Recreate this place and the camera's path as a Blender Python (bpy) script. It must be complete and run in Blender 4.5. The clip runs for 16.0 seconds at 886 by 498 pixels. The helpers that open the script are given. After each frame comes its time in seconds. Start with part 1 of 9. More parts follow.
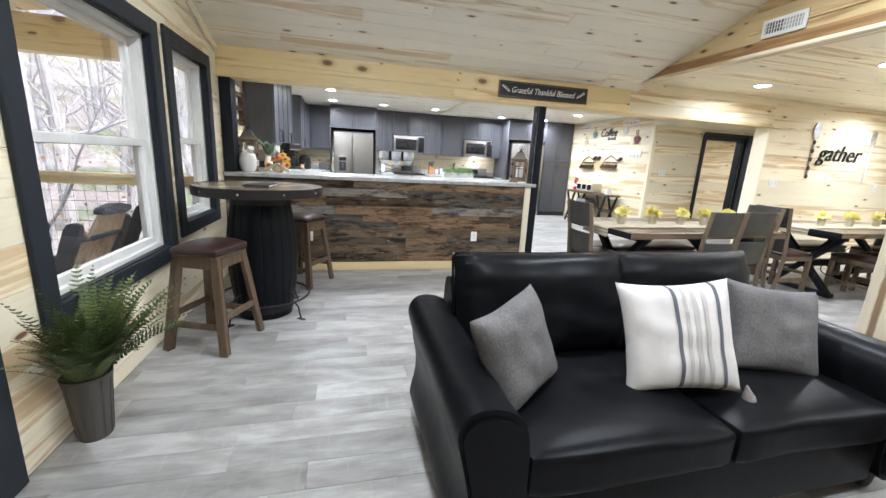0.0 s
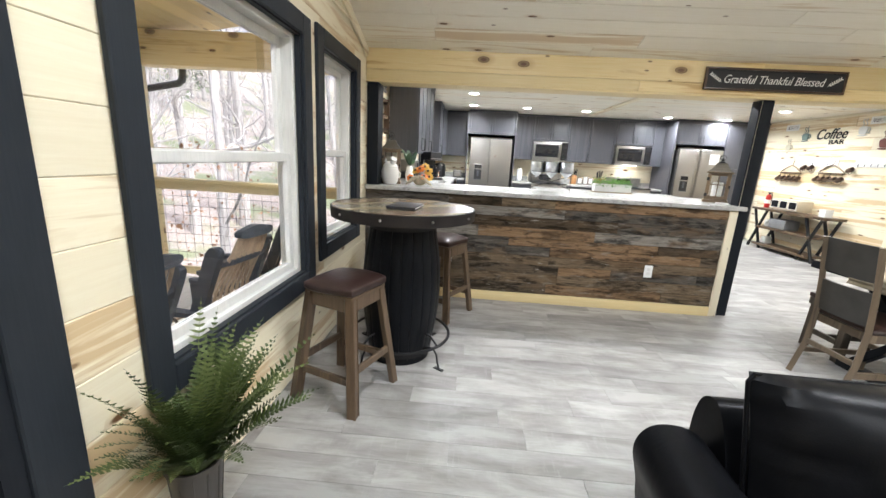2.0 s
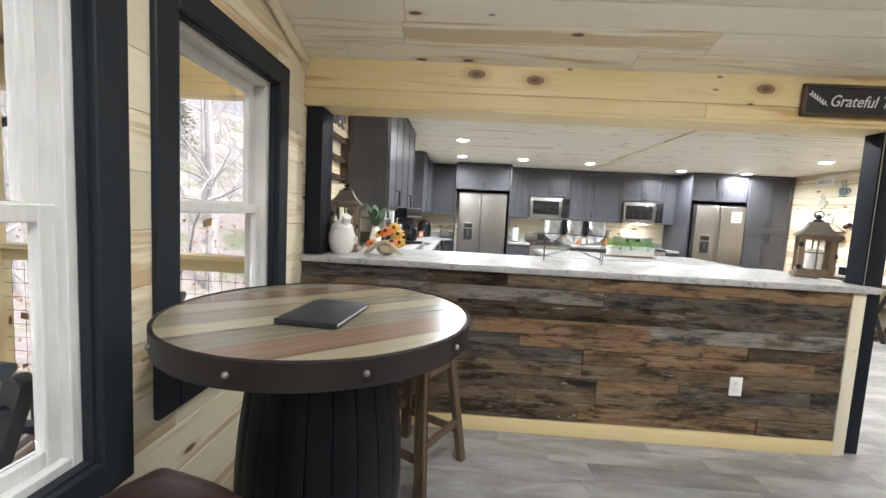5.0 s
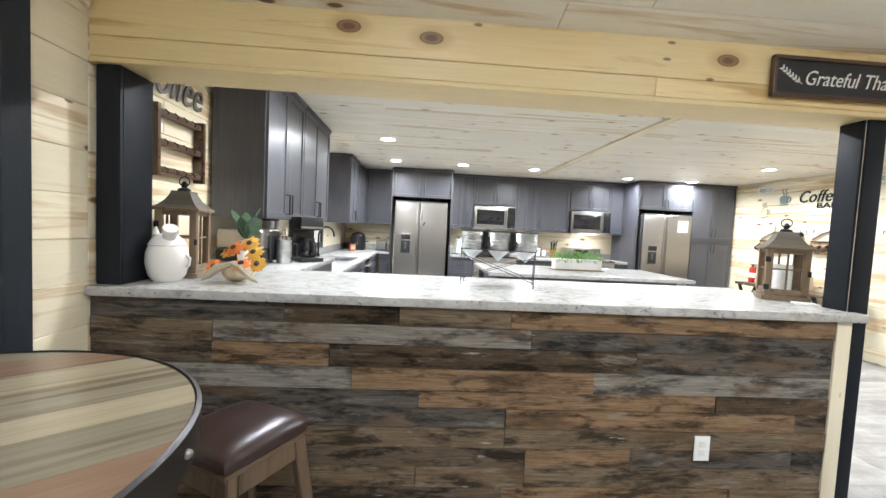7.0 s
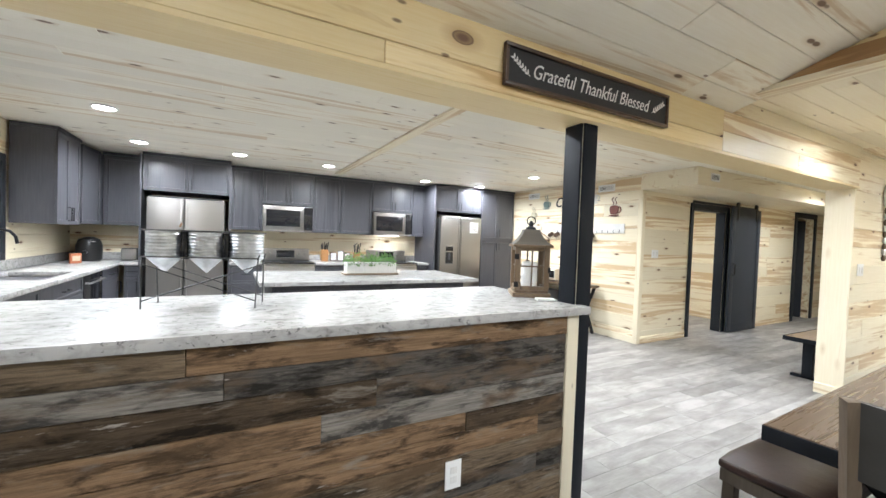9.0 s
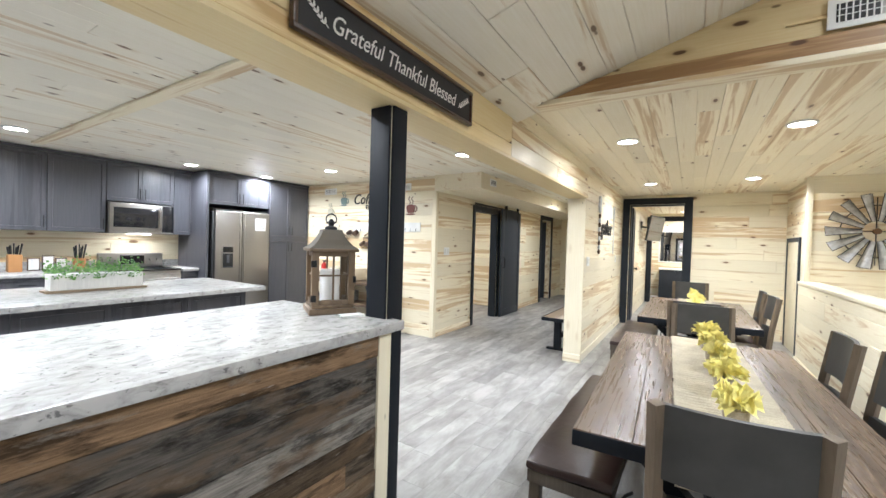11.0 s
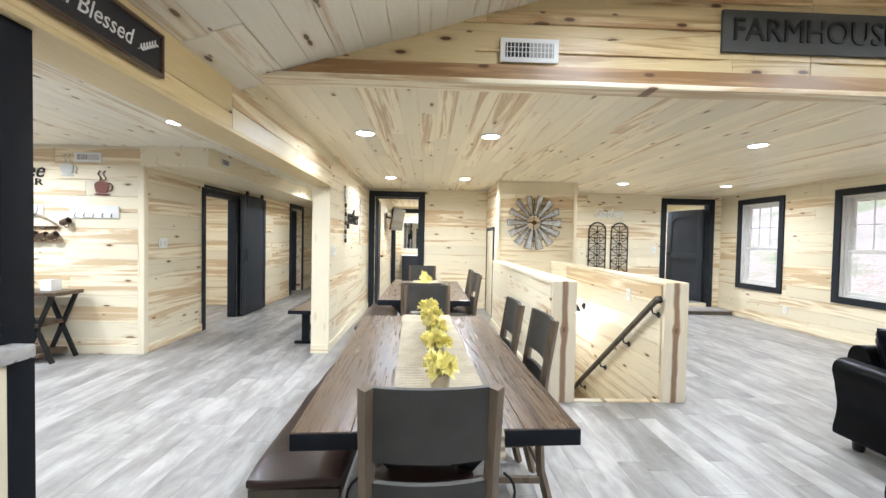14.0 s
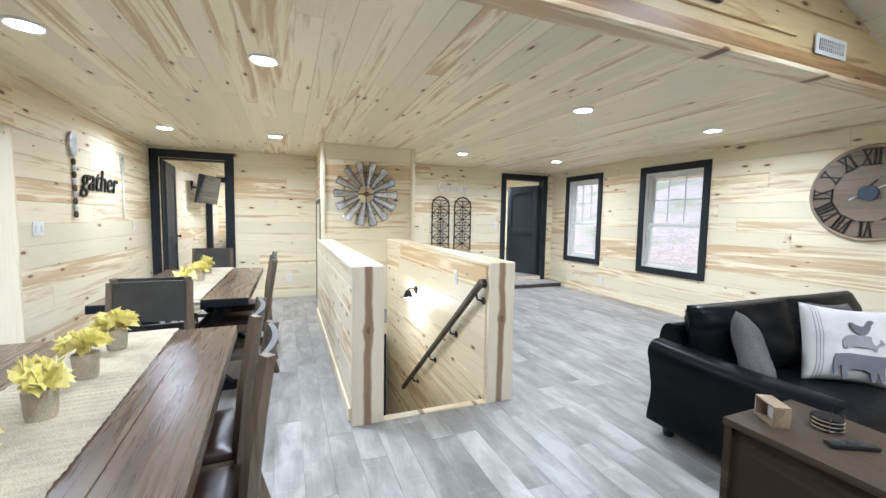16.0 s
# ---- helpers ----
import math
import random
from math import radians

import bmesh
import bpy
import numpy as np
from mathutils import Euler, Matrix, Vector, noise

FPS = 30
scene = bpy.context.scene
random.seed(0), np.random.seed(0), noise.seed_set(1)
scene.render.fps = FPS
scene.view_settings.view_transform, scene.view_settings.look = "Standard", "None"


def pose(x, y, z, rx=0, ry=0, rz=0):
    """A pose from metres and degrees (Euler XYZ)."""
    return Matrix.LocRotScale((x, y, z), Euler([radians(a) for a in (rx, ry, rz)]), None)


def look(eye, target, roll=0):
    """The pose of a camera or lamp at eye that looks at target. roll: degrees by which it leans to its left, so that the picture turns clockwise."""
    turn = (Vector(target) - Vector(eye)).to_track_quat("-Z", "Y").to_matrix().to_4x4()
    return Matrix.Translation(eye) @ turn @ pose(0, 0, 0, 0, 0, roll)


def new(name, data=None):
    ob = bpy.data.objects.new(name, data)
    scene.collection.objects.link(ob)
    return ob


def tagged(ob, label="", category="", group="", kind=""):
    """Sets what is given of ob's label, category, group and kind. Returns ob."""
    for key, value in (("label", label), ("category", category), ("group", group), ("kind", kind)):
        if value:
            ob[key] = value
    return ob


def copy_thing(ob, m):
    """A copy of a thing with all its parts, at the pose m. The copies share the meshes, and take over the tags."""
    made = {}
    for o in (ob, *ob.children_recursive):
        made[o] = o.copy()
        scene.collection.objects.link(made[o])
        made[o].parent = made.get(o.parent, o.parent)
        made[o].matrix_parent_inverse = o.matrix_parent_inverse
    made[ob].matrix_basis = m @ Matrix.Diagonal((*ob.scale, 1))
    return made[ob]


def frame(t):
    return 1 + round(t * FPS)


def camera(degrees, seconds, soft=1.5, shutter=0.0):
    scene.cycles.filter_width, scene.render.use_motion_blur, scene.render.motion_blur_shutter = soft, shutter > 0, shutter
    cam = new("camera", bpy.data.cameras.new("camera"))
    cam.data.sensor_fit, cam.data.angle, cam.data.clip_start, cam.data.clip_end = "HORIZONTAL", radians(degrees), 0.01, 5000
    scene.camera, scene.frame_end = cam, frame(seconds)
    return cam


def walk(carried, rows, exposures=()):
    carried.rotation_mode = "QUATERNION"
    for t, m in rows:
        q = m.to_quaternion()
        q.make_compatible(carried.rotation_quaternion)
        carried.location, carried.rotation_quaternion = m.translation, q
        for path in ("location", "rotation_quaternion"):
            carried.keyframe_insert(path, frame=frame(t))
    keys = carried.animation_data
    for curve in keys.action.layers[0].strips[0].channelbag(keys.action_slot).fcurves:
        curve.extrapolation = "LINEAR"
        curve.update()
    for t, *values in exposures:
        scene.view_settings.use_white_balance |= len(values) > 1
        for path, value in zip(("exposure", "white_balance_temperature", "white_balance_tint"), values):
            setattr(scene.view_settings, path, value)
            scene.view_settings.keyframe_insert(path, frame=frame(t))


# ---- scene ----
cam = camera(97.1, 16.0)
PATH = [
    (0, (0.317, 0.573, 1.305), (0.799, 2.462, 0.859), 3.1),
    (0.5, (0.251, 0.736, 1.31), (0.531, 2.663, 0.853), 3.1),
    (1, (0.236, 0.939, 1.335), (0.331, 2.883, 0.872), 3.1),
    (1.5, (0.16, 1.155, 1.343), (0.13, 3.101, 0.881), 3.1),
    (2, (0.087, 1.352, 1.359), (-0.023, 3.296, 0.901), 3.2),
    (2.5, (0.074, 1.595, 1.376), (-0.081, 3.54, 0.935), 3.2),
    (3, (0.075, 1.821, 1.363), (-0.099, 3.772, 0.961), 3.2),
    (3.5, (0.026, 2.043, 1.371), (-0.137, 4.008, 1.037), 3.3),
    (4, (0.019, 2.231, 1.343), (-0.124, 4.206, 1.064), 3.2),
    (4.2, (0.017, 2.32, 1.34), (-0.108, 4.3, 1.087), 3.2),
    (6.3, (0.341, 3.115, 1.389), (0.362, 5.112, 1.268), 2.8),
    (6.5, (0.379, 3.184, 1.387), (0.429, 5.179, 1.26), 2.8),
    (7, (0.474, 3.353, 1.376), (0.599, 5.347, 1.269), 2.8),
    (7.5, (0.57, 3.508, 1.399), (0.831, 5.489, 1.315), 2.7),
    (8, (0.73, 3.576, 1.381), (1.188, 5.522, 1.319), 2.5),
    (8.5, (0.902, 3.61, 1.378), (1.608, 5.481, 1.327), 2.2),
    (9, (1.014, 3.694, 1.376), (1.969, 5.451, 1.324), 2.1),
    (9.2, (1.052, 3.757, 1.377), (2.097, 5.461, 1.332), 2.1),
    (11.3, (1.286, 4.035, 1.409), (3.048, 4.99, 1.377), 1.6),
    (11.5, (1.297, 4.05, 1.411), (3.095, 4.927, 1.381), 1.5),
    (12, (1.31, 4.068, 1.405), (3.194, 4.737, 1.374), 1.4),
    (12.5, (1.322, 4.071, 1.394), (3.266, 4.542, 1.363), 1.2),
    (13, (1.339, 4.054, 1.39), (3.319, 4.334, 1.354), 1.2),
    (13.5, (1.372, 4.014, 1.388), (3.369, 4.113, 1.347), 1.1),
    (14, (1.436, 3.917, 1.388), (3.434, 3.842, 1.337), 1.1),
    (14.5, (1.535, 3.766, 1.375), (3.519, 3.519, 1.309), 1.0),
    (15, (1.702, 3.612, 1.358), (3.656, 3.195, 1.264), 0.9),
    (15.5, (1.973, 3.438, 1.368), (3.879, 2.846, 1.246), 1.0),
    (16, (2.255, 3.214, 1.357), (4.108, 2.479, 1.204), 1.0),
]
walk(cam, [(t, look(eye, target, roll)) for t, eye, target, roll in PATH], exposures=((0.0, 2.84, 5800, 10.0), (2.5, 2.90, 6150, 10.0), (4.0, 2.70, 6150, 10.0), (7.0, 2.95, 6050, 10.0), (9.0, 2.80, 5950, 10.0), (12.0, 2.73, 5830, 10.0), (14.5, 2.75, 5740, 10.0), (16.0, 2.57, 5450, 10.0)))


# ---- world, sun and large lights ----
world = bpy.data.worlds.new("world")
scene.world = world
world.use_nodes = True
wn = world.node_tree
sky = wn.nodes.new("ShaderNodeTexSky")
sky.sky_type, sky.sun_disc = "NISHITA", False
sky.sun_elevation, sky.sun_rotation = radians(56), radians(118)
sky.air_density, sky.dust_density = 1.0, 4.0
wn.links.new(sky.outputs[0], wn.nodes["Background"].inputs[0])
wn.nodes["Background"].inputs[1].default_value = 0.066
sun = new("sun", bpy.data.lights.new("sun", "SUN"))
sun.data.energy, sun.data.angle, sun.data.color = 0.55, radians(12), (1.0, 0.96, 0.9)
sun.matrix_world = look((13, -7, 22), (0, 0, 0))
LAMP_W = 5.5          # watts of one recessed ceiling lamp
LAMP_COLOR = (0.97, 0.985, 0.985)


# ---- mesh helpers ----
def mesh_of(bm, name, smooth=False):
    bmesh.ops.recalc_face_normals(bm, faces=bm.faces)
    me = bpy.data.meshes.new(name)
    bm.to_mesh(me)
    bm.free()
    if smooth:
        me.shade_smooth()
        me.set_sharp_from_angle(angle=radians(35))
    return me


def part(name, bm, material, parent=None, label="", smooth=True):
    ob = new(name, mesh_of(bm, name, smooth))
    ob.data.materials.append(material)
    if parent:
        ob.parent = parent
    if label:
        ob["label"] = label
    return ob


def thing(name, label, category, at=(0, 0, 0), rz=0, group="", kind=""):
    ob = new(name)
    ob.matrix_world = pose(*at, 0, 0, rz)
    ob.empty_display_size = 0.1
    return tagged(ob, label, category, group, kind)


def box(bm, x0, x1, y0, y1, z0, z1, bev=0.0, seg=2, m=None):
    g = bmesh.ops.create_cube(bm, size=1.0)["verts"]
    for v in g:
        v.co = Vector(((x0 + x1) / 2 + v.co.x * (x1 - x0), (y0 + y1) / 2 + v.co.y * (y1 - y0), (z0 + z1) / 2 + v.co.z * (z1 - z0)))
        if m:
            v.co = m @ v.co
    if bev > 0:
        bev = min(bev, 0.45 * min(abs(x1 - x0), abs(y1 - y0), abs(z1 - z0)))
        es = {e for v in g for e in v.link_edges}
        bmesh.ops.bevel(bm, geom=list(es), offset=bev, segments=seg, affect="EDGES", profile=0.6)
    return bm


def B(*a, **k):
    return box(bmesh.new(), *a, **k)


def ring_at(bm, c, ax, r, n, ref=None):
    ax = Vector(ax).normalized()
    u = Vector(ref) if ref else (Vector((0, 0, 1)) if abs(ax.z) < 0.9 else Vector((1, 0, 0)))
    u = (u - ax * u.dot(ax)).normalized()
    w = ax.cross(u)
    return [bm.verts.new(Vector(c) + r * (math.cos(2 * math.pi * i / n) * u + math.sin(2 * math.pi * i / n) * w)) for i in range(n)]


def skin(bm, rings, cap=True, closed=False):
    n = len(rings[0])
    pairs = list(zip(rings, rings[1:])) + ([(rings[-1], rings[0])] if closed else [])
    for a, b in pairs:
        for i in range(n):
            bm.faces.new((a[i], a[(i + 1) % n], b[(i + 1) % n], b[i]))
    if cap and not closed:
        bm.faces.new(rings[0][::-1])
        bm.faces.new(rings[-1])


def cyl(bm, p0, p1, r0, r1=None, n=16):
    d = Vector(p1) - Vector(p0)
    skin(bm, [ring_at(bm, p0, d, r0, n), ring_at(bm, p1, d, r0 if r1 is None else r1, n)])
    return bm


def C(*a, **k):
    return cyl(bmesh.new(), *a, **k)


def tube(bm, pts, r, n=8, closed=False):
    pts = [Vector(p) for p in pts]
    rings, ref = [], None
    for i, p in enumerate(pts):
        a = pts[i - 1] if i or closed else p
        b = pts[(i + 1) % len(pts)] if i < len(pts) - 1 or closed else p
        d = (b - a).normalized()
        if ref is None:
            ref = Vector((0, 0, 1)) if abs(d.z) < 0.9 else Vector((1, 0, 0))
        ref = (ref - d * ref.dot(d)).normalized()
        rr = r[i] if isinstance(r, (list, tuple)) else r
        rings.append(ring_at(bm, p, d, rr, n, ref))
    skin(bm, rings, True, closed)
    return bm


def T(*a, **k):
    return tube(bmesh.new(), *a, **k)


def lathe(bm, profile, n=32, c=(0, 0, 0)):
    rings = [[bm.verts.new((c[0] + max(r, 0.0005) * math.cos(2 * math.pi * i / n), c[1] + max(r, 0.0005) * math.sin(2 * math.pi * i / n), c[2] + z)) for i in range(n)] for r, z in profile]
    skin(bm, rings, True)
    return bm


def L(*a, **k):
    return lathe(bmesh.new(), *a, **k)


def prism(bm, outline, d0, d1, m=None, bev=0.0):
    """An outline in (u, w), extruded along the third axis from d0 to d1, then placed by m. Local axes: u, depth, w."""
    m = m or Matrix()
    a = [bm.verts.new(m @ Vector((u, d0, w))) for u, w in outline]
    b = [bm.verts.new(m @ Vector((u, d1, w))) for u, w in outline]
    fs = [bm.faces.new(a), bm.faces.new(b[::-1])]
    n = len(outline)
    for i in range(n):
        fs.append(bm.faces.new((a[i], b[i], b[(i + 1) % n], a[(i + 1) % n])))
    if bev:
        es = {e for f in fs[:2] for e in f.edges}
        bmesh.ops.bevel(bm, geom=list(es), offset=bev, segments=2, affect="EDGES")
    return bm


def P(*a, **k):
    return prism(bmesh.new(), *a, **k)


def beam(bm, p0, p1, w, t, bev=0.004, up=(0, 0, 1)):
    """A squared bar from p0 to p1, w across and t thick (towards up)."""
    p0, p1 = Vector(p0), Vector(p1)
    d = (p1 - p0)
    x = d.normalized()
    z = Vector(up)
    z = (z - x * z.dot(x))
    z = z.normalized() if z.length > 1e-4 else Vector((1, 0, 0))
    y = z.cross(x)
    m = Matrix((x, y, z)).transposed().to_4x4()
    m.translation = (p0 + p1) / 2
    return box(bm, -d.length / 2, d.length / 2, -w / 2, w / 2, -t / 2, t / 2, bev, 1, m)


def K(*a, **k):
    return beam(bmesh.new(), *a, **k)


def pillow_mesh(w, h, t, seed=0, n=18, pinch=0.10):
    """A stuffed cushion in the local xz plane, t thick along y, with pointed corners and soft folds."""
    bm = bmesh.new()
    rnd = random.Random(seed)
    off = Vector((rnd.uniform(0, 50), rnd.uniform(0, 50), 0))
    sides = []
    for s in (1, -1):
        g = []
        for i in range(n + 1):
            row = []
            for j in range(n + 1):
                u, v = 2 * i / n - 1, 2 * j / n - 1
                e = max(0.0, (1 - u ** 4) * (1 - v ** 4))
                x = u * w / 2 * (1 - pinch * (1 - v * v))
                z = v * h / 2 * (1 - pinch * (1 - u * u))
                d = t / 2 * e ** 0.5 + 0.014 * noise.noise(Vector((u * 2.2, v * 2.2, s)) + off) * e
                if (i in (0, n) or j in (0, n)) and s == -1:
                    row.append(sides[0][i][j])
                else:
                    row.append(bm.verts.new((x, s * d, z)))
            g.append(row)
        sides.append(g)
        for i in range(n):
            for j in range(n):
                q = (g[i][j], g[i + 1][j], g[i + 1][j + 1], g[i][j + 1])
                bm.faces.new(q if s < 0 else q[::-1])
    return bm


def text_mesh(body, size, depth=0.004, shear=0.0, width=None, spacing=1.0):
    """Letters in the local xz plane, centred, facing -y."""
    cu = bpy.data.curves.new("letters", "FONT")
    cu.body, cu.size, cu.extrude, cu.shear, cu.space_character = body, size, depth / 2, shear, spacing
    cu.align_x, cu.align_y, cu.resolution_u = "CENTER", "CENTER", 3
    ob = bpy.data.objects.new("letters", cu)
    scene.collection.objects.link(ob)
    bm = bmesh.new()
    me = ob.to_mesh()
    bm.from_mesh(me)
    ob.to_mesh_clear()
    bpy.data.objects.remove(ob)
    bpy.data.curves.remove(cu)
    bmesh.ops.transform(bm, matrix=pose(0, 0, 0, 90), verts=bm.verts)
    if width:
        xs = [v.co.x for v in bm.verts]
        k, c = width / (max(xs) - min(xs)), (max(xs) + min(xs)) / 2
        for v in bm.verts:
            v.co.x = (v.co.x - c) * k
    return bm


# ---- materials ----
def material(name, color=(0.5, 0.5, 0.5), rough=0.5, metal=0.0, **inputs):
    m = bpy.data.materials.new(name)
    m.use_nodes = True
    b = m.node_tree.nodes["Principled BSDF"]
    b.inputs["Base Color"].default_value = (*color, 1)
    b.inputs["Roughness"].default_value = rough
    b.inputs["Metallic"].default_value = metal
    for k, v in inputs.items():
        b.inputs[k.replace("_", " ")].default_value = v
    return m


class Graph:
    """Short names for the nodes of one material."""

    def __init__(self, m):
        self.t, self.b = m.node_tree, m.node_tree.nodes["Principled BSDF"]

    def add(self, kind, **values):
        n = self.t.nodes.new(kind)
        for k, v in values.items():
            setattr(n, k, v)
        return n

    def put(self, a, b):
        self.t.links.new(a, b)

    def math(self, op, a, b=0.0, clamp=False):
        n = self.add("ShaderNodeMath", operation=op, use_clamp=clamp)
        for i, v in enumerate((a, b)):
            if isinstance(v, (int, float)):
                n.inputs[i].default_value = v
            else:
                self.put(v, n.inputs[i])
        return n.outputs[0]

    def coords(self, scale=(1, 1, 1), rnd="", rot=(0, 0, 0)):
        tc = self.add("ShaderNodeTexCoord").outputs["Object"]
        mp = self.add("ShaderNodeMapping")
        mp.inputs["Scale"].default_value = scale
        mp.inputs["Rotation"].default_value = rot
        if rnd:
            r = self.random(rnd)
            c = self.add("ShaderNodeCombineXYZ")
            for i, k in enumerate((37.0, 91.0, 53.0)):
                self.put(self.math("MULTIPLY", r, k), c.inputs[i])
            s = self.add("ShaderNodeVectorMath", operation="ADD")
            self.put(tc, s.inputs[0])
            self.put(c.outputs[0], s.inputs[1])
            tc = s.outputs[0]
        self.put(tc, mp.inputs["Vector"])
        return mp.outputs[0]

    def random(self, rnd):
        return self.add("ShaderNodeObjectInfo").outputs["Random"] if rnd == "object" else self.add("ShaderNodeNewGeometry").outputs["Random Per Island"]

    def noise(self, vec, scale, detail=4.0, rough=0.55, dist=0.0):
        n = self.add("ShaderNodeTexNoise")
        n.inputs["Scale"].default_value, n.inputs["Detail"].default_value = scale, detail
        n.inputs["Roughness"].default_value, n.inputs["Distortion"].default_value = rough, dist
        self.put(vec, n.inputs["Vector"])
        return n.outputs["Fac"]

    def cells(self, axis, a, c, rnd, flat=None):
        """Scattered cells; with flat given they are spread in the plane of the board, across that axis."""
        v = self.add("ShaderNodeTexVoronoi")
        v.inputs["Scale"].default_value = 1.0
        vec = self.coords(along(axis, a, c), rnd)
        if flat is not None:
            v.voronoi_dimensions = "2D"
            sep, com = self.add("ShaderNodeSeparateXYZ"), self.add("ShaderNodeCombineXYZ")
            self.put(vec, sep.inputs[0])
            self.put(sep.outputs[axis], com.inputs[0])
            self.put(sep.outputs[3 - axis - flat], com.inputs[1])
            vec = com.outputs[0]
        self.put(vec, v.inputs["Vector"])
        return v

    def ramp(self, fac, *stops):
        n = self.add("ShaderNodeValToRGB")
        e = n.color_ramp.elements
        while len(e) < len(stops):
            e.new(0.5)
        for el, (p, c) in zip(e, stops):
            el.position = p
            el.color = (*c, 1) if len(c) == 3 else c
        self.put(fac, n.inputs[0])
        return n.outputs[0]

    def mix(self, fac, a, b, how="MIX"):
        n = self.add("ShaderNodeMix", data_type="RGBA", blend_type=how)
        for s, v in ((n.inputs["Factor"], fac), (n.inputs["A"], a), (n.inputs["B"], b)):
            if isinstance(v, (int, float)):
                s.default_value = v
            elif isinstance(v, tuple):
                s.default_value = (*v, 1)
            else:
                self.put(v, s)
        return n.outputs["Result"]

    def bump(self, h, strength=0.2, dist=0.002):
        n = self.add("ShaderNodeBump")
        n.inputs["Strength"].default_value, n.inputs["Distance"].default_value = strength, dist
        self.put(h, n.inputs["Height"])
        self.put(n.outputs[0], self.b.inputs["Normal"])

    def color(self, c):
        self.put(c, self.b.inputs["Base Color"])

    def rough(self, fac, lo, hi):
        n = self.add("ShaderNodeMapRange")
        n.inputs["To Min"].default_value, n.inputs["To Max"].default_value = lo, hi
        self.put(fac, n.inputs["Value"])
        self.put(n.outputs[0], self.b.inputs["Roughness"])


def along(axis, a, c):
    return tuple(a if i == axis else c for i in range(3))


def wood(name, axis, light, mid, heart, rnd="object", knots=0.5, heart_at=0.60, rough=(0.35, 0.5), vary=0.25, grain=1.0, knot_color=(0.10, 0.045, 0.015), big=0.0, flat=None):
    """Sawn boards whose grain runs along one axis: fine grain, heartwood streaks, knots, and a tone for each board."""
    m = material(name)
    g = Graph(m)
    r = g.random(rnd)
    fine = g.noise(g.coords(along(axis, 1.2, 26), rnd), 3.0, 5, 0.6, 0.5)
    broad = g.noise(g.coords(along(axis, 0.42, 7.5), rnd), 1.5, 5, 0.6, 1.1)
    c = g.ramp(fine, (0.3, light), (0.75, mid))
    streak = g.math("ADD", broad, g.math("MULTIPLY", g.math("SUBTRACT", r, 0.5), 0.30))
    c = g.mix(g.ramp(streak, (heart_at - 0.05, (0, 0, 0)), (heart_at + 0.06, (0.85, 0.85, 0.85))), c, heart)
    v = g.cells(axis, 3.0, 8.5, rnd, flat)
    gate = g.math("GREATER_THAN", v.outputs["Color"], 1 - knots)
    core = g.ramp(v.outputs["Distance"], (0.075, (1, 1, 1)), (0.12, (0, 0, 0)))
    halo = g.ramp(v.outputs["Distance"], (0.10, (0.5, 0.5, 0.5)), (0.26, (0, 0, 0)))
    c = g.mix(g.math("MULTIPLY", halo, gate), c, heart)
    c = g.mix(g.math("MULTIPLY", core, gate), c, knot_color)
    if knots:
        v = g.cells(axis, 5.0, 13, rnd, flat)
        pin = g.math("MULTIPLY", g.ramp(v.outputs["Distance"], (0.06, (0.8, 0.8, 0.8)), (0.12, (0, 0, 0))), g.math("GREATER_THAN", v.outputs["Color"], 1 - knots * 0.6))
        c = g.mix(pin, c, knot_color)
    if big:
        v = g.cells(axis, 2.6, 5.0, rnd, flat)
        gate = g.math("GREATER_THAN", v.outputs["Color"], 1 - big)
        ring = g.ramp(v.outputs["Distance"], (0.05, knot_color), (0.10, tuple(k * 0.55 for k in heart)), (0.13, knot_color))
        c = g.mix(g.math("MULTIPLY", g.ramp(v.outputs["Distance"], (0.13, (0.6, 0.6, 0.6)), (0.30, (0, 0, 0))), gate), c, heart)
        c = g.mix(g.math("MULTIPLY", g.ramp(v.outputs["Distance"], (0.125, (0.95, 0.95, 0.95)), (0.14, (0, 0, 0))), gate), c, ring)
    h = g.add("ShaderNodeHueSaturation")
    g.put(g.math("ADD", g.math("MULTIPLY", r, vary), 1 - vary * 0.6), h.inputs["Value"])
    g.put(c, h.inputs["Color"])
    g.color(h.outputs[0])
    g.rough(fine, *rough)
    g.bump(fine, 0.18 * grain, 0.002)
    return m


PINE = ((0.86, 0.785, 0.60), (0.80, 0.71, 0.515), (0.55, 0.385, 0.20))
PALE = ((0.87, 0.825, 0.715), (0.82, 0.765, 0.635), (0.60, 0.46, 0.29))
pine_x = wood("pine_boards_x", 0, *PINE, knots=0.22, heart_at=0.59, vary=0.19, big=0.10, knot_color=(0.16, 0.08, 0.033), flat=1)
pine_y = wood("pine_boards_y", 1, *PINE, knots=0.22, heart_at=0.59, vary=0.19, big=0.10, knot_color=(0.16, 0.08, 0.033), flat=0)
pine_z = wood("pine_boards_z", 2, *PINE, heart_at=0.66)
pine_ceiling = wood("pine_ceiling", 0, (0.88, 0.80, 0.625), (0.83, 0.74, 0.545), (0.53, 0.365, 0.185), rnd="island", knots=0.19, heart_at=0.655, vary=0.20, big=0.06, knot_color=(0.17, 0.085, 0.035), flat=2)
white_ceiling = wood("whitewashed_ceiling", 0, *PALE, rnd="island", knots=0.26, heart_at=0.66, vary=0.10, knot_color=(0.16, 0.09, 0.045), flat=2)
yellow_x = wood("yellow_pine_beam", 0, (0.80, 0.655, 0.37), (0.74, 0.575, 0.285), (0.50, 0.31, 0.12), knots=0.20, heart_at=0.66, big=0.30, knot_color=(0.13, 0.055, 0.022), flat=1)
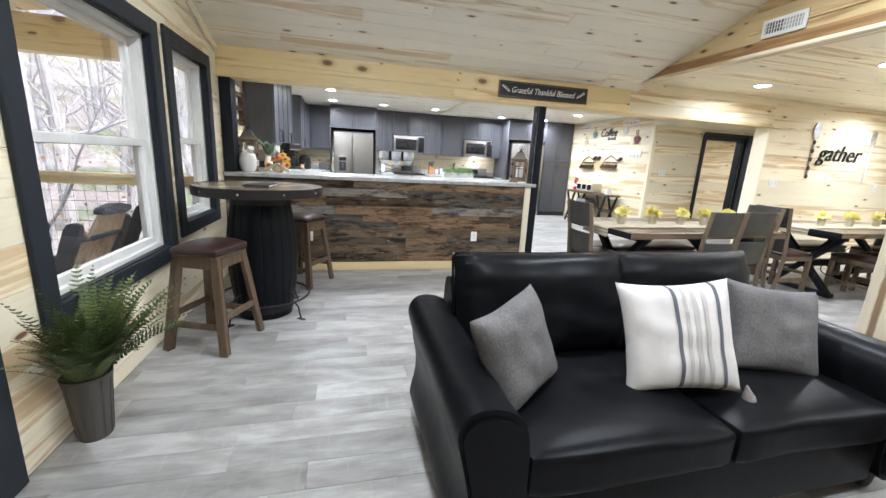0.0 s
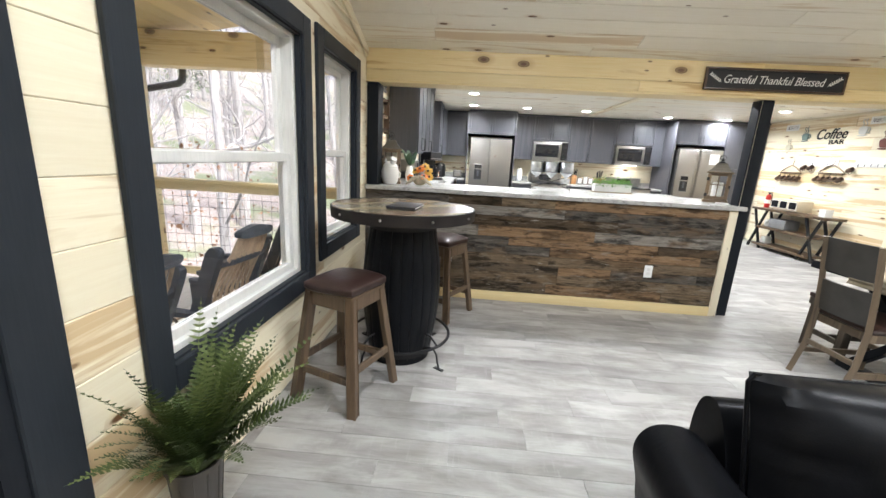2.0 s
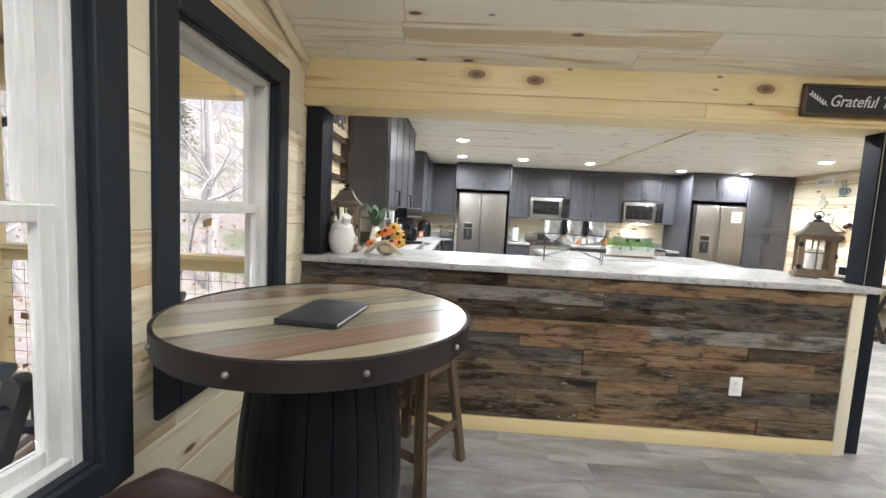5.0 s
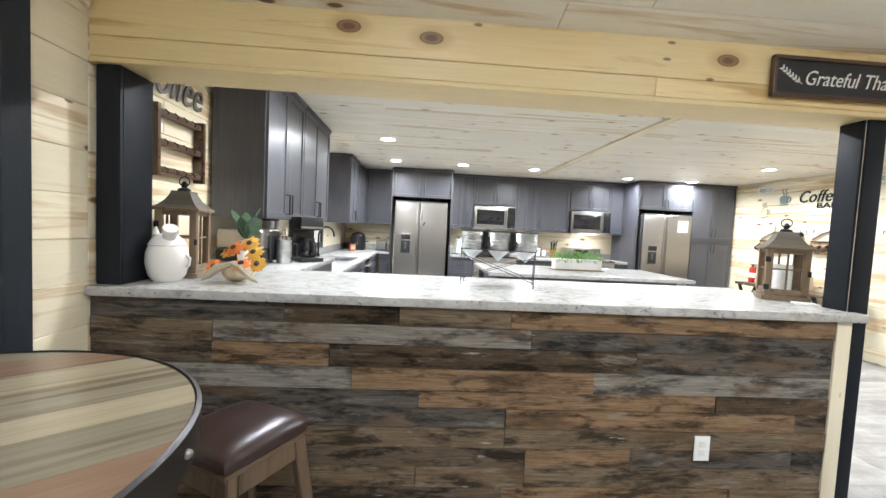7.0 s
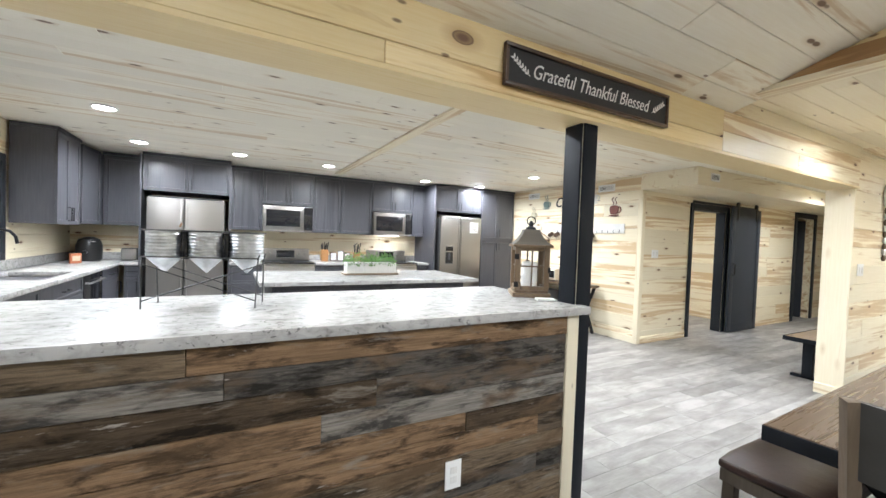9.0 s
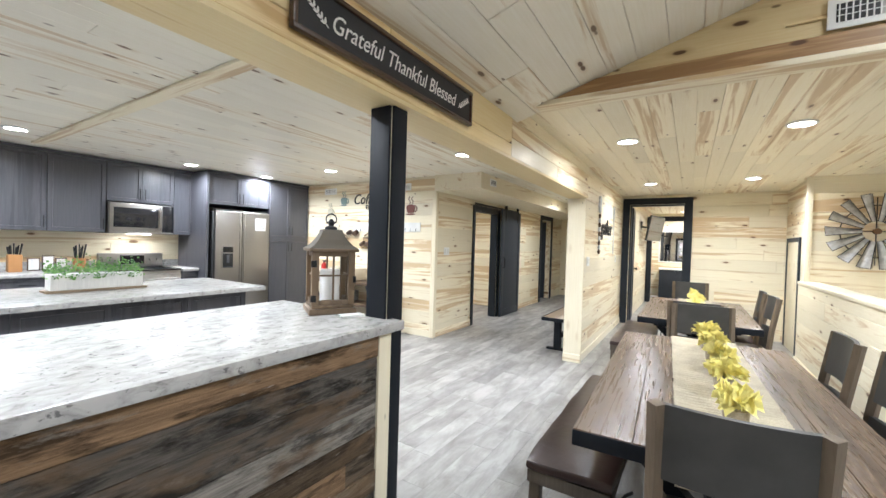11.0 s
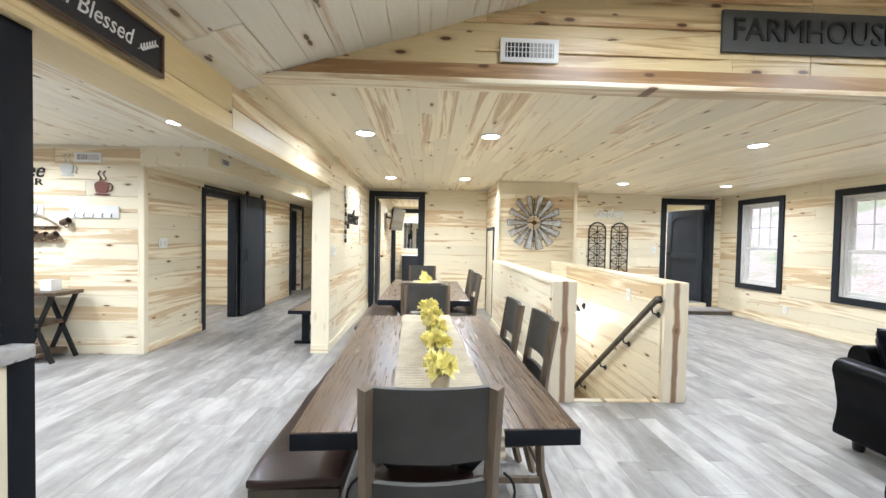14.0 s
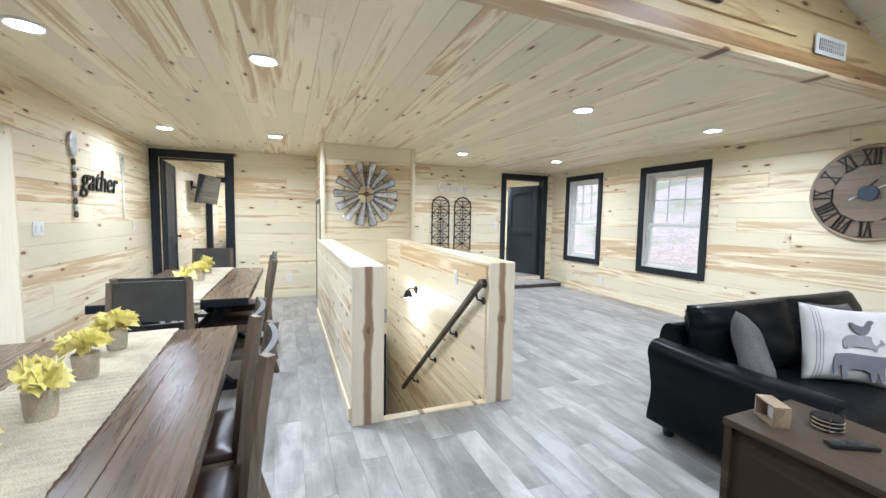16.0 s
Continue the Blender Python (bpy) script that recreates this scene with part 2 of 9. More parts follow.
yellow_y = wood("yellow_pine_porch", 1, (0.84, 0.68, 0.34), (0.78, 0.59, 0.25), (0.55, 0.34, 0.12), rnd="island", knots=0.4, heart_at=0.74)
yellow_z = wood("yellow_pine_post", 2, (0.82, 0.68, 0.38), (0.75, 0.59, 0.29), (0.52, 0.31, 0.12), knots=0.4, heart_at=0.74)
gable_wood = wood("gable_boards", 1, (0.74, 0.60, 0.34), (0.66, 0.50, 0.25), (0.40, 0.23, 0.095), knots=0.3, heart_at=0.58, big=0.12, flat=0)
deck_wood = wood("deck_boards", 1, (0.74, 0.69, 0.57), (0.68, 0.62, 0.49), (0.55, 0.46, 0.33), rnd="island", knots=0.2)


def plank_print(name, rnd):
    """Printed vinyl planks: soft gray clouds drawn out along the plank, faint grain, a tone for each plank."""
    m = material(name, (0.4, 0.39, 0.38), 0.4)
    g = Graph(m)
    r = g.random(rnd)
    fine = g.noise(g.coords((2.4, 40, 40), rnd), 2.4, 5, 0.62, 0.3)
    patch = g.noise(g.coords((1.9, 5.5, 5.5), rnd), 1.4, 5, 0.6, 0.4)
    saw = g.noise(g.coords((26, 3.0, 3.0), rnd), 1.6, 3)
    k = g.math("ADD", g.math("MULTIPLY", fine, 0.18), g.math("MULTIPLY", patch, 0.82))
    c = g.ramp(k, (0.36, (0.200, 0.190, 0.177)), (0.50, (0.285, 0.273, 0.258)), (0.62, (0.375, 0.363, 0.348)))
    c = g.mix(g.ramp(saw, (0.58, (0, 0, 0)), (0.75, (0.22, 0.22, 0.22))), c, (0.45, 0.44, 0.427))
    h = g.add("ShaderNodeHueSaturation")
    g.put(g.math("ADD", g.math("MULTIPLY", r, 0.36), 0.80), h.inputs["Value"])
    g.put(c, h.inputs["Color"])
    g.color(h.outputs[0])
    g.rough(fine, 0.36, 0.50)
    g.bump(fine, 0.08, 0.001)
    return m


floor_x = plank_print("vinyl_plank_floor", "object")
floor_rest = plank_print("vinyl_plank_floor_far", "island")


def painted(name, color, rough=0.4, axis=2, grain=0.25):
    """Painted wood: brush marks, slight unevenness of tone."""
    m = material(name, color, rough)
    g = Graph(m)
    n = g.noise(g.coords(along(axis, 2, 40)), 4.0, 4)
    b = g.noise(g.coords((1, 1, 1)), 3.5, 3)
    k = g.math("ADD", g.math("MULTIPLY", n, 0.25), g.math("MULTIPLY", b, 0.35))
    g.color(g.ramp(k, (0.15, tuple(c * 0.78 for c in color)), (0.5, tuple(min(1, c * 1.22) for c in color))))
    g.rough(b, rough - 0.1, rough + 0.12)
    g.bump(n, grain, 0.001)
    return m


slate = painted("slate_black_paint", (0.025, 0.029, 0.035), 0.42)
slate_x = painted("slate_black_paint_flat", (0.025, 0.029, 0.035), 0.42, 0)
charcoal = painted("charcoal_door_paint", (0.044, 0.049, 0.058), 0.45)
black_post = painted("black_post_stain", (0.014, 0.016, 0.020), 0.5)
vinyl = painted("white_vinyl", (0.72, 0.71, 0.68), 0.35)
white_paint = painted("white_paint", (0.78, 0.77, 0.74), 0.5)
cabinet_gray = wood("gray_stained_cabinet", 2, (0.086, 0.086, 0.097), (0.062, 0.062, 0.072), (0.048, 0.048, 0.056), knots=0, heart_at=0.66, rough=(0.26, 0.36), vary=0.12, grain=0.4)
black_metal = material("black_metal", (0.02, 0.02, 0.021), 0.42, 0.6)
steel = material("brushed_steel", (0.36, 0.345, 0.325), 0.3, 1.0)
sg = Graph(steel)
sn = sg.noise(sg.coords((60, 60, 1.5)), 4.0, 3)
sg.rough(sn, 0.28, 0.38)
galvanized = material("galvanized_tin", (0.62, 0.64, 0.66), 0.34, 0.95)
gg = Graph(galvanized)
gv = gg.noise(gg.coords((1, 1, 1)), 22.0, 4)
gg.color(gg.ramp(gv, (0.35, (0.46, 0.48, 0.50)), (0.65, (0.72, 0.74, 0.76))))
gg.rough(gv, 0.25, 0.45)
dark_glass = material("dark_glass", (0.012, 0.012, 0.014), 0.07)
chrome = material("chrome", (0.8, 0.8, 0.8), 0.08, 1.0)
black_plastic = material("black_plastic", (0.015, 0.015, 0.016), 0.3)
white_plastic = material("white_plastic", (0.8, 0.8, 0.78), 0.35)
mirror = material("mirror_glass", (0.92, 0.92, 0.92), 0.02, 1.0)
glass = material("window_glass", (1, 1, 1), 0.0, 0.0, Transmission_Weight=1.0, IOR=1.45)


def leather(name, color, rough=0.36):
    m = material(name, color, rough)
    g = Graph(m)
    v = g.add("ShaderNodeTexVoronoi")
    v.inputs["Scale"].default_value = 260
    g.put(g.coords(), v.inputs["Vector"])
    n = g.noise(g.coords(), 6.0, 4)
    g.color(g.ramp(n, (0.3, tuple(c * 0.75 for c in color)), (0.7, tuple(c * 1.4 for c in color))))
    g.rough(n, rough - 0.08, rough + 0.1)
    w = g.noise(g.coords((1, 1, 0.45)), 9.0, 4, 0.6, 0.6)
    g.bump(g.math("ADD", g.math("MULTIPLY", v.outputs["Distance"], 0.06), w), 0.35, 0.006)
    return m


black_leather = leather("black_leather", (0.0048, 0.0050, 0.0058), 0.35)
brown_leather = leather("brown_leather", (0.030, 0.0155, 0.0125), 0.32)
for dark in (black_leather, slate, slate_x, charcoal, black_post):
    dark.node_tree.nodes["Principled BSDF"].inputs["Specular IOR Level"].default_value = 0.13 if dark is not black_leather else 0.085


def fabric(name, color, scale=420, rough=0.9, spread=0.25):
    m = material(name, color, rough)
    g = Graph(m)
    n = g.noise(g.coords(), scale, 2)
    b = g.noise(g.coords(), 7.0, 4)
    k = g.math("ADD", g.math("MULTIPLY", n, 0.5), g.math("MULTIPLY", b, 0.5))
    g.color(g.ramp(k, (0.3, tuple(c * (1 - spread) for c in color)), (0.7, tuple(min(1, c * (1 + spread)) for c in color))))
    g.bump(k, 0.5, 0.003)
    return m


gray_velvet = fabric("gray_velvet", (0.105, 0.098, 0.097), 140, 0.85, 0.5)
pale_canvas = fabric("pale_canvas", (0.58, 0.555, 0.53), 500)
stripe_gray = fabric("stripe_gray", (0.10, 0.105, 0.12), 500)
stripe_tan = fabric("stripe_tan", (0.42, 0.40, 0.38), 500)
burlap = fabric("woven_jute", (0.43, 0.375, 0.275), 240, 0.95, 0.4)


def granite():
    m = material("white_granite", (0.7, 0.69, 0.66), 0.27)
    g = Graph(m)
    a = g.noise(g.coords((1, 1.6, 1.6)), 14.0, 6, 0.65, 0.8)
    c = g.ramp(a, (0.30, (0.20, 0.193, 0.184)), (0.42, (0.355, 0.346, 0.333)), (0.58, (0.455, 0.446, 0.43)))
    b = g.noise(g.coords((1, 1.3, 1.3)), 46.0, 4, 0.6, 0.5)
    c = g.mix(g.ramp(b, (0.61, (0, 0, 0)), (0.68, (0.75, 0.75, 0.75))), c, (0.085, 0.08, 0.082))
    g.color(c)
    return m


def heart_board(name, centre):
    """A pale end board with one dark heartwood streak up its middle."""
    m = material(name, (0.7, 0.6, 0.45), 0.42)
    g = Graph(m)
    fine = g.noise(g.coords((26, 26, 1.2)), 3.0, 5, 0.6, 0.5)
    c = g.ramp(fine, (0.3, (0.80, 0.72, 0.56)), (0.75, (0.73, 0.63, 0.45)))
    sep = g.add("ShaderNodeSeparateXYZ")
    g.put(g.add("ShaderNodeTexCoord").outputs["Object"], sep.inputs[0])
    sway = g.math("MULTIPLY", g.math("SUBTRACT", g.noise(g.coords((0.1, 0.1, 2.2)), 1.6, 2), 0.5), 0.05)
    rag = g.math("MULTIPLY", g.math("SUBTRACT", g.noise(g.coords((30, 30, 3)), 1.5, 4), 0.5), 0.016)
    d = g.math("ABSOLUTE", g.math("ADD", g.math("SUBTRACT", sep.outputs[1], centre), g.math("ADD", sway, rag)))
    knot = g.math("SUBTRACT", 1.0, g.math("MULTIPLY", g.math("ABSOLUTE", g.math("SUBTRACT", sep.outputs[2], 0.63)), 9.0), True)
    d = g.math("SUBTRACT", d, g.math("MULTIPLY", g.math("MULTIPLY", knot, knot), 0.014))
    streak = g.ramp(fine, (0.3, (0.29, 0.165, 0.085)), (0.75, (0.20, 0.105, 0.05)))
    c = g.mix(g.ramp(d, (0.018, (0.9, 0.9, 0.9)), (0.031, (0, 0, 0))), c, streak)
    v = g.math("ABSOLUTE", g.math("SUBTRACT", sep.outputs[2], 0.63))
    core = g.math("MULTIPLY", g.math("LESS_THAN", v, 0.022), g.math("LESS_THAN", d, 0.0))
    c = g.mix(g.math("MULTIPLY", core, 0.7), c, (0.13, 0.06, 0.03))
    g.color(c)
    g.rough(fine, 0.38, 0.5)
    g.bump(fine, 0.15, 0.002)
    return m


white_granite = granite()
barn_cols = ((0.070, 0.050, 0.032), (0.155, 0.115, 0.074), (0.215, 0.195, 0.168), (0.110, 0.084, 0.058), (0.36, 0.335, 0.30), (0.090, 0.080, 0.068), (0.215, 0.138, 0.078))


def barnwood(i, color):
    """Weathered boards: blotched stains, gray silvering, pale scuffs, cracks along the grain and nail holes."""
    m = material("barn_wood_%d" % i, color, 0.8)
    g = Graph(m)
    fine = g.noise(g.coords((1.5, 34, 34), "object"), 4.0, 8, 0.72, 0.2)
    big = g.noise(g.coords((2.2, 9, 9), "object"), 1.6, 7, 0.68, 0.3)
    wear = g.noise(g.coords((3.5, 16, 16), "object"), 1.4, 6, 0.7, 0.4)
    c = g.ramp(fine, (0.34, tuple(k * 0.55 for k in color)), (0.5, color), (0.68, tuple(min(1, k * 1.45) for k in color)))
    c = g.mix(g.ramp(big, (0.48, (0, 0, 0)), (0.59, (0.9, 0.9, 0.9))), c, tuple(k * 0.17 for k in color))
    c = g.mix(g.ramp(wear, (0.32, (0.62, 0.62, 0.62)), (0.44, (0, 0, 0))), c, (0.25, 0.225, 0.19))
    c = g.mix(g.ramp(wear, (0.66, (0, 0, 0)), (0.70, (0.7, 0.7, 0.7))), c, (0.42, 0.39, 0.35))
    stain = g.noise(g.coords((1.3, 4, 4), "object"), 2.0, 5, 0.65, 0.4)
    c = g.mix(g.ramp(stain, (0.52, (0, 0, 0)), (0.66, (0.6, 0.6, 0.6))), c, (0.15, 0.098, 0.055))
    v = g.add("ShaderNodeTexVoronoi")
    v.inputs["Scale"].default_value = 1.0
    g.put(g.coords((3.2, 9, 9), "object"), v.inputs["Vector"])
    hole = g.math("MULTIPLY", g.ramp(v.outputs["Distance"], (0.07, (1, 1, 1)), (0.11, (0, 0, 0))), g.math("GREATER_THAN", v.outputs["Color"], 0.72))
    c = g.mix(hole, c, (0.012, 0.009, 0.007))
    g.color(c)
    g.bump(g.math("ADD", fine, g.math("MULTIPLY", wear, 0.5)), 0.8, 0.005)
    m.node_tree.nodes["Principled BSDF"].inputs["Specular IOR Level"].default_value = 0.12
    return m


barn = [barnwood(i, c) for i, c in enumerate(barn_cols)]
dark_brown_wood = wood("dark_brown_wood", 0, (0.115, 0.068, 0.042), (0.075, 0.042, 0.025), (0.045, 0.024, 0.014), knots=0.12, heart_at=0.55, rough=(0.22, 0.36), vary=0.15, knot_color=(0.02, 0.01, 0.006))
gray_wood = wood("gray_brown_wood", 2, (0.105, 0.083, 0.062), (0.072, 0.056, 0.041), (0.042, 0.032, 0.023), knots=0.05, heart_at=0.6, rough=(0.4, 0.55), vary=0.15)
stool_wood = wood("walnut_stool_wood", 2, (0.130, 0.086, 0.052), (0.088, 0.057, 0.033), (0.052, 0.032, 0.018), knots=0.05, heart_at=0.58, rough=(0.3, 0.45), vary=0.15)
top_woods = [wood("rustic_round_top_%d" % i, 0, *c, knots=0.12, heart_at=0.65, rough=(0.2, 0.3), vary=0.14) for i, c in enumerate((
    ((0.30, 0.255, 0.175), (0.225, 0.185, 0.12), (0.13, 0.10, 0.06)), ((0.20, 0.175, 0.125), (0.145, 0.122, 0.083), (0.085, 0.068, 0.043)), ((0.20, 0.13, 0.085), (0.145, 0.09, 0.058), (0.085, 0.05, 0.032)),
    ((0.36, 0.31, 0.215), (0.27, 0.225, 0.145), (0.16, 0.125, 0.075)), ((0.235, 0.20, 0.14), (0.175, 0.145, 0.098), (0.10, 0.08, 0.05))))]



# ---- boards on walls, ceilings and floors ----
def board_mesh(poly, put, depth, flip, chamfer=0.003):
    """One board: a flat outline in the plane of its wall, with thickness and eased edges."""
    n = len(poly)
    cu, cw = sum(p[0] for p in poly) / n, sum(p[1] for p in poly) / n
    inner = [(u - chamfer * (1 if u > cu else -1), w - chamfer * (1 if w > cw else -1)) for u, w in poly]
    vs = [put(u, w, 0) for u, w in poly] + [put(u, w, depth - chamfer) for u, w in poly] + [put(u, w, depth) for u, w in inner]
    fs = [tuple(range(2 * n, 3 * n))]
    for k in (0, n):
        for i in range(n):
            j = (i + 1) % n
            fs.append((k + i, k + j, k + n + j, k + n + i))
    if flip:
        fs = [f[::-1] for f in fs]
    return vs, fs


def board_object(name, vs, fs, mat, parent):
    me = bpy.data.meshes.new(name)
    me.from_pydata(vs, [], fs)
    me.materials.append(mat)
    ob = new(name, me)
    ob.parent = parent
    return ob


def free_spans(lo, hi, holes):
    """The parts of lo..hi that no hole covers."""
    out, at = [], lo
    for a, b in sorted(holes):
        if a > at + 1e-4:
            out.append((at, min(a, hi)))
        at = max(at, b)
    if at < hi - 1e-4:
        out.append((at, hi))
    return [(a, b) for a, b in out if b - a > 1e-3]


def wall_boards(parent, axis, pos, n, a0, a1, z0, z1, openings=(), mat=None, row=0.18, depth=0.016, seed=1, top=None, breaks=(), length=(1.8, 4.2), name="board"):
    """Level boards on a wall at x = pos or y = pos, on the side to which n points."""
    rnd = random.Random(seed)
    put = (lambda u, w, d: (pos + n * d, u, w)) if axis == "x" else (lambda u, w, d: (u, pos + n * d, w))
    flip = (n < 0) if axis == "x" else (n > 0)
    z = z0
    while z < z1 - 0.01:
        zz = min(z + row, z1)
        cuts = {a0, a1, *[b for b in breaks if a0 < b < a1]}
        a = a0 + rnd.uniform(0.4, length[1])
        while a < a1 - 0.3:
            cuts.add(a)
            a += rnd.uniform(*length)
        for o in openings:
            if o[2] < zz - 1e-4 and o[3] > z + 1e-4:
                cuts |= {c for c in o[:2] if a0 < c < a1}
        cuts = sorted(cuts)
        for u0, u1 in zip(cuts, cuts[1:]):
            mid = (u0 + u1) / 2
            for w0, w1 in free_spans(z, zz, [(o[2], o[3]) for o in openings if o[0] < mid < o[1]]):
                p0, p1 = u0 + 0.0008, u1 - 0.0008
                if top:
                    t0, t1 = min(w1, top(p0)), min(w1, top(p1))
                    if max(t0, t1) < w0 + 0.01:
                        continue
                    if min(t0, t1) < w0 + 0.004:
                        k = (w0 + 0.004 - t0) / (t1 - t0)
                        if t0 < t1:
                            p0, t0 = p0 + k * (p1 - p0), w0 + 0.004
                        else:
                            p1, t1 = p0 + k * (p1 - p0), w0 + 0.004
                    poly = [(p0, w0 + 0.001), (p1, w0 + 0.001), (p1, t1), (p0, t0)]
                    if p1 - p0 < 0.02:
                        continue
                else:
                    if u1 - u0 < 0.012:
                        continue
                    poly = [(p0, w0 + 0.001), (p1, w0 + 0.001), (p1, w1 - 0.001), (p0, w1 - 0.001)]
                board_object(name, *board_mesh(poly, put, depth, flip), mat, parent)
        z = zz


def wall_slab(name, axis, c0, c1, a0, a1, z0, z1, openings=(), mat=None, label="", top=None):
    """A wall's body from c0 to c1 across, with its openings cut through."""
    bm = bmesh.new()
    cuts = sorted({a0, a1, *[c for o in openings for c in o[:2] if a0 < c < a1]})
    for u0, u1 in zip(cuts, cuts[1:]):
        mid = (u0 + u1) / 2
        for w0, w1 in free_spans(z0, z1, [(o[2], o[3]) for o in openings if o[0] < mid < o[1]]):
            if axis == "x":
                box(bm, c0, c1, u0, u1, w0, w1)
            else:
                box(bm, u0, u1, c0, c1, w0, w1)
    if top:
        prism(bm, top, c0, c1, Matrix(((0, 1, 0, 0), (1, 0, 0, 0), (0, 0, 1, 0), (0, 0, 0, 1))) if axis == "x" else None)
    ob = part(name, bm, mat, None, smooth=False)
    return tagged(ob, label, "wall", kind="structure")


def ceiling_boards(name, quad, mat, label, row=0.14, seed=3, thick=0.05, ease=0.0012):
    """Boards along x on the underside of a sloped or level sheet. quad: (x0, x1, y0, z0, y1, z1)."""
    x0, x1, y0, z0, y1, z1 = quad
    rnd = random.Random(seed)
    s = Vector((0, y1 - y0, z1 - z0))
    length = s.length
    s.normalize()
    nrm = Vector((1, 0, 0)).cross(s)
    if nrm.z > 0:
        nrm = -nrm
    put = lambda u, w, d: tuple(Vector((u, y0, z0)) + s * w + nrm * d)
    flip = Vector((1, 0, 0)).cross(s).dot(nrm) < 0
    vs, fs = [], []
    w = 0.0
    while w < length - 0.005:
        ww = min(w + row, length)
        cuts = [x0]
        a = x0 + rnd.uniform(0.3, 3.0)
        while a < x1 - 0.3:
            cuts.append(a)
            a += rnd.uniform(1.4, 3.6)
        cuts.append(x1)
        for u0, u1 in zip(cuts, cuts[1:]):
            v, f = board_mesh([(u0 + 0.001, w + 0.001), (u1 - 0.001, w + 0.001), (u1 - 0.001, ww - 0.001), (u0 + 0.001, ww - 0.001)], put, 0.014, flip, ease)
            fs += [tuple(i + len(vs) for i in q) for q in f]
            vs += v
        w = ww
    q = [put(x0, 0, 0), put(x1, 0, 0), put(x1, length, 0), put(x0, length, 0), put(x0, 0, -thick), put(x1, 0, -thick), put(x1, length, -thick), put(x0, length, -thick)]
    k = len(vs)
    vs += q
    fs += [tuple(k + i for i in f) for f in ((0, 1, 2, 3), (7, 6, 5, 4), (0, 4, 5, 1), (1, 5, 6, 2), (2, 6, 7, 3), (3, 7, 4, 0))]
    me = bpy.data.meshes.new(name)
    me.from_pydata(vs, [], fs)
    me.materials.append(mat)
    return tagged(new(name, me), label, "ceiling", kind="structure")


# ---- plan ----
WX = -0.90            # west wall, room side
BARY = 5.07           # front of the bar, south side of the header
EX = 9.29             # east wall
SY = -2.10            # south wall
GX = 3.775            # gable between vault and level ceiling
KN = 10.76            # north wall of the kitchen
CX = 6.03             # coffee wall
HY = 7.17             # north wall of the hall
FLAT = 2.37           # level ceiling
RIDGE_Y, RIDGE_Z, EAVE_Z = 1.60, 3.36, 2.27
PITCH = (RIDGE_Z - EAVE_Z) / (BARY - RIDGE_Y)


def vault(y):
    return RIDGE_Z - abs(y - RIDGE_Y) * PITCH


def casing(name, axis, pos, n, a0, a1, z0, z1, w, mat, parent=None, sill=True, proud=0.024):
    """Flat boards round an opening, on one face of a wall; the outer size is given."""
    obs = []
    put = (lambda b, u0, u1, w0, w1: box(b, min(pos, pos + n * proud), max(pos, pos + n * proud), u0, u1, w0, w1, 0.004, 1)) if axis == "x" else (lambda b, u0, u1, w0, w1: box(b, u0, u1, min(pos, pos + n * proud), max(pos, pos + n * proud), w0, w1, 0.004, 1))
    for k, (u0, u1, w0, w1) in enumerate(((a0, a0 + w, z0, z1), (a1 - w, a1, z0, z1), (a0 + w, a1 - w, z1 - w, z1), (a0 + w, a1 - w, z0, z0 + w))):
        if k == 3 and not sill:
            continue
        b = bmesh.new()
        put(b, u0, u1, w0, w1)
        obs.append(part("casing_board", b, mat, parent))
    return obs


def jamb(axis, c0, c1, a0, a1, z0, z1, t, mat, parent, sill=True):
    """The lining of an opening through a wall."""
    for k, (u0, u1, w0, w1) in enumerate(((a0, a0 + t, z0, z1), (a1 - t, a1, z0, z1), (a0 + t, a1 - t, z1 - t, z1), (a0 + t, a1 - t, z0, z0 + t))):
        if k == 3 and not sill:
            continue
        b = bmesh.new()
        box(b, c0, c1, u0, u1, w0, w1) if axis == "x" else box(b, u0, u1, c0, c1, w0, w1)
        part("jamb", b, mat, parent, smooth=False)


def sash_window(name, axis, c_in, n_out, a0, a1, z0, z1, mid, label):
    """A white double-hung window set into the opening; n_out points outdoors."""
    w = tagged(new(name), label, "window", kind="structure")

    def bar(nm, u0, u1, w0, w1, d0, d1, mat=vinyl):
        lo, hi = sorted((c_in + n_out * d0, c_in + n_out * d1))
        b = bmesh.new()
        box(b, lo, hi, u0, u1, w0, w1, 0.003, 1) if axis == "x" else box(b, u0, u1, lo, hi, w0, w1, 0.003, 1)
        return part(nm, b, mat, w)

    f = 0.035
    bar("window_frame", a0, a0 + f, z0, z1, 0.02, 0.13)
    bar("window_frame", a1 - f, a1, z0, z1, 0.02, 0.13)
    bar("window_frame", a0 + f, a1 - f, z1 - f, z1, 0.02, 0.13)
    bar("window_sill", a0 + f, a1 - f, z0, z0 + f, 0.02, 0.13)
    s = 0.045
    for k, (b0, b1, d) in enumerate(((z0 + f, mid + 0.02, 0.045), (mid - 0.02, z1 - f, 0.085))):
        bar("sash_stile", a0 + f, a0 + f + s, b0, b1, d, d + 0.035)
        bar("sash_stile", a1 - f - s, a1 - f, b0, b1, d, d + 0.035)
        bar("sash_rail", a0 + f + s, a1 - f - s, b0, b0 + s, d, d + 0.035)
        bar("sash_rail", a0 + f + s, a1 - f - s, b1 - s, b1, d, d + 0.035)
        p = bar("pane", a0 + f + s, a1 - f - s, b0 + s, b1 - s, d + 0.014, d + 0.018, glass)
        p.visible_shadow = False
    return w


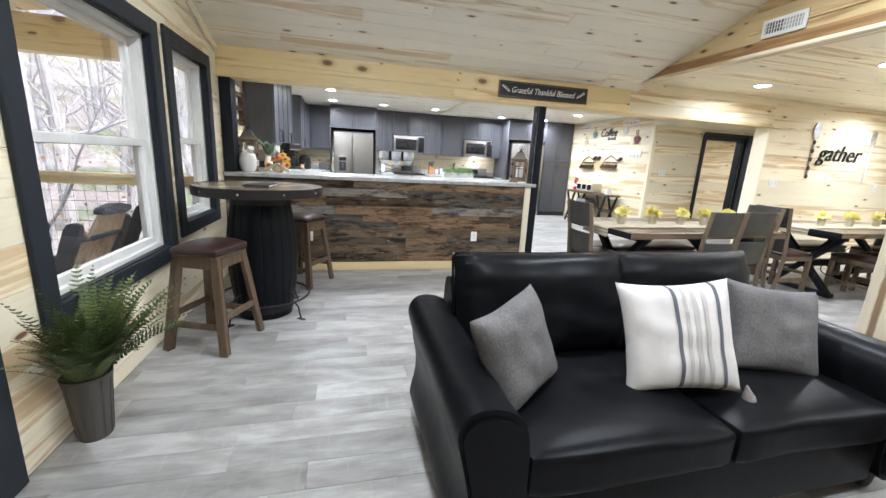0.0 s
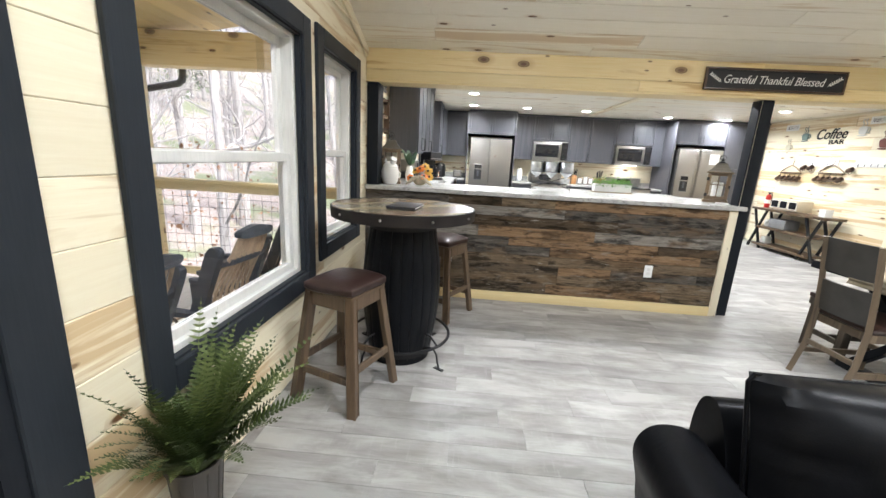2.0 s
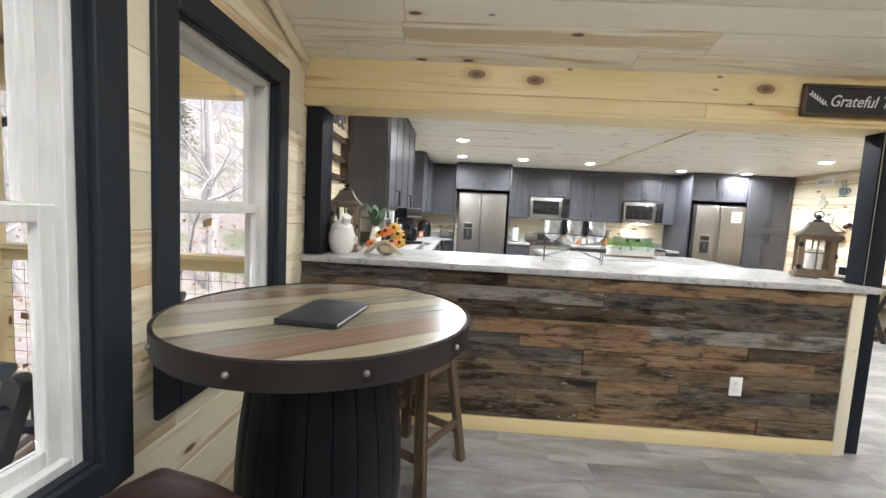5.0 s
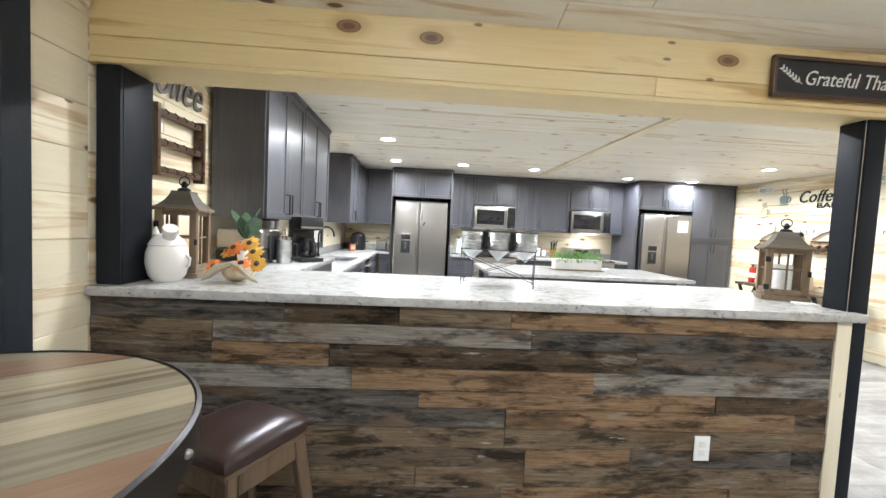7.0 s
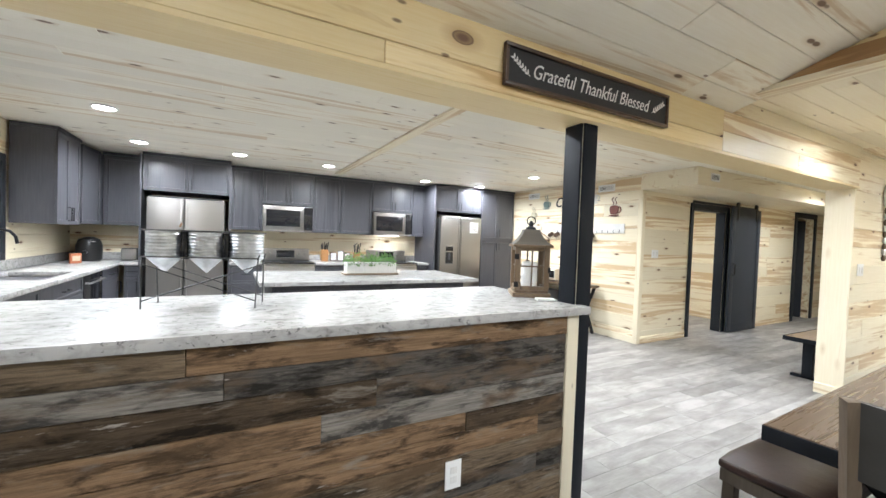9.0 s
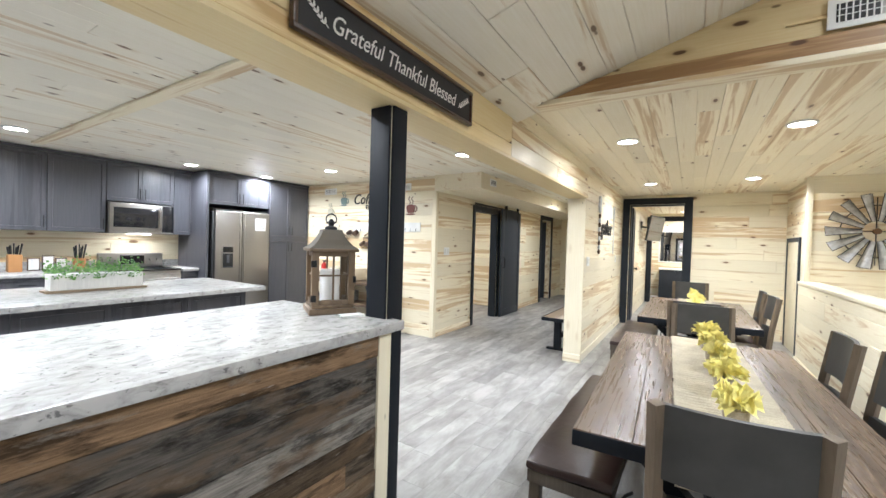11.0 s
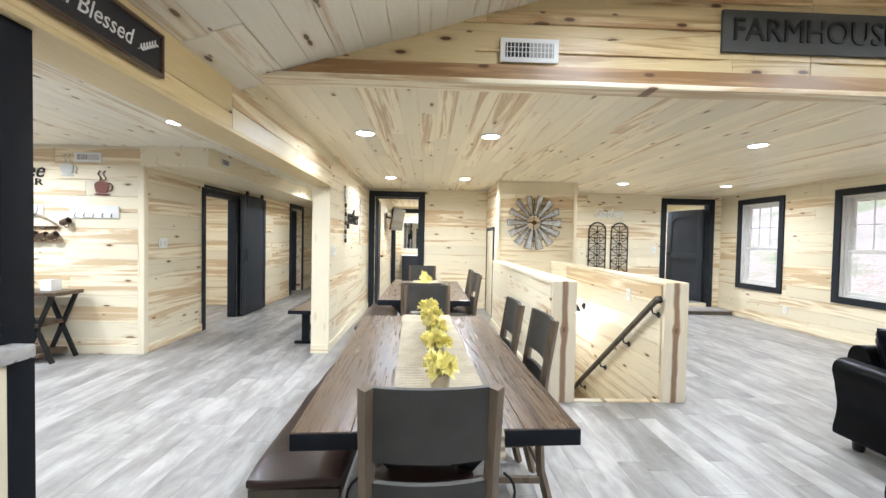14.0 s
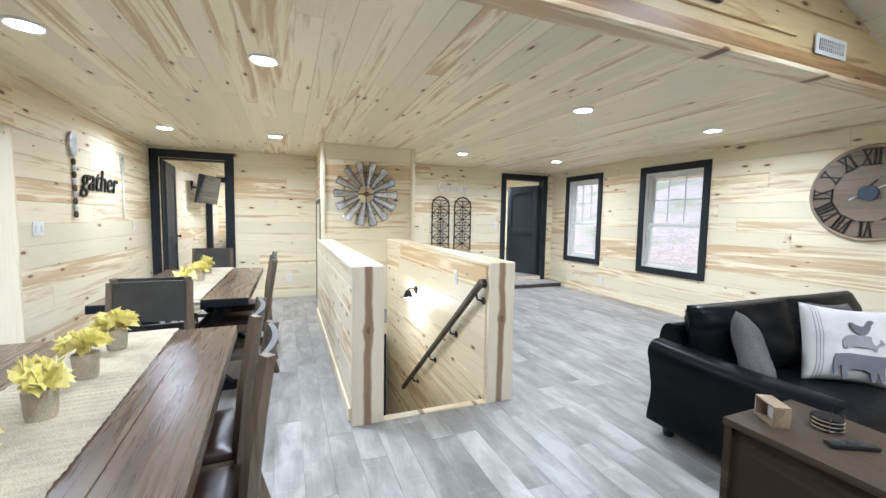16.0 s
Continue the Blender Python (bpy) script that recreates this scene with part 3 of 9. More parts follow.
# windows and doors in the walls: (along0, along1, z0, z1)
W1 = (2.505, 3.665, 0.605, 1.98)
W2 = (3.965, 4.71, 0.72, 2.00)
DW = (1.08, 2.04, 0.0, 2.04)
S1 = (7.94, 8.745, 0.66, 2.145)
S2 = (5.98, 6.925, 0.66, 2.125)
D1 = (4.11, 4.98, 0.0, 2.20)
D2 = (-1.84, -0.94, 0.17, 2.21)
BD = (7.255, 8.20, 0.0, 1.99)
HD = (10.82, 11.60, 0.0, 2.05)
KW = (7.98, 8.90, 1.10, 1.95)

# ---- walls ----
flat_top = [(SY - 0.2, EAVE_Z - 0.05), (BARY + 0.2, EAVE_Z - 0.05), (BARY + 0.2, EAVE_Z), (RIDGE_Y, RIDGE_Z + 0.04), (SY - 0.2, EAVE_Z)]
ww = wall_slab("wall_west", "x", WX - 0.16, WX - 0.016, SY - 0.2, KN + 0.2, -0.05, EAVE_Z - 0.05, (W1, W2, DW, KW), pine_y, "pale knotty pine board wall with slate-trimmed windows", flat_top)
wall_boards(ww, "x", WX - 0.016, 1, SY, BARY, 0.0, 3.5, (W1, W2, DW), pine_y, seed=11, top=vault, breaks=(RIDGE_Y,), length=(2.2, 4.5))
wall_boards(ww, "x", WX - 0.016, 1, BARY, KN, 0.0, FLAT, (KW,), pine_y, seed=12)
ws = wall_slab("wall_south", "y", SY - 0.16, SY - 0.016, WX - 0.2, EX + 0.2, -0.05, 2.45, (S1, S2), pine_x, "pale knotty pine board wall with two windows")
wall_boards(ws, "y", SY - 0.016, 1, WX, EX, 0.0, FLAT, (S1, S2), pine_x, seed=13)
we = wall_slab("wall_east", "x", EX + 0.016, EX + 0.13, SY - 0.2, 5.25, -0.05, 2.45, (D1, D2), pine_y, "pale knotty pine board wall with two doorways")
wall_boards(we, "x", EX + 0.016, -1, SY, 5.14, 0.0, FLAT, (D1, D2), pine_y, seed=14)
wd = wall_slab("wall_dining", "y", 5.126, 5.28, 6.14, 12.6, 0.0, 2.45, (), pine_x, "pale knotty pine board wall beside the dining tables")
wall_boards(wd, "y", 5.126, -1, 6.14, EX, 0.0, FLAT, (), pine_x, seed=15)
wall_boards(wd, "y", 5.28, 1, 6.14, 12.6, 0.0, FLAT, (), pine_x, seed=25)
wall_boards(wd, "x", 6.14, -1, 5.085, 5.298, 0.0, 2.003, (), pine_z, row=2.01, seed=16)
wc = wall_slab("wall_coffee", "x", CX + 0.016, CX + 0.13, HY + 0.02, KN + 0.2, 0.0, 2.45, (), pine_y, "pale knotty pine board wall with coffee decorations")
wall_boards(wc, "x", CX + 0.016, -1, HY + 0.002, KN, 0.0, FLAT, (), pine_y, seed=17)
wh = wall_slab("wall_hall", "y", HY + 0.016, HY + 0.13, CX + 0.02, 12.6, 0.0, 2.45, (BD, HD), pine_x, "pale knotty pine board wall along the hall")
wall_boards(wh, "y", HY + 0.016, -1, CX, 12.6, 0.0, FLAT, (BD, HD), pine_x, seed=18)
wk = wall_slab("wall_kitchen", "y", KN + 0.016, KN + 0.16, WX - 0.2, CX + 0.2, 0.0, 2.45, (), pine_x, "pale pine wall behind the kitchen cabinets")
wall_boards(wk, "y", KN + 0.016, -1, WX, CX, 0.0, FLAT, (), pine_x, seed=19)
we2 = wall_slab("wall_hall_end", "x", 12.6, 12.72, 5.1, 7.4, 0.0, 2.45, (), pine_y, "pale pine wall closing the hall")

# corner trim of the coffee wall
part("trim_corner", B(CX - 0.022, CX + 0.05, HY - 0.022, HY + 0.05, 0.0, 2.12, 0.004), pine_z)["kind"] = "structure"

# header over the bar, and the gable over the level ceiling
hd = part("header_beam", B(WX, 6.14, BARY + 0.02, BARY + 0.20, 2.02, FLAT + 0.06), pine_x, smooth=False)
tagged(hd, "yellow knotty pine boards over the bar opening", "beam", kind="structure")
wall_boards(hd, "y", BARY + 0.02, -1, WX, GX, 2.005, 2.092, (), yellow_x, row=0.1, seed=20, length=(1.4, 2.6), depth=0.02)
wall_boards(hd, "y", BARY + 0.02, -1, WX, GX, 2.092, 2.285, (), yellow_x, row=0.2, seed=24, length=(3.4, 4.6), depth=0.02)
wall_boards(hd, "y", BARY + 0.02, -1, GX, 6.14, 2.005, FLAT, (), pine_x, row=0.13, seed=21, length=(2.4, 4.6), depth=0.02)
wall_boards(hd, "y", BARY + 0.20, 1, WX, 6.14, 2.005, FLAT, (), pine_x, row=0.19, seed=22)
part("header_soffit", B(WX, 6.16, BARY - 0.002, BARY + 0.222, 1.985, 2.005, 0.003), yellow_x, hd)
gt = [(SY, 2.34), (BARY - 0.2, 2.34), (RIDGE_Y, RIDGE_Z + 0.04)]
gw = wall_slab("wall_gable", "x", GX + 0.016, GX + 0.12, RIDGE_Y - 0.1, RIDGE_Y + 0.1, 2.36, 2.9, (), gable_wood, "knotty pine gable wall over the dining area", gt)
wall_boards(gw, "x", GX + 0.016, -1, SY, BARY, 2.34, 3.5, (), gable_wood, row=0.17, seed=23, top=lambda y: vault(y) + 0.01, breaks=(RIDGE_Y,), length=(2.5, 4.5))
slope_n, slope_s = (RIDGE_Z - EAVE_Z) / (BARY - RIDGE_Y), (RIDGE_Z - EAVE_Z + 0.07) / (RIDGE_Y - SY)
band = [(RIDGE_Y - (RIDGE_Z - z) / slope_s + 0.03, z) for z in (2.345,)] + [(RIDGE_Y + (RIDGE_Z - z) / slope_n - 0.03, z) for z in (2.345, 2.43)] + [(RIDGE_Y - (RIDGE_Z - 2.43) / slope_s + 0.03, 2.43)]
part("heart_board", P(band, GX - 0.004, GX + 0.001, Matrix(((0, 1, 0, 0), (1, 0, 0, 0), (0, 0, 1, 0), (0, 0, 0, 1)))), wood("gable_heartwood", 1, (0.45, 0.285, 0.135), (0.37, 0.215, 0.09), (0.24, 0.13, 0.05), knots=0.5), gw, "reddish-brown heartwood board", smooth=False)
part("gable_trim", B(GX - 0.012, GX + 0.13, SY, BARY + 0.02, 2.315, 2.345, 0.004), pine_y, gw)

# ceilings
ceiling_boards("ceiling_vault_north", (WX - 0.05, GX + 0.1, BARY + 0.03, EAVE_Z, RIDGE_Y, RIDGE_Z), white_ceiling, "whitewashed knotty pine vaulted ceiling", row=0.165, seed=31, ease=0.003)
ceiling_boards("ceiling_vault_south", (WX - 0.05, GX + 0.1, SY - 0.03, EAVE_Z - 0.07, RIDGE_Y, RIDGE_Z), white_ceiling, "whitewashed knotty pine vaulted ceiling", row=0.165, seed=32, ease=0.003)
ceiling_boards("ceiling_dining", (GX + 0.10, EX + 0.1, SY - 0.05, FLAT + 0.014, 5.16, FLAT + 0.014), pine_ceiling, "knotty pine board ceiling with recessed lamps", seed=33)
ceiling_boards("ceiling_kitchen", (WX - 0.1, 12.7, BARY + 0.2, FLAT + 0.014, KN + 0.1, FLAT + 0.014), white_ceiling, "pale knotty pine board ceiling over the kitchen", seed=34)
tr = part("ceiling_batten", B(2.46, 2.56, 5.30, 10.1, FLAT - 0.022, FLAT - 0.001, 0.004), pine_y)
tagged(tr, "pale pine batten across the kitchen ceiling", "trim", kind="structure")

# rake trim on the west gable
for y0, y1 in ((BARY - 0.01, RIDGE_Y), (SY, RIDGE_Y)):
    b = K((WX + 0.012, y0, vault(y0) - 0.055), (WX + 0.012, y1, vault(y1) - 0.055), 0.022, 0.075, up=(0, 0, 1))
    tagged(part("trim_rake", b, pine_y), "pine trim under the sloped ceiling", "trim", kind="structure")

# dropped box along the hall
sf = part("soffit", B(5.98, 12.6, 6.42, HY, 2.15, FLAT, 0.004), pine_x, smooth=False)
tagged(sf, "dropped pine soffit along the hall", "soffit", kind="structure")

# baseboards
def base(axis, pos, n, a0, a1, mat):
    lo, hi = sorted((pos, pos + n * 0.016))
    b = B(lo, hi, a0, a1, 0, 0.10, 0.004, 1) if axis == "x" else B(a0, a1, lo, hi, 0, 0.10, 0.004, 1)
    tagged(part("baseboard", b, mat), "pale pine baseboard", "baseboard", kind="structure")


base("x", WX, 1, SY, 0.98, pine_y)
base("y", SY, 1, WX, EX, pine_x)
base("x", EX, -1, 2.78, 3.98, pine_y)
base("x", EX, -1, -0.86, 1.48, pine_y)
base("y", 5.11, -1, 6.14, EX, pine_x)
base("x", CX, -1, HY, 9.8, pine_y)
base("y", HY, -1, CX, 7.17, pine_x)
base("y", HY, -1, 9.0, 10.7, pine_x)
base("x", 6.124, -1, 5.085, 5.298, pine_y)

# window and door trim
wdw = sash_window("window_1", "x", WX - 0.016, -1, *W1, 1.31, "white double-hung window in a black frame, looking on the porch")
casing("", "x", WX, 1, 2.405, 3.765, 0.505, 2.08, 0.105, slate, wdw)
jamb("x", WX - 0.03, WX, *W1, 0.012, slate, wdw)
wdw = sash_window("window_2", "x", WX - 0.016, -1, *W2, 1.34, "narrow white double-hung window in a black frame")
casing("", "x", WX, 1, 3.865, 4.81, 0.62, 2.10, 0.105, slate, wdw)
jamb("x", WX - 0.03, WX, *W2, 0.012, slate, wdw)
wdw = sash_window("window_3", "y", SY - 0.016, -1, *S1, 1.32, "white double-hung window in a black frame")
casing("", "y", SY, 1, 7.845, 8.84, 0.56, 2.245, 0.10, slate_x, wdw)
jamb("y", SY - 0.03, SY, *S1, 0.012, vinyl, wdw)
wdw = sash_window("window_4", "y", SY - 0.016, -1, *S2, 1.32, "white double-hung window in a black frame")
casing("", "y", SY, 1, 5.885, 7.025, 0.56, 2.225, 0.10, slate_x, wdw)
jamb("y", SY - 0.03, SY, *S2, 0.012, vinyl, wdw)
for (a0, a1, _, z1), w in ((S1, bpy.data.objects["window_3"]), (S2, bpy.data.objects["window_4"])):
    for k in (1, 2):
        x = a0 + 0.06 + (a1 - a0 - 0.12) * k / 3
        part("muntin", B(x - 0.008, x + 0.008, SY - 0.100, SY - 0.090, 1.36, z1 - 0.05), vinyl, w)
    part("muntin", B(a0 + 0.05, a1 - 0.05, SY - 0.1005, SY - 0.0895, 1.695, 1.711), vinyl, w)
wdw = sash_window("window_5", "x", WX - 0.016, -1, *KW, 1.5, "small kitchen window over the sink")
casing("", "x", WX, 1, 7.90, 8.98, 1.02, 2.03, 0.08, slate, wdw)


def panel_door(name, w, h, label, arched=True):
    """A two-panel door slab in local coordinates: hinge edge at x=0, face to -y."""
    d = thing(name, label, "door", kind="structure")
    part("stile", B(0, 0.115, -0.018, 0.018, 0, h, 0.003), charcoal, d)
    part("stile", B(w - 0.115, w, -0.018, 0.018, 0, h, 0.003), charcoal, d)
    part("rail", B(0.115, w - 0.115, -0.018, 0.018, 0, 0.2, 0.003), charcoal, d)
    part("rail", B(0.115, w - 0.115, -0.018, 0.018, 0.86, 1.0, 0.003), charcoal, d)
    x0, x1 = 0.115, w - 0.115
    n = 12
    rise = 0.10 if arched else 0.0
    arc = [(x0 + (x1 - x0) * i / n, h - 0.24 + rise * (1 - (2 * i / n - 1) ** 2)) for i in range(n + 1)]
    part("rail", P([(x0, h), *[(u, w_) for u, w_ in arc], (x1, h)], -0.018, 0.018), charcoal, d)
    part("panel", B(x0, x1, -0.008, 0.008, 0.2, 0.86), charcoal, d)
    part("panel", B(x0, x1, -0.008, 0.008, 1.0, h - 0.1), charcoal, d)
    for s in (-1, 1):
        k = part("knob", L([(0.026, 0.0), (0.026, 0.006), (0.010, 0.012), (0.010, 0.03), (0.024, 0.04), (0.027, 0.052), (0.018, 0.062), (0.0, 0.064)], 16), black_metal, d, "black round knob")
        k.matrix_basis = pose(w - 0.06, s * 0.018, 0.98, 90 if s < 0 else -90)
    return d


# west door, shut
fr = tagged(new("door_frame_1"), "slate-black casing of the porch door", "door frame", kind="structure")
casing("", "x", WX, 1, 0.94, 2.18, 0, 2.16, 0.13, slate, fr, sill=False)
jamb("x", WX - 0.15, WX - 0.0, *DW, 0.012, slate, fr, sill=False)
d = panel_door("door_1", 0.94, 2.03, "shut dark slate door to the porch")
d.matrix_world = pose(WX - 0.05, 2.03, 0.004, 0, 0, -90)
# black strips added over and behind the door's gap, to keep daylight out
part("door_edge_strip", B(WX - 0.030, WX + 0.012, 2.002, 2.0505, 0.0, 2.05), black_post, fr, smooth=False)
for y0, y1, z0, z1 in ((2.00, 2.055, 0.0, 2.06), (1.065, 1.12, 0.0, 2.06), (1.12, 2.00, 2.0, 2.06)):
    part("door_stop", B(WX - 0.13, WX - 0.076, y0, y1, z0, z1), black_post, fr, smooth=False)
# east doorway with the room behind
fr = tagged(new("door_frame_2"), "slate-black casing of an open doorway", "door frame", kind="structure")
casing("", "x", EX, -1, 4.0, 5.105, 0, 2.32, 0.115, slate, fr, sill=False)
jamb("x", EX - 0.0, EX + 0.14, 4.11, 4.98, 0.0, 2.2, 0.02, slate, fr, sill=False)
d = panel_door("door_2", 0.84, 2.16, "dark slate door standing open into the next room")
d.matrix_world = pose(EX + 0.13, 4.955, 0.004, 0, 0, 4)
# raised doorway beside the corner
fr = tagged(new("door_frame_3"), "slate-black casing of a raised doorway", "door frame", kind="structure")
casing("", "x", EX, -1, -1.945, -0.83, 0.0, 2.305, 0.10, slate, fr, sill=False)
jamb("x", EX, EX + 0.14, -1.85, -0.93, 0.17, 2.21, 0.02, slate, fr, sill=False)
d = panel_door("door_3", 0.82, 1.93, "dark slate arched-panel door standing ajar above a step")
d.matrix_world = pose(EX + 0.10, -1.80, 0.18, 0, 0, 20)
stp = part("step", B(8.88, EX - 0.002, SY + 0.02, -0.85, 0.0, 0.068, 0.004), gray_wood)
part("tread", B(8.86, EX - 0.001, SY + 0.019, -0.84, 0.069, 0.094, 0.008), floor_rest, stp, "gray vinyl tread with a rounded nosing")
tagged(stp, "gray vinyl step below the raised door", "step", kind="structure")
# hall doorways
fr = tagged(new("door_frame_4"), "slate-black casing of the sliding-door opening", "door frame", kind="structure")
casing("", "y", HY, -1, 7.175, 8.28, 0, 2.065, 0.075, slate, fr, sill=False)
jamb("y", HY, HY + 0.14, *BD, 0.02, slate, fr, sill=False)
fr = tagged(new("door_frame_5"), "slate-black casing of a hall doorway", "door frame", kind="structure")
casing("", "y", HY, -1, 10.72, 11.70, 0, 2.15, 0.10, slate, fr, sill=False)
d = panel_door("door_4", 0.74, 2.02, "dark slate door half open in the hall")
d.matrix_world = pose(11.58, HY + 0.12, 0.004, 0, 0, 110)

# rooms behind the openings
def back_room(name, x0, x1, y0, y1, mat_x, mat_y, skip):
    """Plain pine room that closes the view through a doorway."""
    for k, (nm, a) in enumerate((("x0", (x0 - 0.05, x0, y0, y1)), ("x1", (x1, x1 + 0.05, y0, y1)), ("y0", (x0, x1, y0 - 0.05, y0)), ("y1", (x0, x1, y1, y1 + 0.05)))):
        if nm in skip:
            continue
        w = part("wall_%s_%d" % (name, k + 1), B(*a, 0, 2.45), mat_y if nm[0] == "x" else mat_x, smooth=False)
        tagged(w, "pale pine wall of the next room", "wall", kind="structure")
        if nm[0] == "x":
            wall_boards(w, "x", x0 if nm == "x0" else x1, 1 if nm == "x0" else -1, y0, y1, 0, 2.4, (), mat_y, seed=40 + k)
        else:
            wall_boards(w, "y", y0 if nm == "y0" else y1, 1 if nm == "y0" else -1, x0, x1, 0, 2.4, (), mat_x, seed=44 + k)
    c = part("ceiling_%s" % name, B(x0 - 0.05, x1 + 0.05, y0 - 0.05, y1 + 0.05, 2.45, 2.5), pine_ceiling, smooth=False)
    tagged(c, "pine ceiling of the next room", "ceiling", kind="structure")


back_room("bedroom", EX + 0.14, 14.6, 3.2, 5.02, pine_x, pine_y, ("x0",))
back_room("upper", EX + 0.14, 12.4, SY - 0.12, 0.4, pine_x, pine_y, ("x0",))
back_room("pantry", 6.18, 9.3, HY + 0.14, 9.4, pine_x, pine_y, ("y0",))
back_room("closet", 10.0, 12.6, HY + 0.14, 9.0, pine_x, pine_y, ("y0",))

# floor: planks along x
bmf = bmesh.new()
for a in ((WX - 0.1, 14.7, SY - 1.4, 1.838), (WX - 0.1, 14.7, 2.66, KN + 0.1), (WX - 0.1, 4.78, 1.838, 2.66), (7.9, 14.7, 1.838, 2.66)):
    box(bmf, *a, -0.2, -0.012)
fl = tagged(part("floor", bmf, floor_rest, smooth=False), "weathered gray vinyl plank floor", "floor", kind="structure")


def floor_planks():
    rnd = random.Random(5)
    rest_v, rest_f = [], []
    put = lambda u, w, d: (u, w, -0.012 + d)
    y, near = SY, 0
    while y < KN:
        x = WX - rnd.uniform(0, 0.9)
        while x < 12.6:
            x0, x1, y0, y1 = max(x, WX), min(x + 0.92, 12.6), y, min(y + 0.15, KN)
            x += 0.92
            if x1 - x0 < 0.02 or (x0 > EX and y < 5.2):
                continue
            for u0, u1 in ((x0, x1),) if not (y1 > 1.838 and y0 < 2.66) else tuple(s for s in ((x0, min(x1, 4.78)), (max(x0, 7.9), x1)) if s[1] - s[0] > 0.02):
                v, f = board_mesh([(u0 + 0.0006, y0 + 0.0006), (u1 - 0.0006, y0 + 0.0006), (u1 - 0.0006, y1 - 0.0006), (u0 + 0.0006, y1 - 0.0006)], put, 0.012, False, 0.0004)
                if near < 300 and -0.2 < y0 < 5.2 and u0 < 7.5:
                    board_object("plank", v, f, floor_x, fl)
                    near += 1
                else:
                    rest_f.extend(tuple(i + len(rest_v) for i in q) for q in f)
                    rest_v.extend(v)
        y += 0.15
    me = bpy.data.meshes.new("far_planks")
    me.from_pydata(rest_v, [], rest_f)
    me.materials.append(floor_rest)
    ob = new("far_planks", me)
    ob.parent = fl
    ob["kind"] = "stuff"


floor_planks()
rf = part("floor_upper", B(EX + 0.02, 12.5, SY - 0.17, 0.45, -0.01, 0.17), floor_rest, smooth=False)
tagged(rf, "raised gray plank floor of the next room", "floor", kind="structure")


# ---- recessed lamps and light from the windows ----
lamp_glow = material("lamp_glow", (1, 1, 1), 0.5)
lamp_glow.node_tree.nodes["Principled BSDF"].inputs["Emission Color"].default_value = (1.0, 0.96, 0.9, 1)
lamp_glow.node_tree.nodes["Principled BSDF"].inputs["Emission Strength"].default_value = 12.0


def recessed_lamp(x, y, z=FLAT, power=LAMP_W):
    d = thing("recessed_lamp", "round white recessed ceiling lamp, switched on; the vault ones are added fill", "ceiling lamp", (x, y, z), group="recessed ceiling lamps")
    part("trim_ring", T([(0.083 * math.cos(2 * math.pi * i / 32), 0.083 * math.sin(2 * math.pi * i / 32), -0.006) for i in range(32)], 0.011, 6, closed=True), white_plastic, d)
    part("diffuser", L([(0.0, -0.010), (0.072, -0.010), (0.075, -0.002), (0.0, -0.002)], 28), lamp_glow, d)
    l = bpy.data.lights.new("lamp_light", "AREA")
    l.shape, l.size, l.energy, l.color, l.spread = "DISK", 0.14, power, LAMP_COLOR, radians(160)
    o = new("lamp_light", l)
    o.matrix_world = pose(x, y, z - 0.016)
    return d


for x, y in ((7.84, 0.705), (5.17, 0.715), (7.82, -1.04), (5.21, -1.085)):
    recessed_lamp(x, y, FLAT, LAMP_W * 0.85)
for x, y in ((5.13, 3.35), (7.74, 3.35), (0.07, 7.94), (0.07, 9.36), (1.10, 9.41), (2.235, 9.465), (3.95, 9.83), (5.055, 9.79), (5.07, 8.33), (9.3, 5.9)):
    recessed_lamp(x, y)
for x, y in ((5.14, 4.525), (7.80, 4.543)):
    recessed_lamp(x, y, FLAT, LAMP_W * 0.5)
recessed_lamp(11.2, 4.0, 2.45, LAMP_W * 1.4)
recessed_lamp(13.8, 4.2, 2.45)
recessed_lamp(7.6, 8.3)
recessed_lamp(10.6, -1.2, 2.45, LAMP_W * 2)
recessed_lamp(0.10, 6.0, FLAT, LAMP_W * 0.85)
recessed_lamp(1.95, 5.95, FLAT, LAMP_W * 0.85)
# four unseen lamps added in the vault as fill for the living room
for x in (0.5, 2.6):
    for y in (0.55, 2.65):
        recessed_lamp(x, y, vault(y) - 0.018, LAMP_W * 1.2)
recessed_lamp(3.82, 6.06, FLAT, LAMP_W * 0.6)
recessed_lamp(4.97, 6.13, FLAT, LAMP_W * 0.6)


# ---- the bar ----
bar = tagged(new("bar"), "breakfast bar faced with weathered reclaimed barn boards", "bar", kind="structure")
part("bar_body", B(WX + 0.002, 2.469, BARY + 0.02, BARY + 0.16, 0, 1.024), gray_wood, bar, smooth=False)
rb = random.Random(77)
zz, rows = 0.095, []
while zz < 1.0:
    h = min(rb.choice((0.08, 0.09, 0.10, 0.10)), 1.022 - zz)
    rows.append((zz, zz + h))
    zz += h
    if 1.022 - zz < 0.04:
        rows[-1] = (rows[-1][0], 1.022)
        break
for z0, z1 in rows:
    x = WX + 0.004
    while x < 2.466:
        x1 = min(x + rb.choice((0.5, 0.8, 1.1, 1.4, 1.8)), 2.468)
        if 2.468 - x1 < 0.15:
            x1 = 2.468
        dpt = 0.02 + rb.uniform(-0.004, 0.005)
        v, f = board_mesh([(x + 0.001, z0 + 0.001), (x1 - 0.001, z0 + 0.001), (x1 - 0.001, z1 - 0.001), (x + 0.001, z1 - 0.001)], lambda u, w, dd: (u, BARY + 0.02 - dd, w), dpt, False, 0.0016)
        board_object("barn_board", v, f, rb.choices(barn, (4, 5, 3, 5, 2, 3, 3))[0], bar)
        x = x1
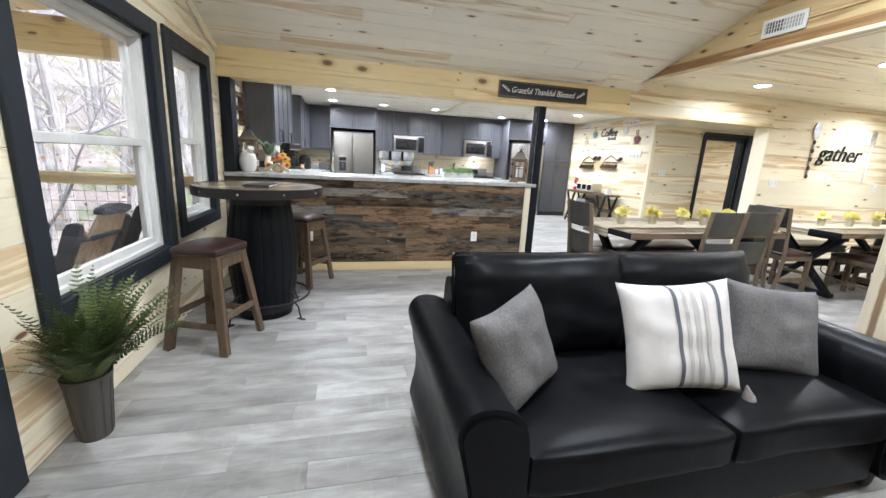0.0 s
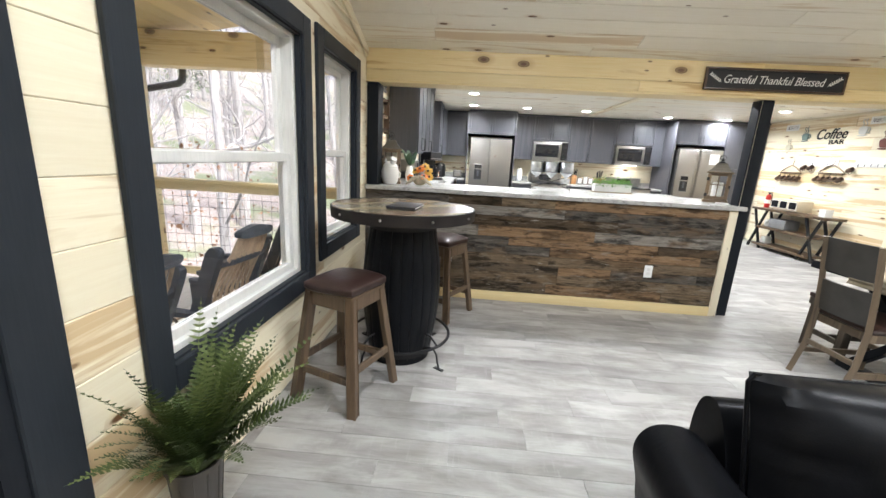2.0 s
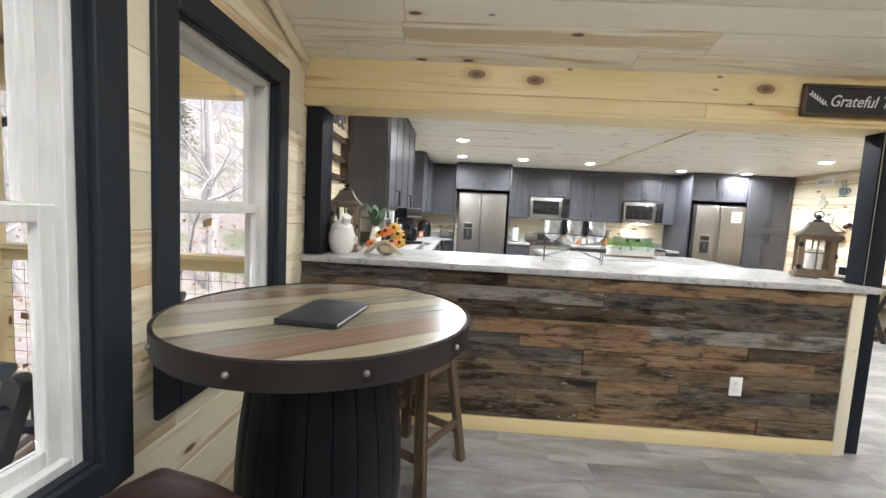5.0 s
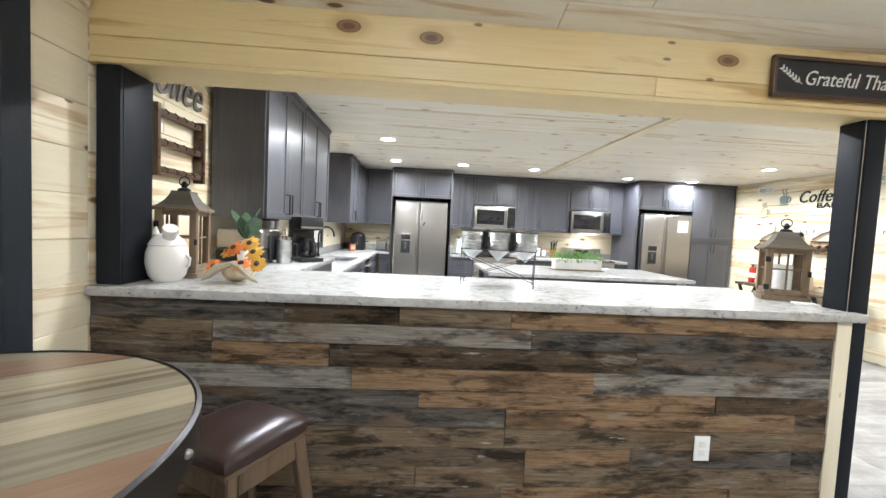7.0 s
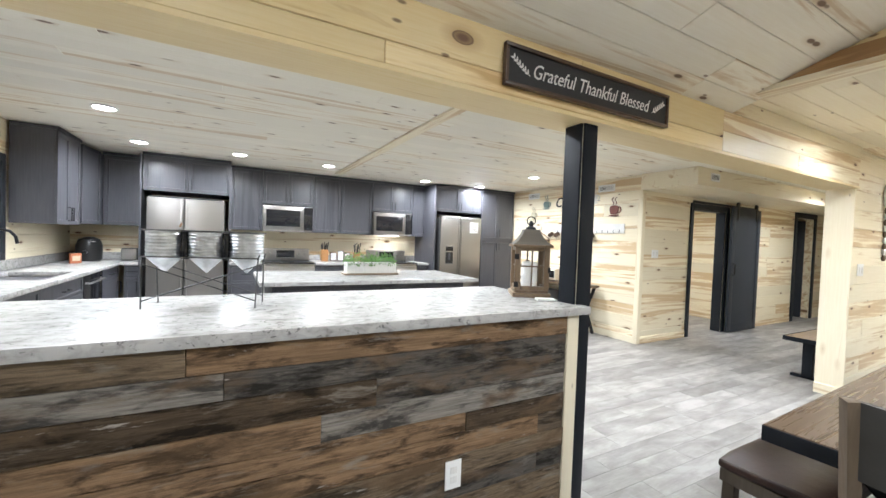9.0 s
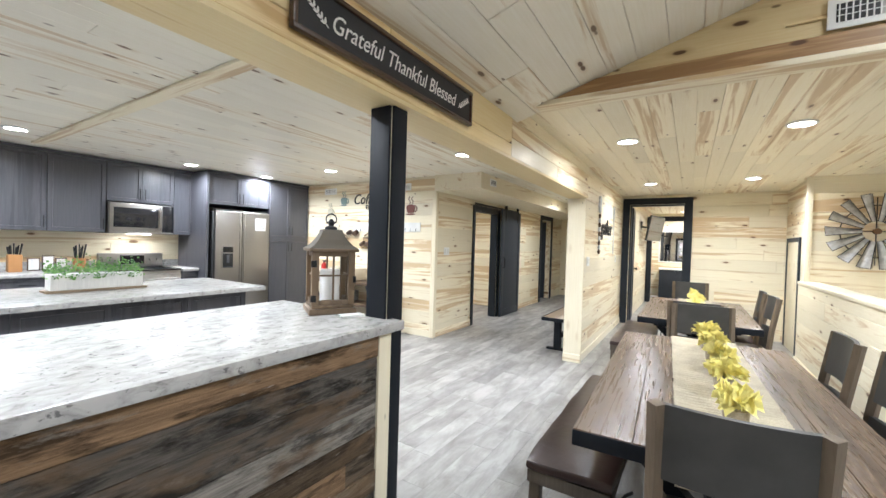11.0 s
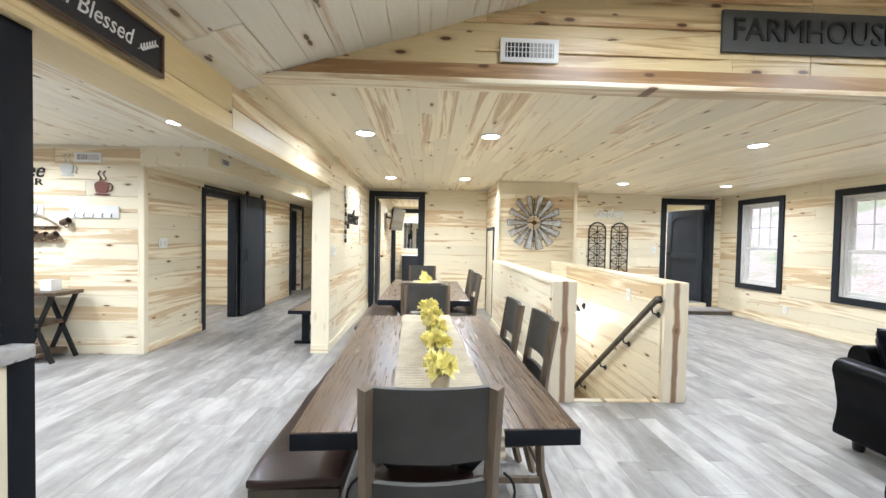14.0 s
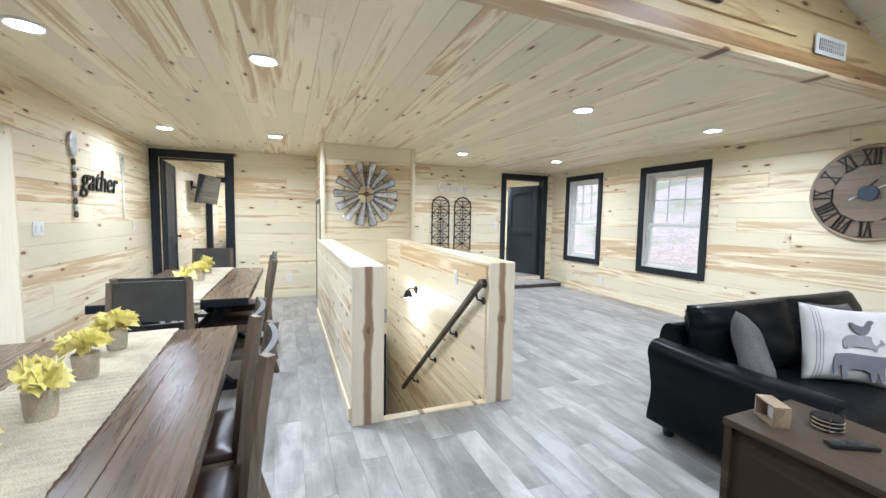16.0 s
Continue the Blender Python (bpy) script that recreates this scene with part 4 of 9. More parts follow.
part("base_trim", B(WX + 0.02, 2.468, BARY - 0.012, BARY + 0.018, 0, 0.092, 0.004), yellow_x, bar, "pale pine base board")
part("end_trim", B(2.47, 2.545, BARY - 0.004, BARY + 0.165, 0, 1.022, 0.005), pine_z, bar, "pale pine end board")
part("bar_leg", B(WX + 0.003, -0.30, BARY + 0.17, 6.93, 0.0, 1.024), cabinet_gray, bar, smooth=False)
part("bar_top", box(B(WX + 0.003, 2.60, BARY - 0.03, 5.87, 1.025, 1.066, 0.008), WX + 0.004, -0.28, 5.85, 6.95, 1.026, 1.0655, 0.006), white_granite, bar, "polished white granite with gray and black flecks")
for nm, x0, x1, y0, y1, z0 in (("post", 2.555, 2.66, 5.104, 5.225, 0.0), ("post", WX + 0.003, -0.79, BARY + 0.02, BARY + 0.22, 1.067)):
    ps = thing(nm, "black-stained square post between bar and header", "post", kind="structure")
    part("core", B(x0 + 0.012, x1 - 0.012, y0 + 0.012, y1 - 0.012, z0, 1.984), pine_z, ps, "pale edges showing between the boards", smooth=False)
    part("face_board", B(x0 + 0.014, x1, y0, y0 + 0.016, z0, 1.984, 0.002), black_post, ps)
    part("face_board", B(x0, x0 + 0.016, y0 + 0.014, y1, z0, 1.984, 0.002), black_post, ps)
    part("face_board", B(x1 - 0.016, x1, y0 + 0.018, y1, z0, 1.984, 0.002), black_post, ps)


# ---- living room ----
def smooth_profile(pts, n=4):
    """Rounds a closed outline by corner cutting."""
    for _ in range(n):
        pts = [q for a, b in zip(pts, pts[1:] + pts[:1]) for q in ((a[0] * 0.75 + b[0] * 0.25, a[1] * 0.75 + b[1] * 0.25), (a[0] * 0.25 + b[0] * 0.75, a[1] * 0.25 + b[1] * 0.75))]
    return pts


def puffy(bm, x0, x1, y0, y1, z0, z1, crown, seed, r=0.05, n=14):
    """A stuffed cushion: rounded box whose top swells, with soft unevenness."""
    g = bmesh.ops.create_cube(bm, size=1.0)["verts"]
    es = list({e for v in g for e in v.link_edges})
    new_v = bmesh.ops.subdivide_edges(bm, edges=es, cuts=n, use_grid_fill=True)
    c = Vector(((x0 + x1) / 2, (y0 + y1) / 2, (z0 + z1) / 2))
    h = Vector(((x1 - x0) / 2, (y1 - y0) / 2, (z1 - z0) / 2))
    for v in bm.verts:
        if v.tag:
            continue
        p = Vector((v.co.x * 2 * h.x, v.co.y * 2 * h.y, v.co.z * 2 * h.z))
        q = Vector([max(-k + r, min(k - r, a)) for a, k in zip(p, h)])
        d = p - q
        if d.length > 1e-6:
            p = q + d.normalized() * r
        u, w, t = p.x / h.x, p.y / h.y, p.z / h.z
        swell = crown * (1 - u ** 4) * (1 - w ** 4)
        p.z += swell * max(t, 0)
        p.y += (-1 if p.y < 0 else 1) * crown * 0.5 * (1 - u ** 4) * max(0, 1 - t ** 4) * abs(w) ** 3
        p += Vector((0.3, 0.6, 1)) * 0.010 * noise.noise(Vector((p.x * 4, p.y * 4, p.z * 4 + seed)))
        v.co = c + p
        v.tag = True
    return bm


def back_cushion(w, h, t, seed, n=26):
    """A loose, sagging back cushion with a seam round its edge, squared ears and creases."""
    bm = pillow_mesh(w, h, t, seed, n, 0.03)
    for v in bm.verts:
        u, z = v.co.x / (w / 2), v.co.z / (h / 2)
        edge = max(0.0, 1 - abs(abs(u) - 0.92) * 5)
        crease = noise.noise(Vector((u * 3 + seed, z * 9, seed * 1.7)))
        v.co.y += (0.012 * edge + 0.004) * crease * (1 if abs(v.co.y) > 0.01 else 0)
        v.co.y -= 0.03 * max(0.0, -z) * (1 if v.co.y < 0 else -1) * (1 - u ** 4)
    return bm


def sofa(name, width, label, seats=2, at=(0, 0, 0), rz=0):
    """A two-seat sofa, local origin at the middle of its footprint; it faces -y. Rolled, flared arms, loose cushions."""
    s = thing(name, label, "sofa", at, rz, group="black leather sofas")
    w, d = width / 2, 0.46
    aw = 0.20
    part("base", B(-w + 0.05, w - 0.05, -d + 0.05, d - 0.02, 0.09, 0.30, 0.03, 3), black_leather, s)
    part("front_rail", B(-w + aw, w - aw, -d + 0.015, -d + 0.06, 0.08, 0.30, 0.018, 3), black_leather, s)
    part("back_frame", P(smooth_profile([(-d + 0.66, 0.08), (-d + 0.94, 0.08), (-d + 0.99, 0.5), (-d + 0.97, 0.70), (-d + 0.84, 0.70)], 3), -w + 0.17, w - 0.17, Matrix(((0, 1, 0, 0), (1, 0, 0, 0), (0, 0, 1, 0), (0, 0, 0, 1)))), black_leather, s)
    for sgn in (-1, 1):
        prof = [(0.02, 0.08), (0.20, 0.08), (0.20, 0.46), (0.17, 0.56), (0.09, 0.60), (0.0, 0.595), (-0.04, 0.53), (-0.01, 0.43), (0.025, 0.27), (-0.02, 0.10)]
        prof = smooth_profile([(sgn * (w - 0.005) - sgn * u, z) for u, z in prof], 3)
        bm = bmesh.new()
        rings = []
        for k in range(9):
            y = -d + 0.0 + (2 * d - 0.02) * k / 8
            sag = 0.0 if y < 0 else 0.02 * (y / d)
            push = 0.012 * math.sin(k * 1.1)
            rings.append([bm.verts.new((u + sgn * push * 0.3, y, z + (sag if z > 0.4 else 0))) for u, z in prof])
        skin(bm, rings)
        arm = part("arm", bm, black_leather, s)
        front = [(sgn * (w - 0.005) - sgn * u, z) for u, z in [(0.03, 0.10), (0.19, 0.10), (0.19, 0.46), (0.16, 0.54), (0.09, 0.575), (0.01, 0.57), (-0.025, 0.525), (0.0, 0.43), (0.035, 0.27)]]
        part("arm_panel", P(smooth_profile(front, 3), -d - 0.014, -d + 0.004, bev=0.005), black_leather, arm)
    n = seats
    cw = (2 * w - 2 * aw) / n
    for k in range(n):
        x0 = -w + aw + k * cw
        c = part("seat_cushion", puffy(bmesh.new(), x0 + 0.004, x0 + cw - 0.004, -d - 0.01, d - 0.26, 0.28, 0.425, 0.016, 5 + k, 0.03), black_leather, s)
        b = part("back_cushion", back_cushion(cw + 0.10, 0.47, 0.27, 15 + k), black_leather, s)
        b.matrix_basis = pose(x0 + cw / 2, d - 0.19, 0.62, -15)
        seam = [(u * (cw + 0.10) / 2, 0.0, v * 0.235) for u, v in [(-1, -0.9), (-1, 0.9), (-0.97, 0.97), (-0.7, 0.965), (0.0, 0.955), (0.7, 0.965), (0.97, 0.97), (1, 0.9), (1, -0.9)]]
        part("piping", T(seam, 0.006, 6), black_leather, b)
    for x in (-w + 0.10, w - 0.10):
        for y in (-d + 0.08, d - 0.10):
            part("leg", L([(0.028, 0.0), (0.034, 0.02), (0.040, 0.09)], 12, (x, y, 0)), black_plastic, s)
    return s


SOFA1 = (1.645, 1.93)
sofa("sofa", 2.00, "black leather two-seat sofa with rolled arms and throw pillows", 2, (*SOFA1, 0)).scale = (1, 1, 1.055)
SOFA2 = (3.60, 0.0)
sofa("sofa", 2.12, "black leather sofa beside the end table, with patterned pillows", 2, (*SOFA2, 0), -90)


def throw_pillow(label, mat, w, h, t, m, seed):
    p = tagged(part("throw_pillow", pillow_mesh(w, h, t, seed, 26), mat), label, "pillow", "throw pillows")
    p.data.shade_smooth()
    for at in ("sharp_edge",):
        if at in p.data.attributes:
            p.data.attributes.remove(p.data.attributes[at])
    p.matrix_world = m
    return p


throw_pillow("square gray velvet throw pillow leaning on the sofa arm", gray_velvet, 0.39, 0.38, 0.15, pose(0.935, 1.80, 0.632, -20, -8, 34), 1)
throw_pillow("square gray velvet throw pillow propped in the corner of the sofa", gray_velvet, 0.44, 0.42, 0.16, pose(2.205, 1.83, 0.622, -22, 6, -14), 2)
sp = throw_pillow("pale canvas throw pillow with gray stripes and tassels", pale_canvas, 0.45, 0.45, 0.17, pose(1.615, 1.765, 0.66, -20, -6, -16), 3)


def stripe(parent, u0, u1, mat, w=0.45, h=0.45, t=0.17, seed=3, n=26):
    """A woven band that follows the bulge of the pillow's front."""
    bm = bmesh.new()
    rnd = random.Random(seed)
    off = Vector((rnd.uniform(0, 50), rnd.uniform(0, 50), 0))
    prev = None
    for j in range(n + 1):
        v = 2 * j / n - 1
        row = []
        for k in range(4):
            u = u0 + (u1 - u0) * k / 3
            e = max(0.0, (1 - u ** 4) * (1 - v ** 4))
            d = t / 2 * e ** 0.5 + 0.014 * noise.noise(Vector((u * 2.2, v * 2.2, -1)) + off) * e
            row.append(bm.verts.new((u * w / 2 * (1 - 0.10 * (1 - v * v)), -d - 0.0025, v * h / 2 * (1 - 0.10 * (1 - u * u)))))
        if prev:
            for k in range(3):
                bm.faces.new((prev[k], prev[k + 1], row[k + 1], row[k]))
        prev = row
    return part("stripe", bm, mat, parent)


for u, wd, mt in ((-0.14, 0.036, stripe_gray), (0.03, 0.030, stripe_tan), (0.19, 0.045, stripe_tan), (0.37, 0.040, stripe_tan), (0.62, 0.036, stripe_gray)):
    stripe(sp, u - wd, u + wd, mt)
yarn_gray = fabric("yarn_gray", (0.19, 0.165, 0.155), 160, 0.95, 0.5)
for x in (-0.235, 0.235):
    b = bmesh.new()
    lathe(b, [(0.004, 0.02), (0.012, 0.0), (0.022, -0.02), (0.026, -0.05), (0.022, -0.075), (0.0, -0.078)], 10, (x, -0.02, -0.215))
    part("tassel", b, yarn_gray, sp, "gray-brown yarn tassel")
throw_pillow("gray velvet throw pillow leaning on the sofa arm", gray_velvet, 0.42, 0.42, 0.15, pose(3.66, 0.70, 0.60, -22, 24, -66), 4)
print_gray = fabric("print_gray", (0.27, 0.265, 0.28), 500)
ap = throw_pillow("cream pillow with gray stacked farm-animal print", pale_canvas, 0.50, 0.47, 0.16, pose(3.50, 0.10, 0.64, -16, 4, -122), 6)
throw_pillow("gray velvet throw pillow at the far end of the sofa", gray_velvet, 0.42, 0.42, 0.15, pose(3.72, -0.30, 0.62, -20, 4, -95), 7)
print_dark = fabric("print_dark", (0.15, 0.15, 0.17), 500)
COW = [(-0.15, -0.02), (-0.155, -0.10), (-0.145, -0.10), (-0.13, -0.045), (-0.11, -0.05), (-0.115, -0.12), (-0.09, -0.12), (-0.085, -0.055), (0.03, -0.06), (0.03, -0.12), (0.055, -0.12), (0.065, -0.05), (0.08, -0.12), (0.10, -0.12), (0.10, -0.03), (0.13, -0.01), (0.165, -0.03), (0.175, -0.01), (0.15, 0.03), (0.12, 0.035), (0.10, 0.025), (-0.13, 0.03)]
PIG = [(-0.10, 0.0), (-0.095, -0.04), (-0.08, -0.04), (-0.075, -0.02), (0.05, -0.022), (0.055, -0.04), (0.07, -0.04), (0.075, -0.01), (0.10, 0.0), (0.115, 0.012), (0.10, 0.03), (0.07, 0.045), (-0.05, 0.05), (-0.09, 0.03)]
HEN = [(-0.05, 0.0), (-0.02, -0.03), (0.02, -0.03), (0.04, 0.0), (0.05, 0.04), (0.065, 0.045), (0.05, 0.06), (0.03, 0.055), (0.015, 0.02), (-0.02, 0.02), (-0.06, 0.045)]
for zc, out, mt in ((-0.075, COW, print_dark), (0.015, PIG, print_gray), (0.095, HEN, print_dark)):
    part("print", P([(u + 0.02, w_ + zc) for u, w_ in smooth_profile(out, 1)], -0.0885, -0.0790), mt, ap, "gray printed farm animal")
for u in (-0.86, -0.80, -0.74):
    stripe(ap, u - 0.009, u + 0.009, print_gray, 0.50, 0.47, 0.16, 6)

table_brown = wood("end_table_wood", 0, (0.066, 0.046, 0.028), (0.044, 0.030, 0.018), (0.027, 0.018, 0.011), knots=0, heart_at=0.58, rough=(0.5, 0.65), vary=0.1)
table_brown.node_tree.nodes["Principled BSDF"].inputs["Specular IOR Level"].default_value = 0.2
# end table with what lies on it
et = thing("end_table", "brown wood-grain end table between the two sofas", "table", (3.0, 1.31, 0))
part("top", B(-0.28, 0.28, -0.235, 0.235, 0.53, 0.56, 0.004), table_brown, et)
part("side_panel", B(-0.275, -0.245, -0.23, 0.23, 0, 0.53, 0.003), table_brown, et)
part("side_panel", B(0.245, 0.275, -0.23, 0.23, 0, 0.53, 0.003), table_brown, et)
part("back_panel", B(-0.245, 0.245, 0.195, 0.212, 0.03, 0.53), table_brown, et, smooth=False)
part("shelf", B(-0.245, 0.245, -0.22, 0.20, 0.06, 0.085, 0.002), table_brown, et)
part("drawer_front", B(-0.24, 0.24, -0.232, -0.212, 0.34, 0.525, 0.003), table_brown, et)
bx = thing("wooden_box", "small open light-wood box lying on its side on the end table", "box", (3.185, 1.395, 0.56), -32)
bxw = wood("box_wood", 0, (0.34, 0.255, 0.165), (0.27, 0.195, 0.122), (0.19, 0.132, 0.08), knots=0)
part("panel", B(-0.062, 0.062, -0.03, 0.03, 0.0, 0.007, 0.001), bxw, bx)
part("panel", B(-0.062, 0.062, -0.03, 0.03, 0.078, 0.085, 0.001), bxw, bx)
part("panel", B(-0.062, -0.055, -0.03, 0.03, 0.0072, 0.0778, 0.001), bxw, bx)
part("panel", B(0.055, 0.062, -0.03, 0.03, 0.0072, 0.0778, 0.001), bxw, bx)
part("paper_slip", B(-0.03, 0.035, -0.008, -0.004, 0.0072, 0.055), pale_canvas, bx, "pale slip of paper")
part("back_panel", B(-0.0548, 0.0548, -0.029, -0.024, 0.0072, 0.0778), bxw, bx)
cs = thing("coaster_stack", "stack of round glass coasters in a chrome wire holder", "coasters", (3.075, 1.245, 0.56))
for k in range(6):
    part("coaster", L([(0.0, 0.004 + k * 0.008), (0.048, 0.004 + k * 0.008), (0.050, 0.007 + k * 0.008), (0.048, 0.010 + k * 0.008), (0.0, 0.010 + k * 0.008)], 28), dark_glass if k % 2 else chrome, cs)
for k in range(3):
    a = k * 2.1
    part("wire", T([(0.053 * math.cos(a), 0.053 * math.sin(a), 0.001), (0.056 * math.cos(a), 0.056 * math.sin(a), 0.03), (0.056 * math.cos(a), 0.056 * math.sin(a), 0.06)], 0.003, 6), chrome, cs)
rc = thing("remote_control", "black remote control lying on the end table", "remote control", (2.965, 1.335, 0.56), 62)
part("case", B(-0.08, 0.08, -0.021, 0.021, 0.001, 0.018, 0.006), black_plastic, rc)
for i in range(4):
    for j in range(2):
        part("button", L([(0.004, 0.017), (0.0035, 0.020), (0.0, 0.020)], 8, (-0.05 + i * 0.028, -0.009 + j * 0.018, 0)), stripe_gray, rc)


# potted fern
def frond_mesh(length, seed):
    rnd = random.Random(seed)
    vs, fs = [], []
    n = 26
    droop = rnd.uniform(0.2, 0.6)
    pts = []
    for i in range(n + 1):
        s = i / n
        a = 0.15 + droop * 1.5 * s
        pts.append(Vector((0, 0, 0)) if not pts else pts[-1] + Vector((math.sin(a), 0, math.cos(a))) * length / n)
    for i in range(n):
        k = len(vs)
        wv = Vector((0, 0.0022 * (1 - i / n) + 0.0005, 0))
        vs += [pts[i] - wv, pts[i] + wv, pts[i + 1] + wv, pts[i + 1] - wv]
        fs.append((k, k + 1, k + 2, k + 3))
    for i in range(3, n):
        s = i / n
        leaf = 0.05 * math.sin(math.pi * min(1, 0.16 + s * 0.86)) ** 0.8 * rnd.uniform(0.85, 1.1)
        d = (pts[min(i + 1, n)] - pts[i]).normalized()
        up = Vector((-d.z, 0, d.x))
        for sg in (-1, 1):
            side = Vector((0, sg, 0))
            tip = pts[i] + side * leaf + d * leaf * 0.35 - up * leaf * 0.25 * rnd.uniform(0.3, 1.3) * -1
            b = d * 0.0085
            k = len(vs)
            mid = (pts[i] + tip) / 2 + up * -0.004
            vs += [tuple(pts[i] - b * 0.6), tuple(mid - b * 0.75), tuple(tip), tuple(mid + b * 0.75), tuple(pts[i] + b * 0.6)]
            fs.append((k, k + 1, k + 2, k + 3, k + 4))
    me = bpy.data.meshes.new("frond")
    me.from_pydata([tuple(v) for v in vs], [], fs)
    return me


leaf = material("fern_leaf", (0.07, 0.12, 0.03), 0.55)
lg = Graph(leaf)
lr = lg.random("object")
ln = lg.noise(lg.coords((1, 1, 1), "object"), 9.0, 3)
lg.color(lg.ramp(lg.math("ADD", lg.math("MULTIPLY", lr, 0.6), lg.math("MULTIPLY", ln, 0.4)), (0.2, (0.036, 0.058, 0.012)), (0.55, (0.072, 0.105, 0.024)), (0.9, (0.17, 0.20, 0.065))))
leaf.node_tree.nodes["Principled BSDF"].inputs["Subsurface Weight"].default_value = 0.0
fern = thing("potted_fern", "bushy green artificial fern in a gray metal pot under the window", "plant", (-0.79, 2.44, 0))
fern.scale = (0.86, 0.86, 0.80)
pot = part("pot", L([(0.0, 0.0), (0.068, 0.0), (0.072, 0.01), (0.100, 0.36), (0.106, 0.365), (0.106, 0.385), (0.097, 0.385), (0.092, 0.34), (0.0, 0.33)], 32), galvanized, fern, "gray galvanized metal bucket pot")
pot.data.materials[0] = material("gray_pot_metal", (0.13, 0.12, 0.11), 0.5, 0.7)
for a in range(0, 360, 30):
    ca, sa = math.cos(radians(a)), math.sin(radians(a))
    part("rib", K((0.073 * ca, 0.073 * sa, 0.01), (0.099 * ca, 0.099 * sa, 0.355), 0.006, 0.004, 0.001, up=(ca, sa, 0)), pot.data.materials[0], pot)
fm = [frond_mesh(l, i) for i, l in enumerate((0.62, 0.55, 0.48, 0.66, 0.52))]
for me in fm:
    me.materials.append(leaf)
rf2 = random.Random(8)
for i in range(185):
    ob = new("frond", fm[i % 5])
    ob.parent = fern
    a = i * 137.5 + rf2.uniform(-20, 20)
    tilt = rf2.uniform(-8, 26) * (1 if i % 3 else 0.2)
    k = rf2.uniform(0.75, 1.12)
    if -0.71 + 0.5 * math.cos(radians(a)) < -0.95:
        k *= 0.62
        tilt = -8
    ob.matrix_basis = pose(0.04 * math.cos(radians(a)), 0.04 * math.sin(radians(a)), 0.32, 0, tilt, a) @ Matrix.Scale(k, 4)


# barrel table, stools, notebook
bt = thing("barrel_table", "round rustic wood top on a black whiskey-barrel base", "table", (-0.325, 3.875, 0))
bt.scale = (1, 1, 0.979)
prof = [(0.205, 0.03)] + [(0.205 + 0.055 * math.sin(math.pi * (z - 0.03) / 0.95), z) for z in [0.03 + 0.95 * i / 14 for i in range(15)]]
barrel_black = painted("black_barrel_paint", (0.0055, 0.0062, 0.008), 0.45)
barrel_black.node_tree.nodes["Principled BSDF"].inputs["Specular IOR Level"].default_value = 0.15
ns = 22
for i in range(ns):
    a0, a1 = 2 * math.pi * (i + 0.02) / ns, 2 * math.pi * (i + 0.98) / ns
    bm = bmesh.new()
    prev = None
    for z in [0.03 + 0.95 * k / 14 for k in range(15)]:
        r = 0.205 + 0.055 * math.sin(math.pi * (z - 0.03) / 0.95)
        row = [bm.verts.new((rr * math.cos(a), rr * math.sin(a), z)) for rr, a in ((r - 0.025, a0), (r - 0.002, a0), (r + 0.001, a0 + (a1 - a0) * 0.2), (r + 0.001, a1 - (a1 - a0) * 0.2), (r - 0.002, a1), (r - 0.025, a1))]
        if prev:
            for k in range(6):
                bm.faces.new((prev[k], prev[(k + 1) % 6], row[(k + 1) % 6], row[k]))
        else:
            bm.faces.new(row[::-1])
        prev = row
    bm.faces.new(prev)
    part("stave", bm, barrel_black, bt)
for z, h in ((0.05, 0.045), (0.92, 0.045)):
    r = 0.207 + 0.055 * math.sin(math.pi * (z - 0.03) / 0.95)
    part("hoop", L([(r, z), (r + 0.006, z), (r + 0.008, z + h), (r, z + h)], 44), black_metal, bt)
rt = random.Random(3)
x = -0.452
tops = []
while x < 0.445:
    x1 = min(x + rt.choice((0.09, 0.11, 0.13)), 0.452)
    pts = []
    for i in range(9):
        u = x + (x1 - x) * i / 8
        pts.append((u, math.sqrt(max(0, 0.452 ** 2 - u * u))))
    out = [(u, -v) for u, v in pts] + [(u, v) for u, v in pts[::-1]]
    bm = bmesh.new()
    a = [bm.verts.new((v, u, 1.02)) for u, v in out]
    b = [bm.verts.new((v, u, 1.058)) for u, v in out]
    bm.faces.new(a[::-1])
    bm.faces.new(b)
    for i in range(len(a)):
        bm.faces.new((a[i], a[(i + 1) % len(a)], b[(i + 1) % len(b)], b[i]))
    bmesh.ops.remove_doubles(bm, verts=bm.verts, dist=1e-5)
    part("top_board", bm, top_woods[(0, 2, 1, 3, 4, 0, 2, 1, 3)[len(tops) % 9]], bt, smooth=False).matrix_basis = pose(0, 0, 0, 0, 0, 40)
    x = x1 + 0.001
    tops.append(x)
band = bmesh.new()
skin(band, [[band.verts.new((r * math.cos(2 * math.pi * i / 72), r * math.sin(2 * math.pi * i / 72), z)) for i in range(72)] for r, z in ((0.453, 0.992), (0.461, 0.992), (0.463, 1.058), (0.455, 1.062))], closed=True)
part("rim_band", band, material("rim_iron", (0.022, 0.018, 0.017), 0.42, 0.4), bt, "dark iron band with rivets")
for i in range(10):
    a = 2 * math.pi * i / 10 + 0.2
    bm = bmesh.new()
    bmesh.ops.create_uvsphere(bm, u_segments=8, v_segments=6, radius=0.008, matrix=pose(0.464 * math.cos(a), 0.464 * math.sin(a), 1.026))
    part("rivet", bm, steel, bt)
ring = [(0.34 * math.cos(2 * math.pi * i / 48), 0.34 * math.sin(2 * math.pi * i / 48), 0.16) for i in range(48)]
part("foot_rail", T(ring, 0.010, 8, closed=True), black_metal, bt, "black iron ring foot rail")
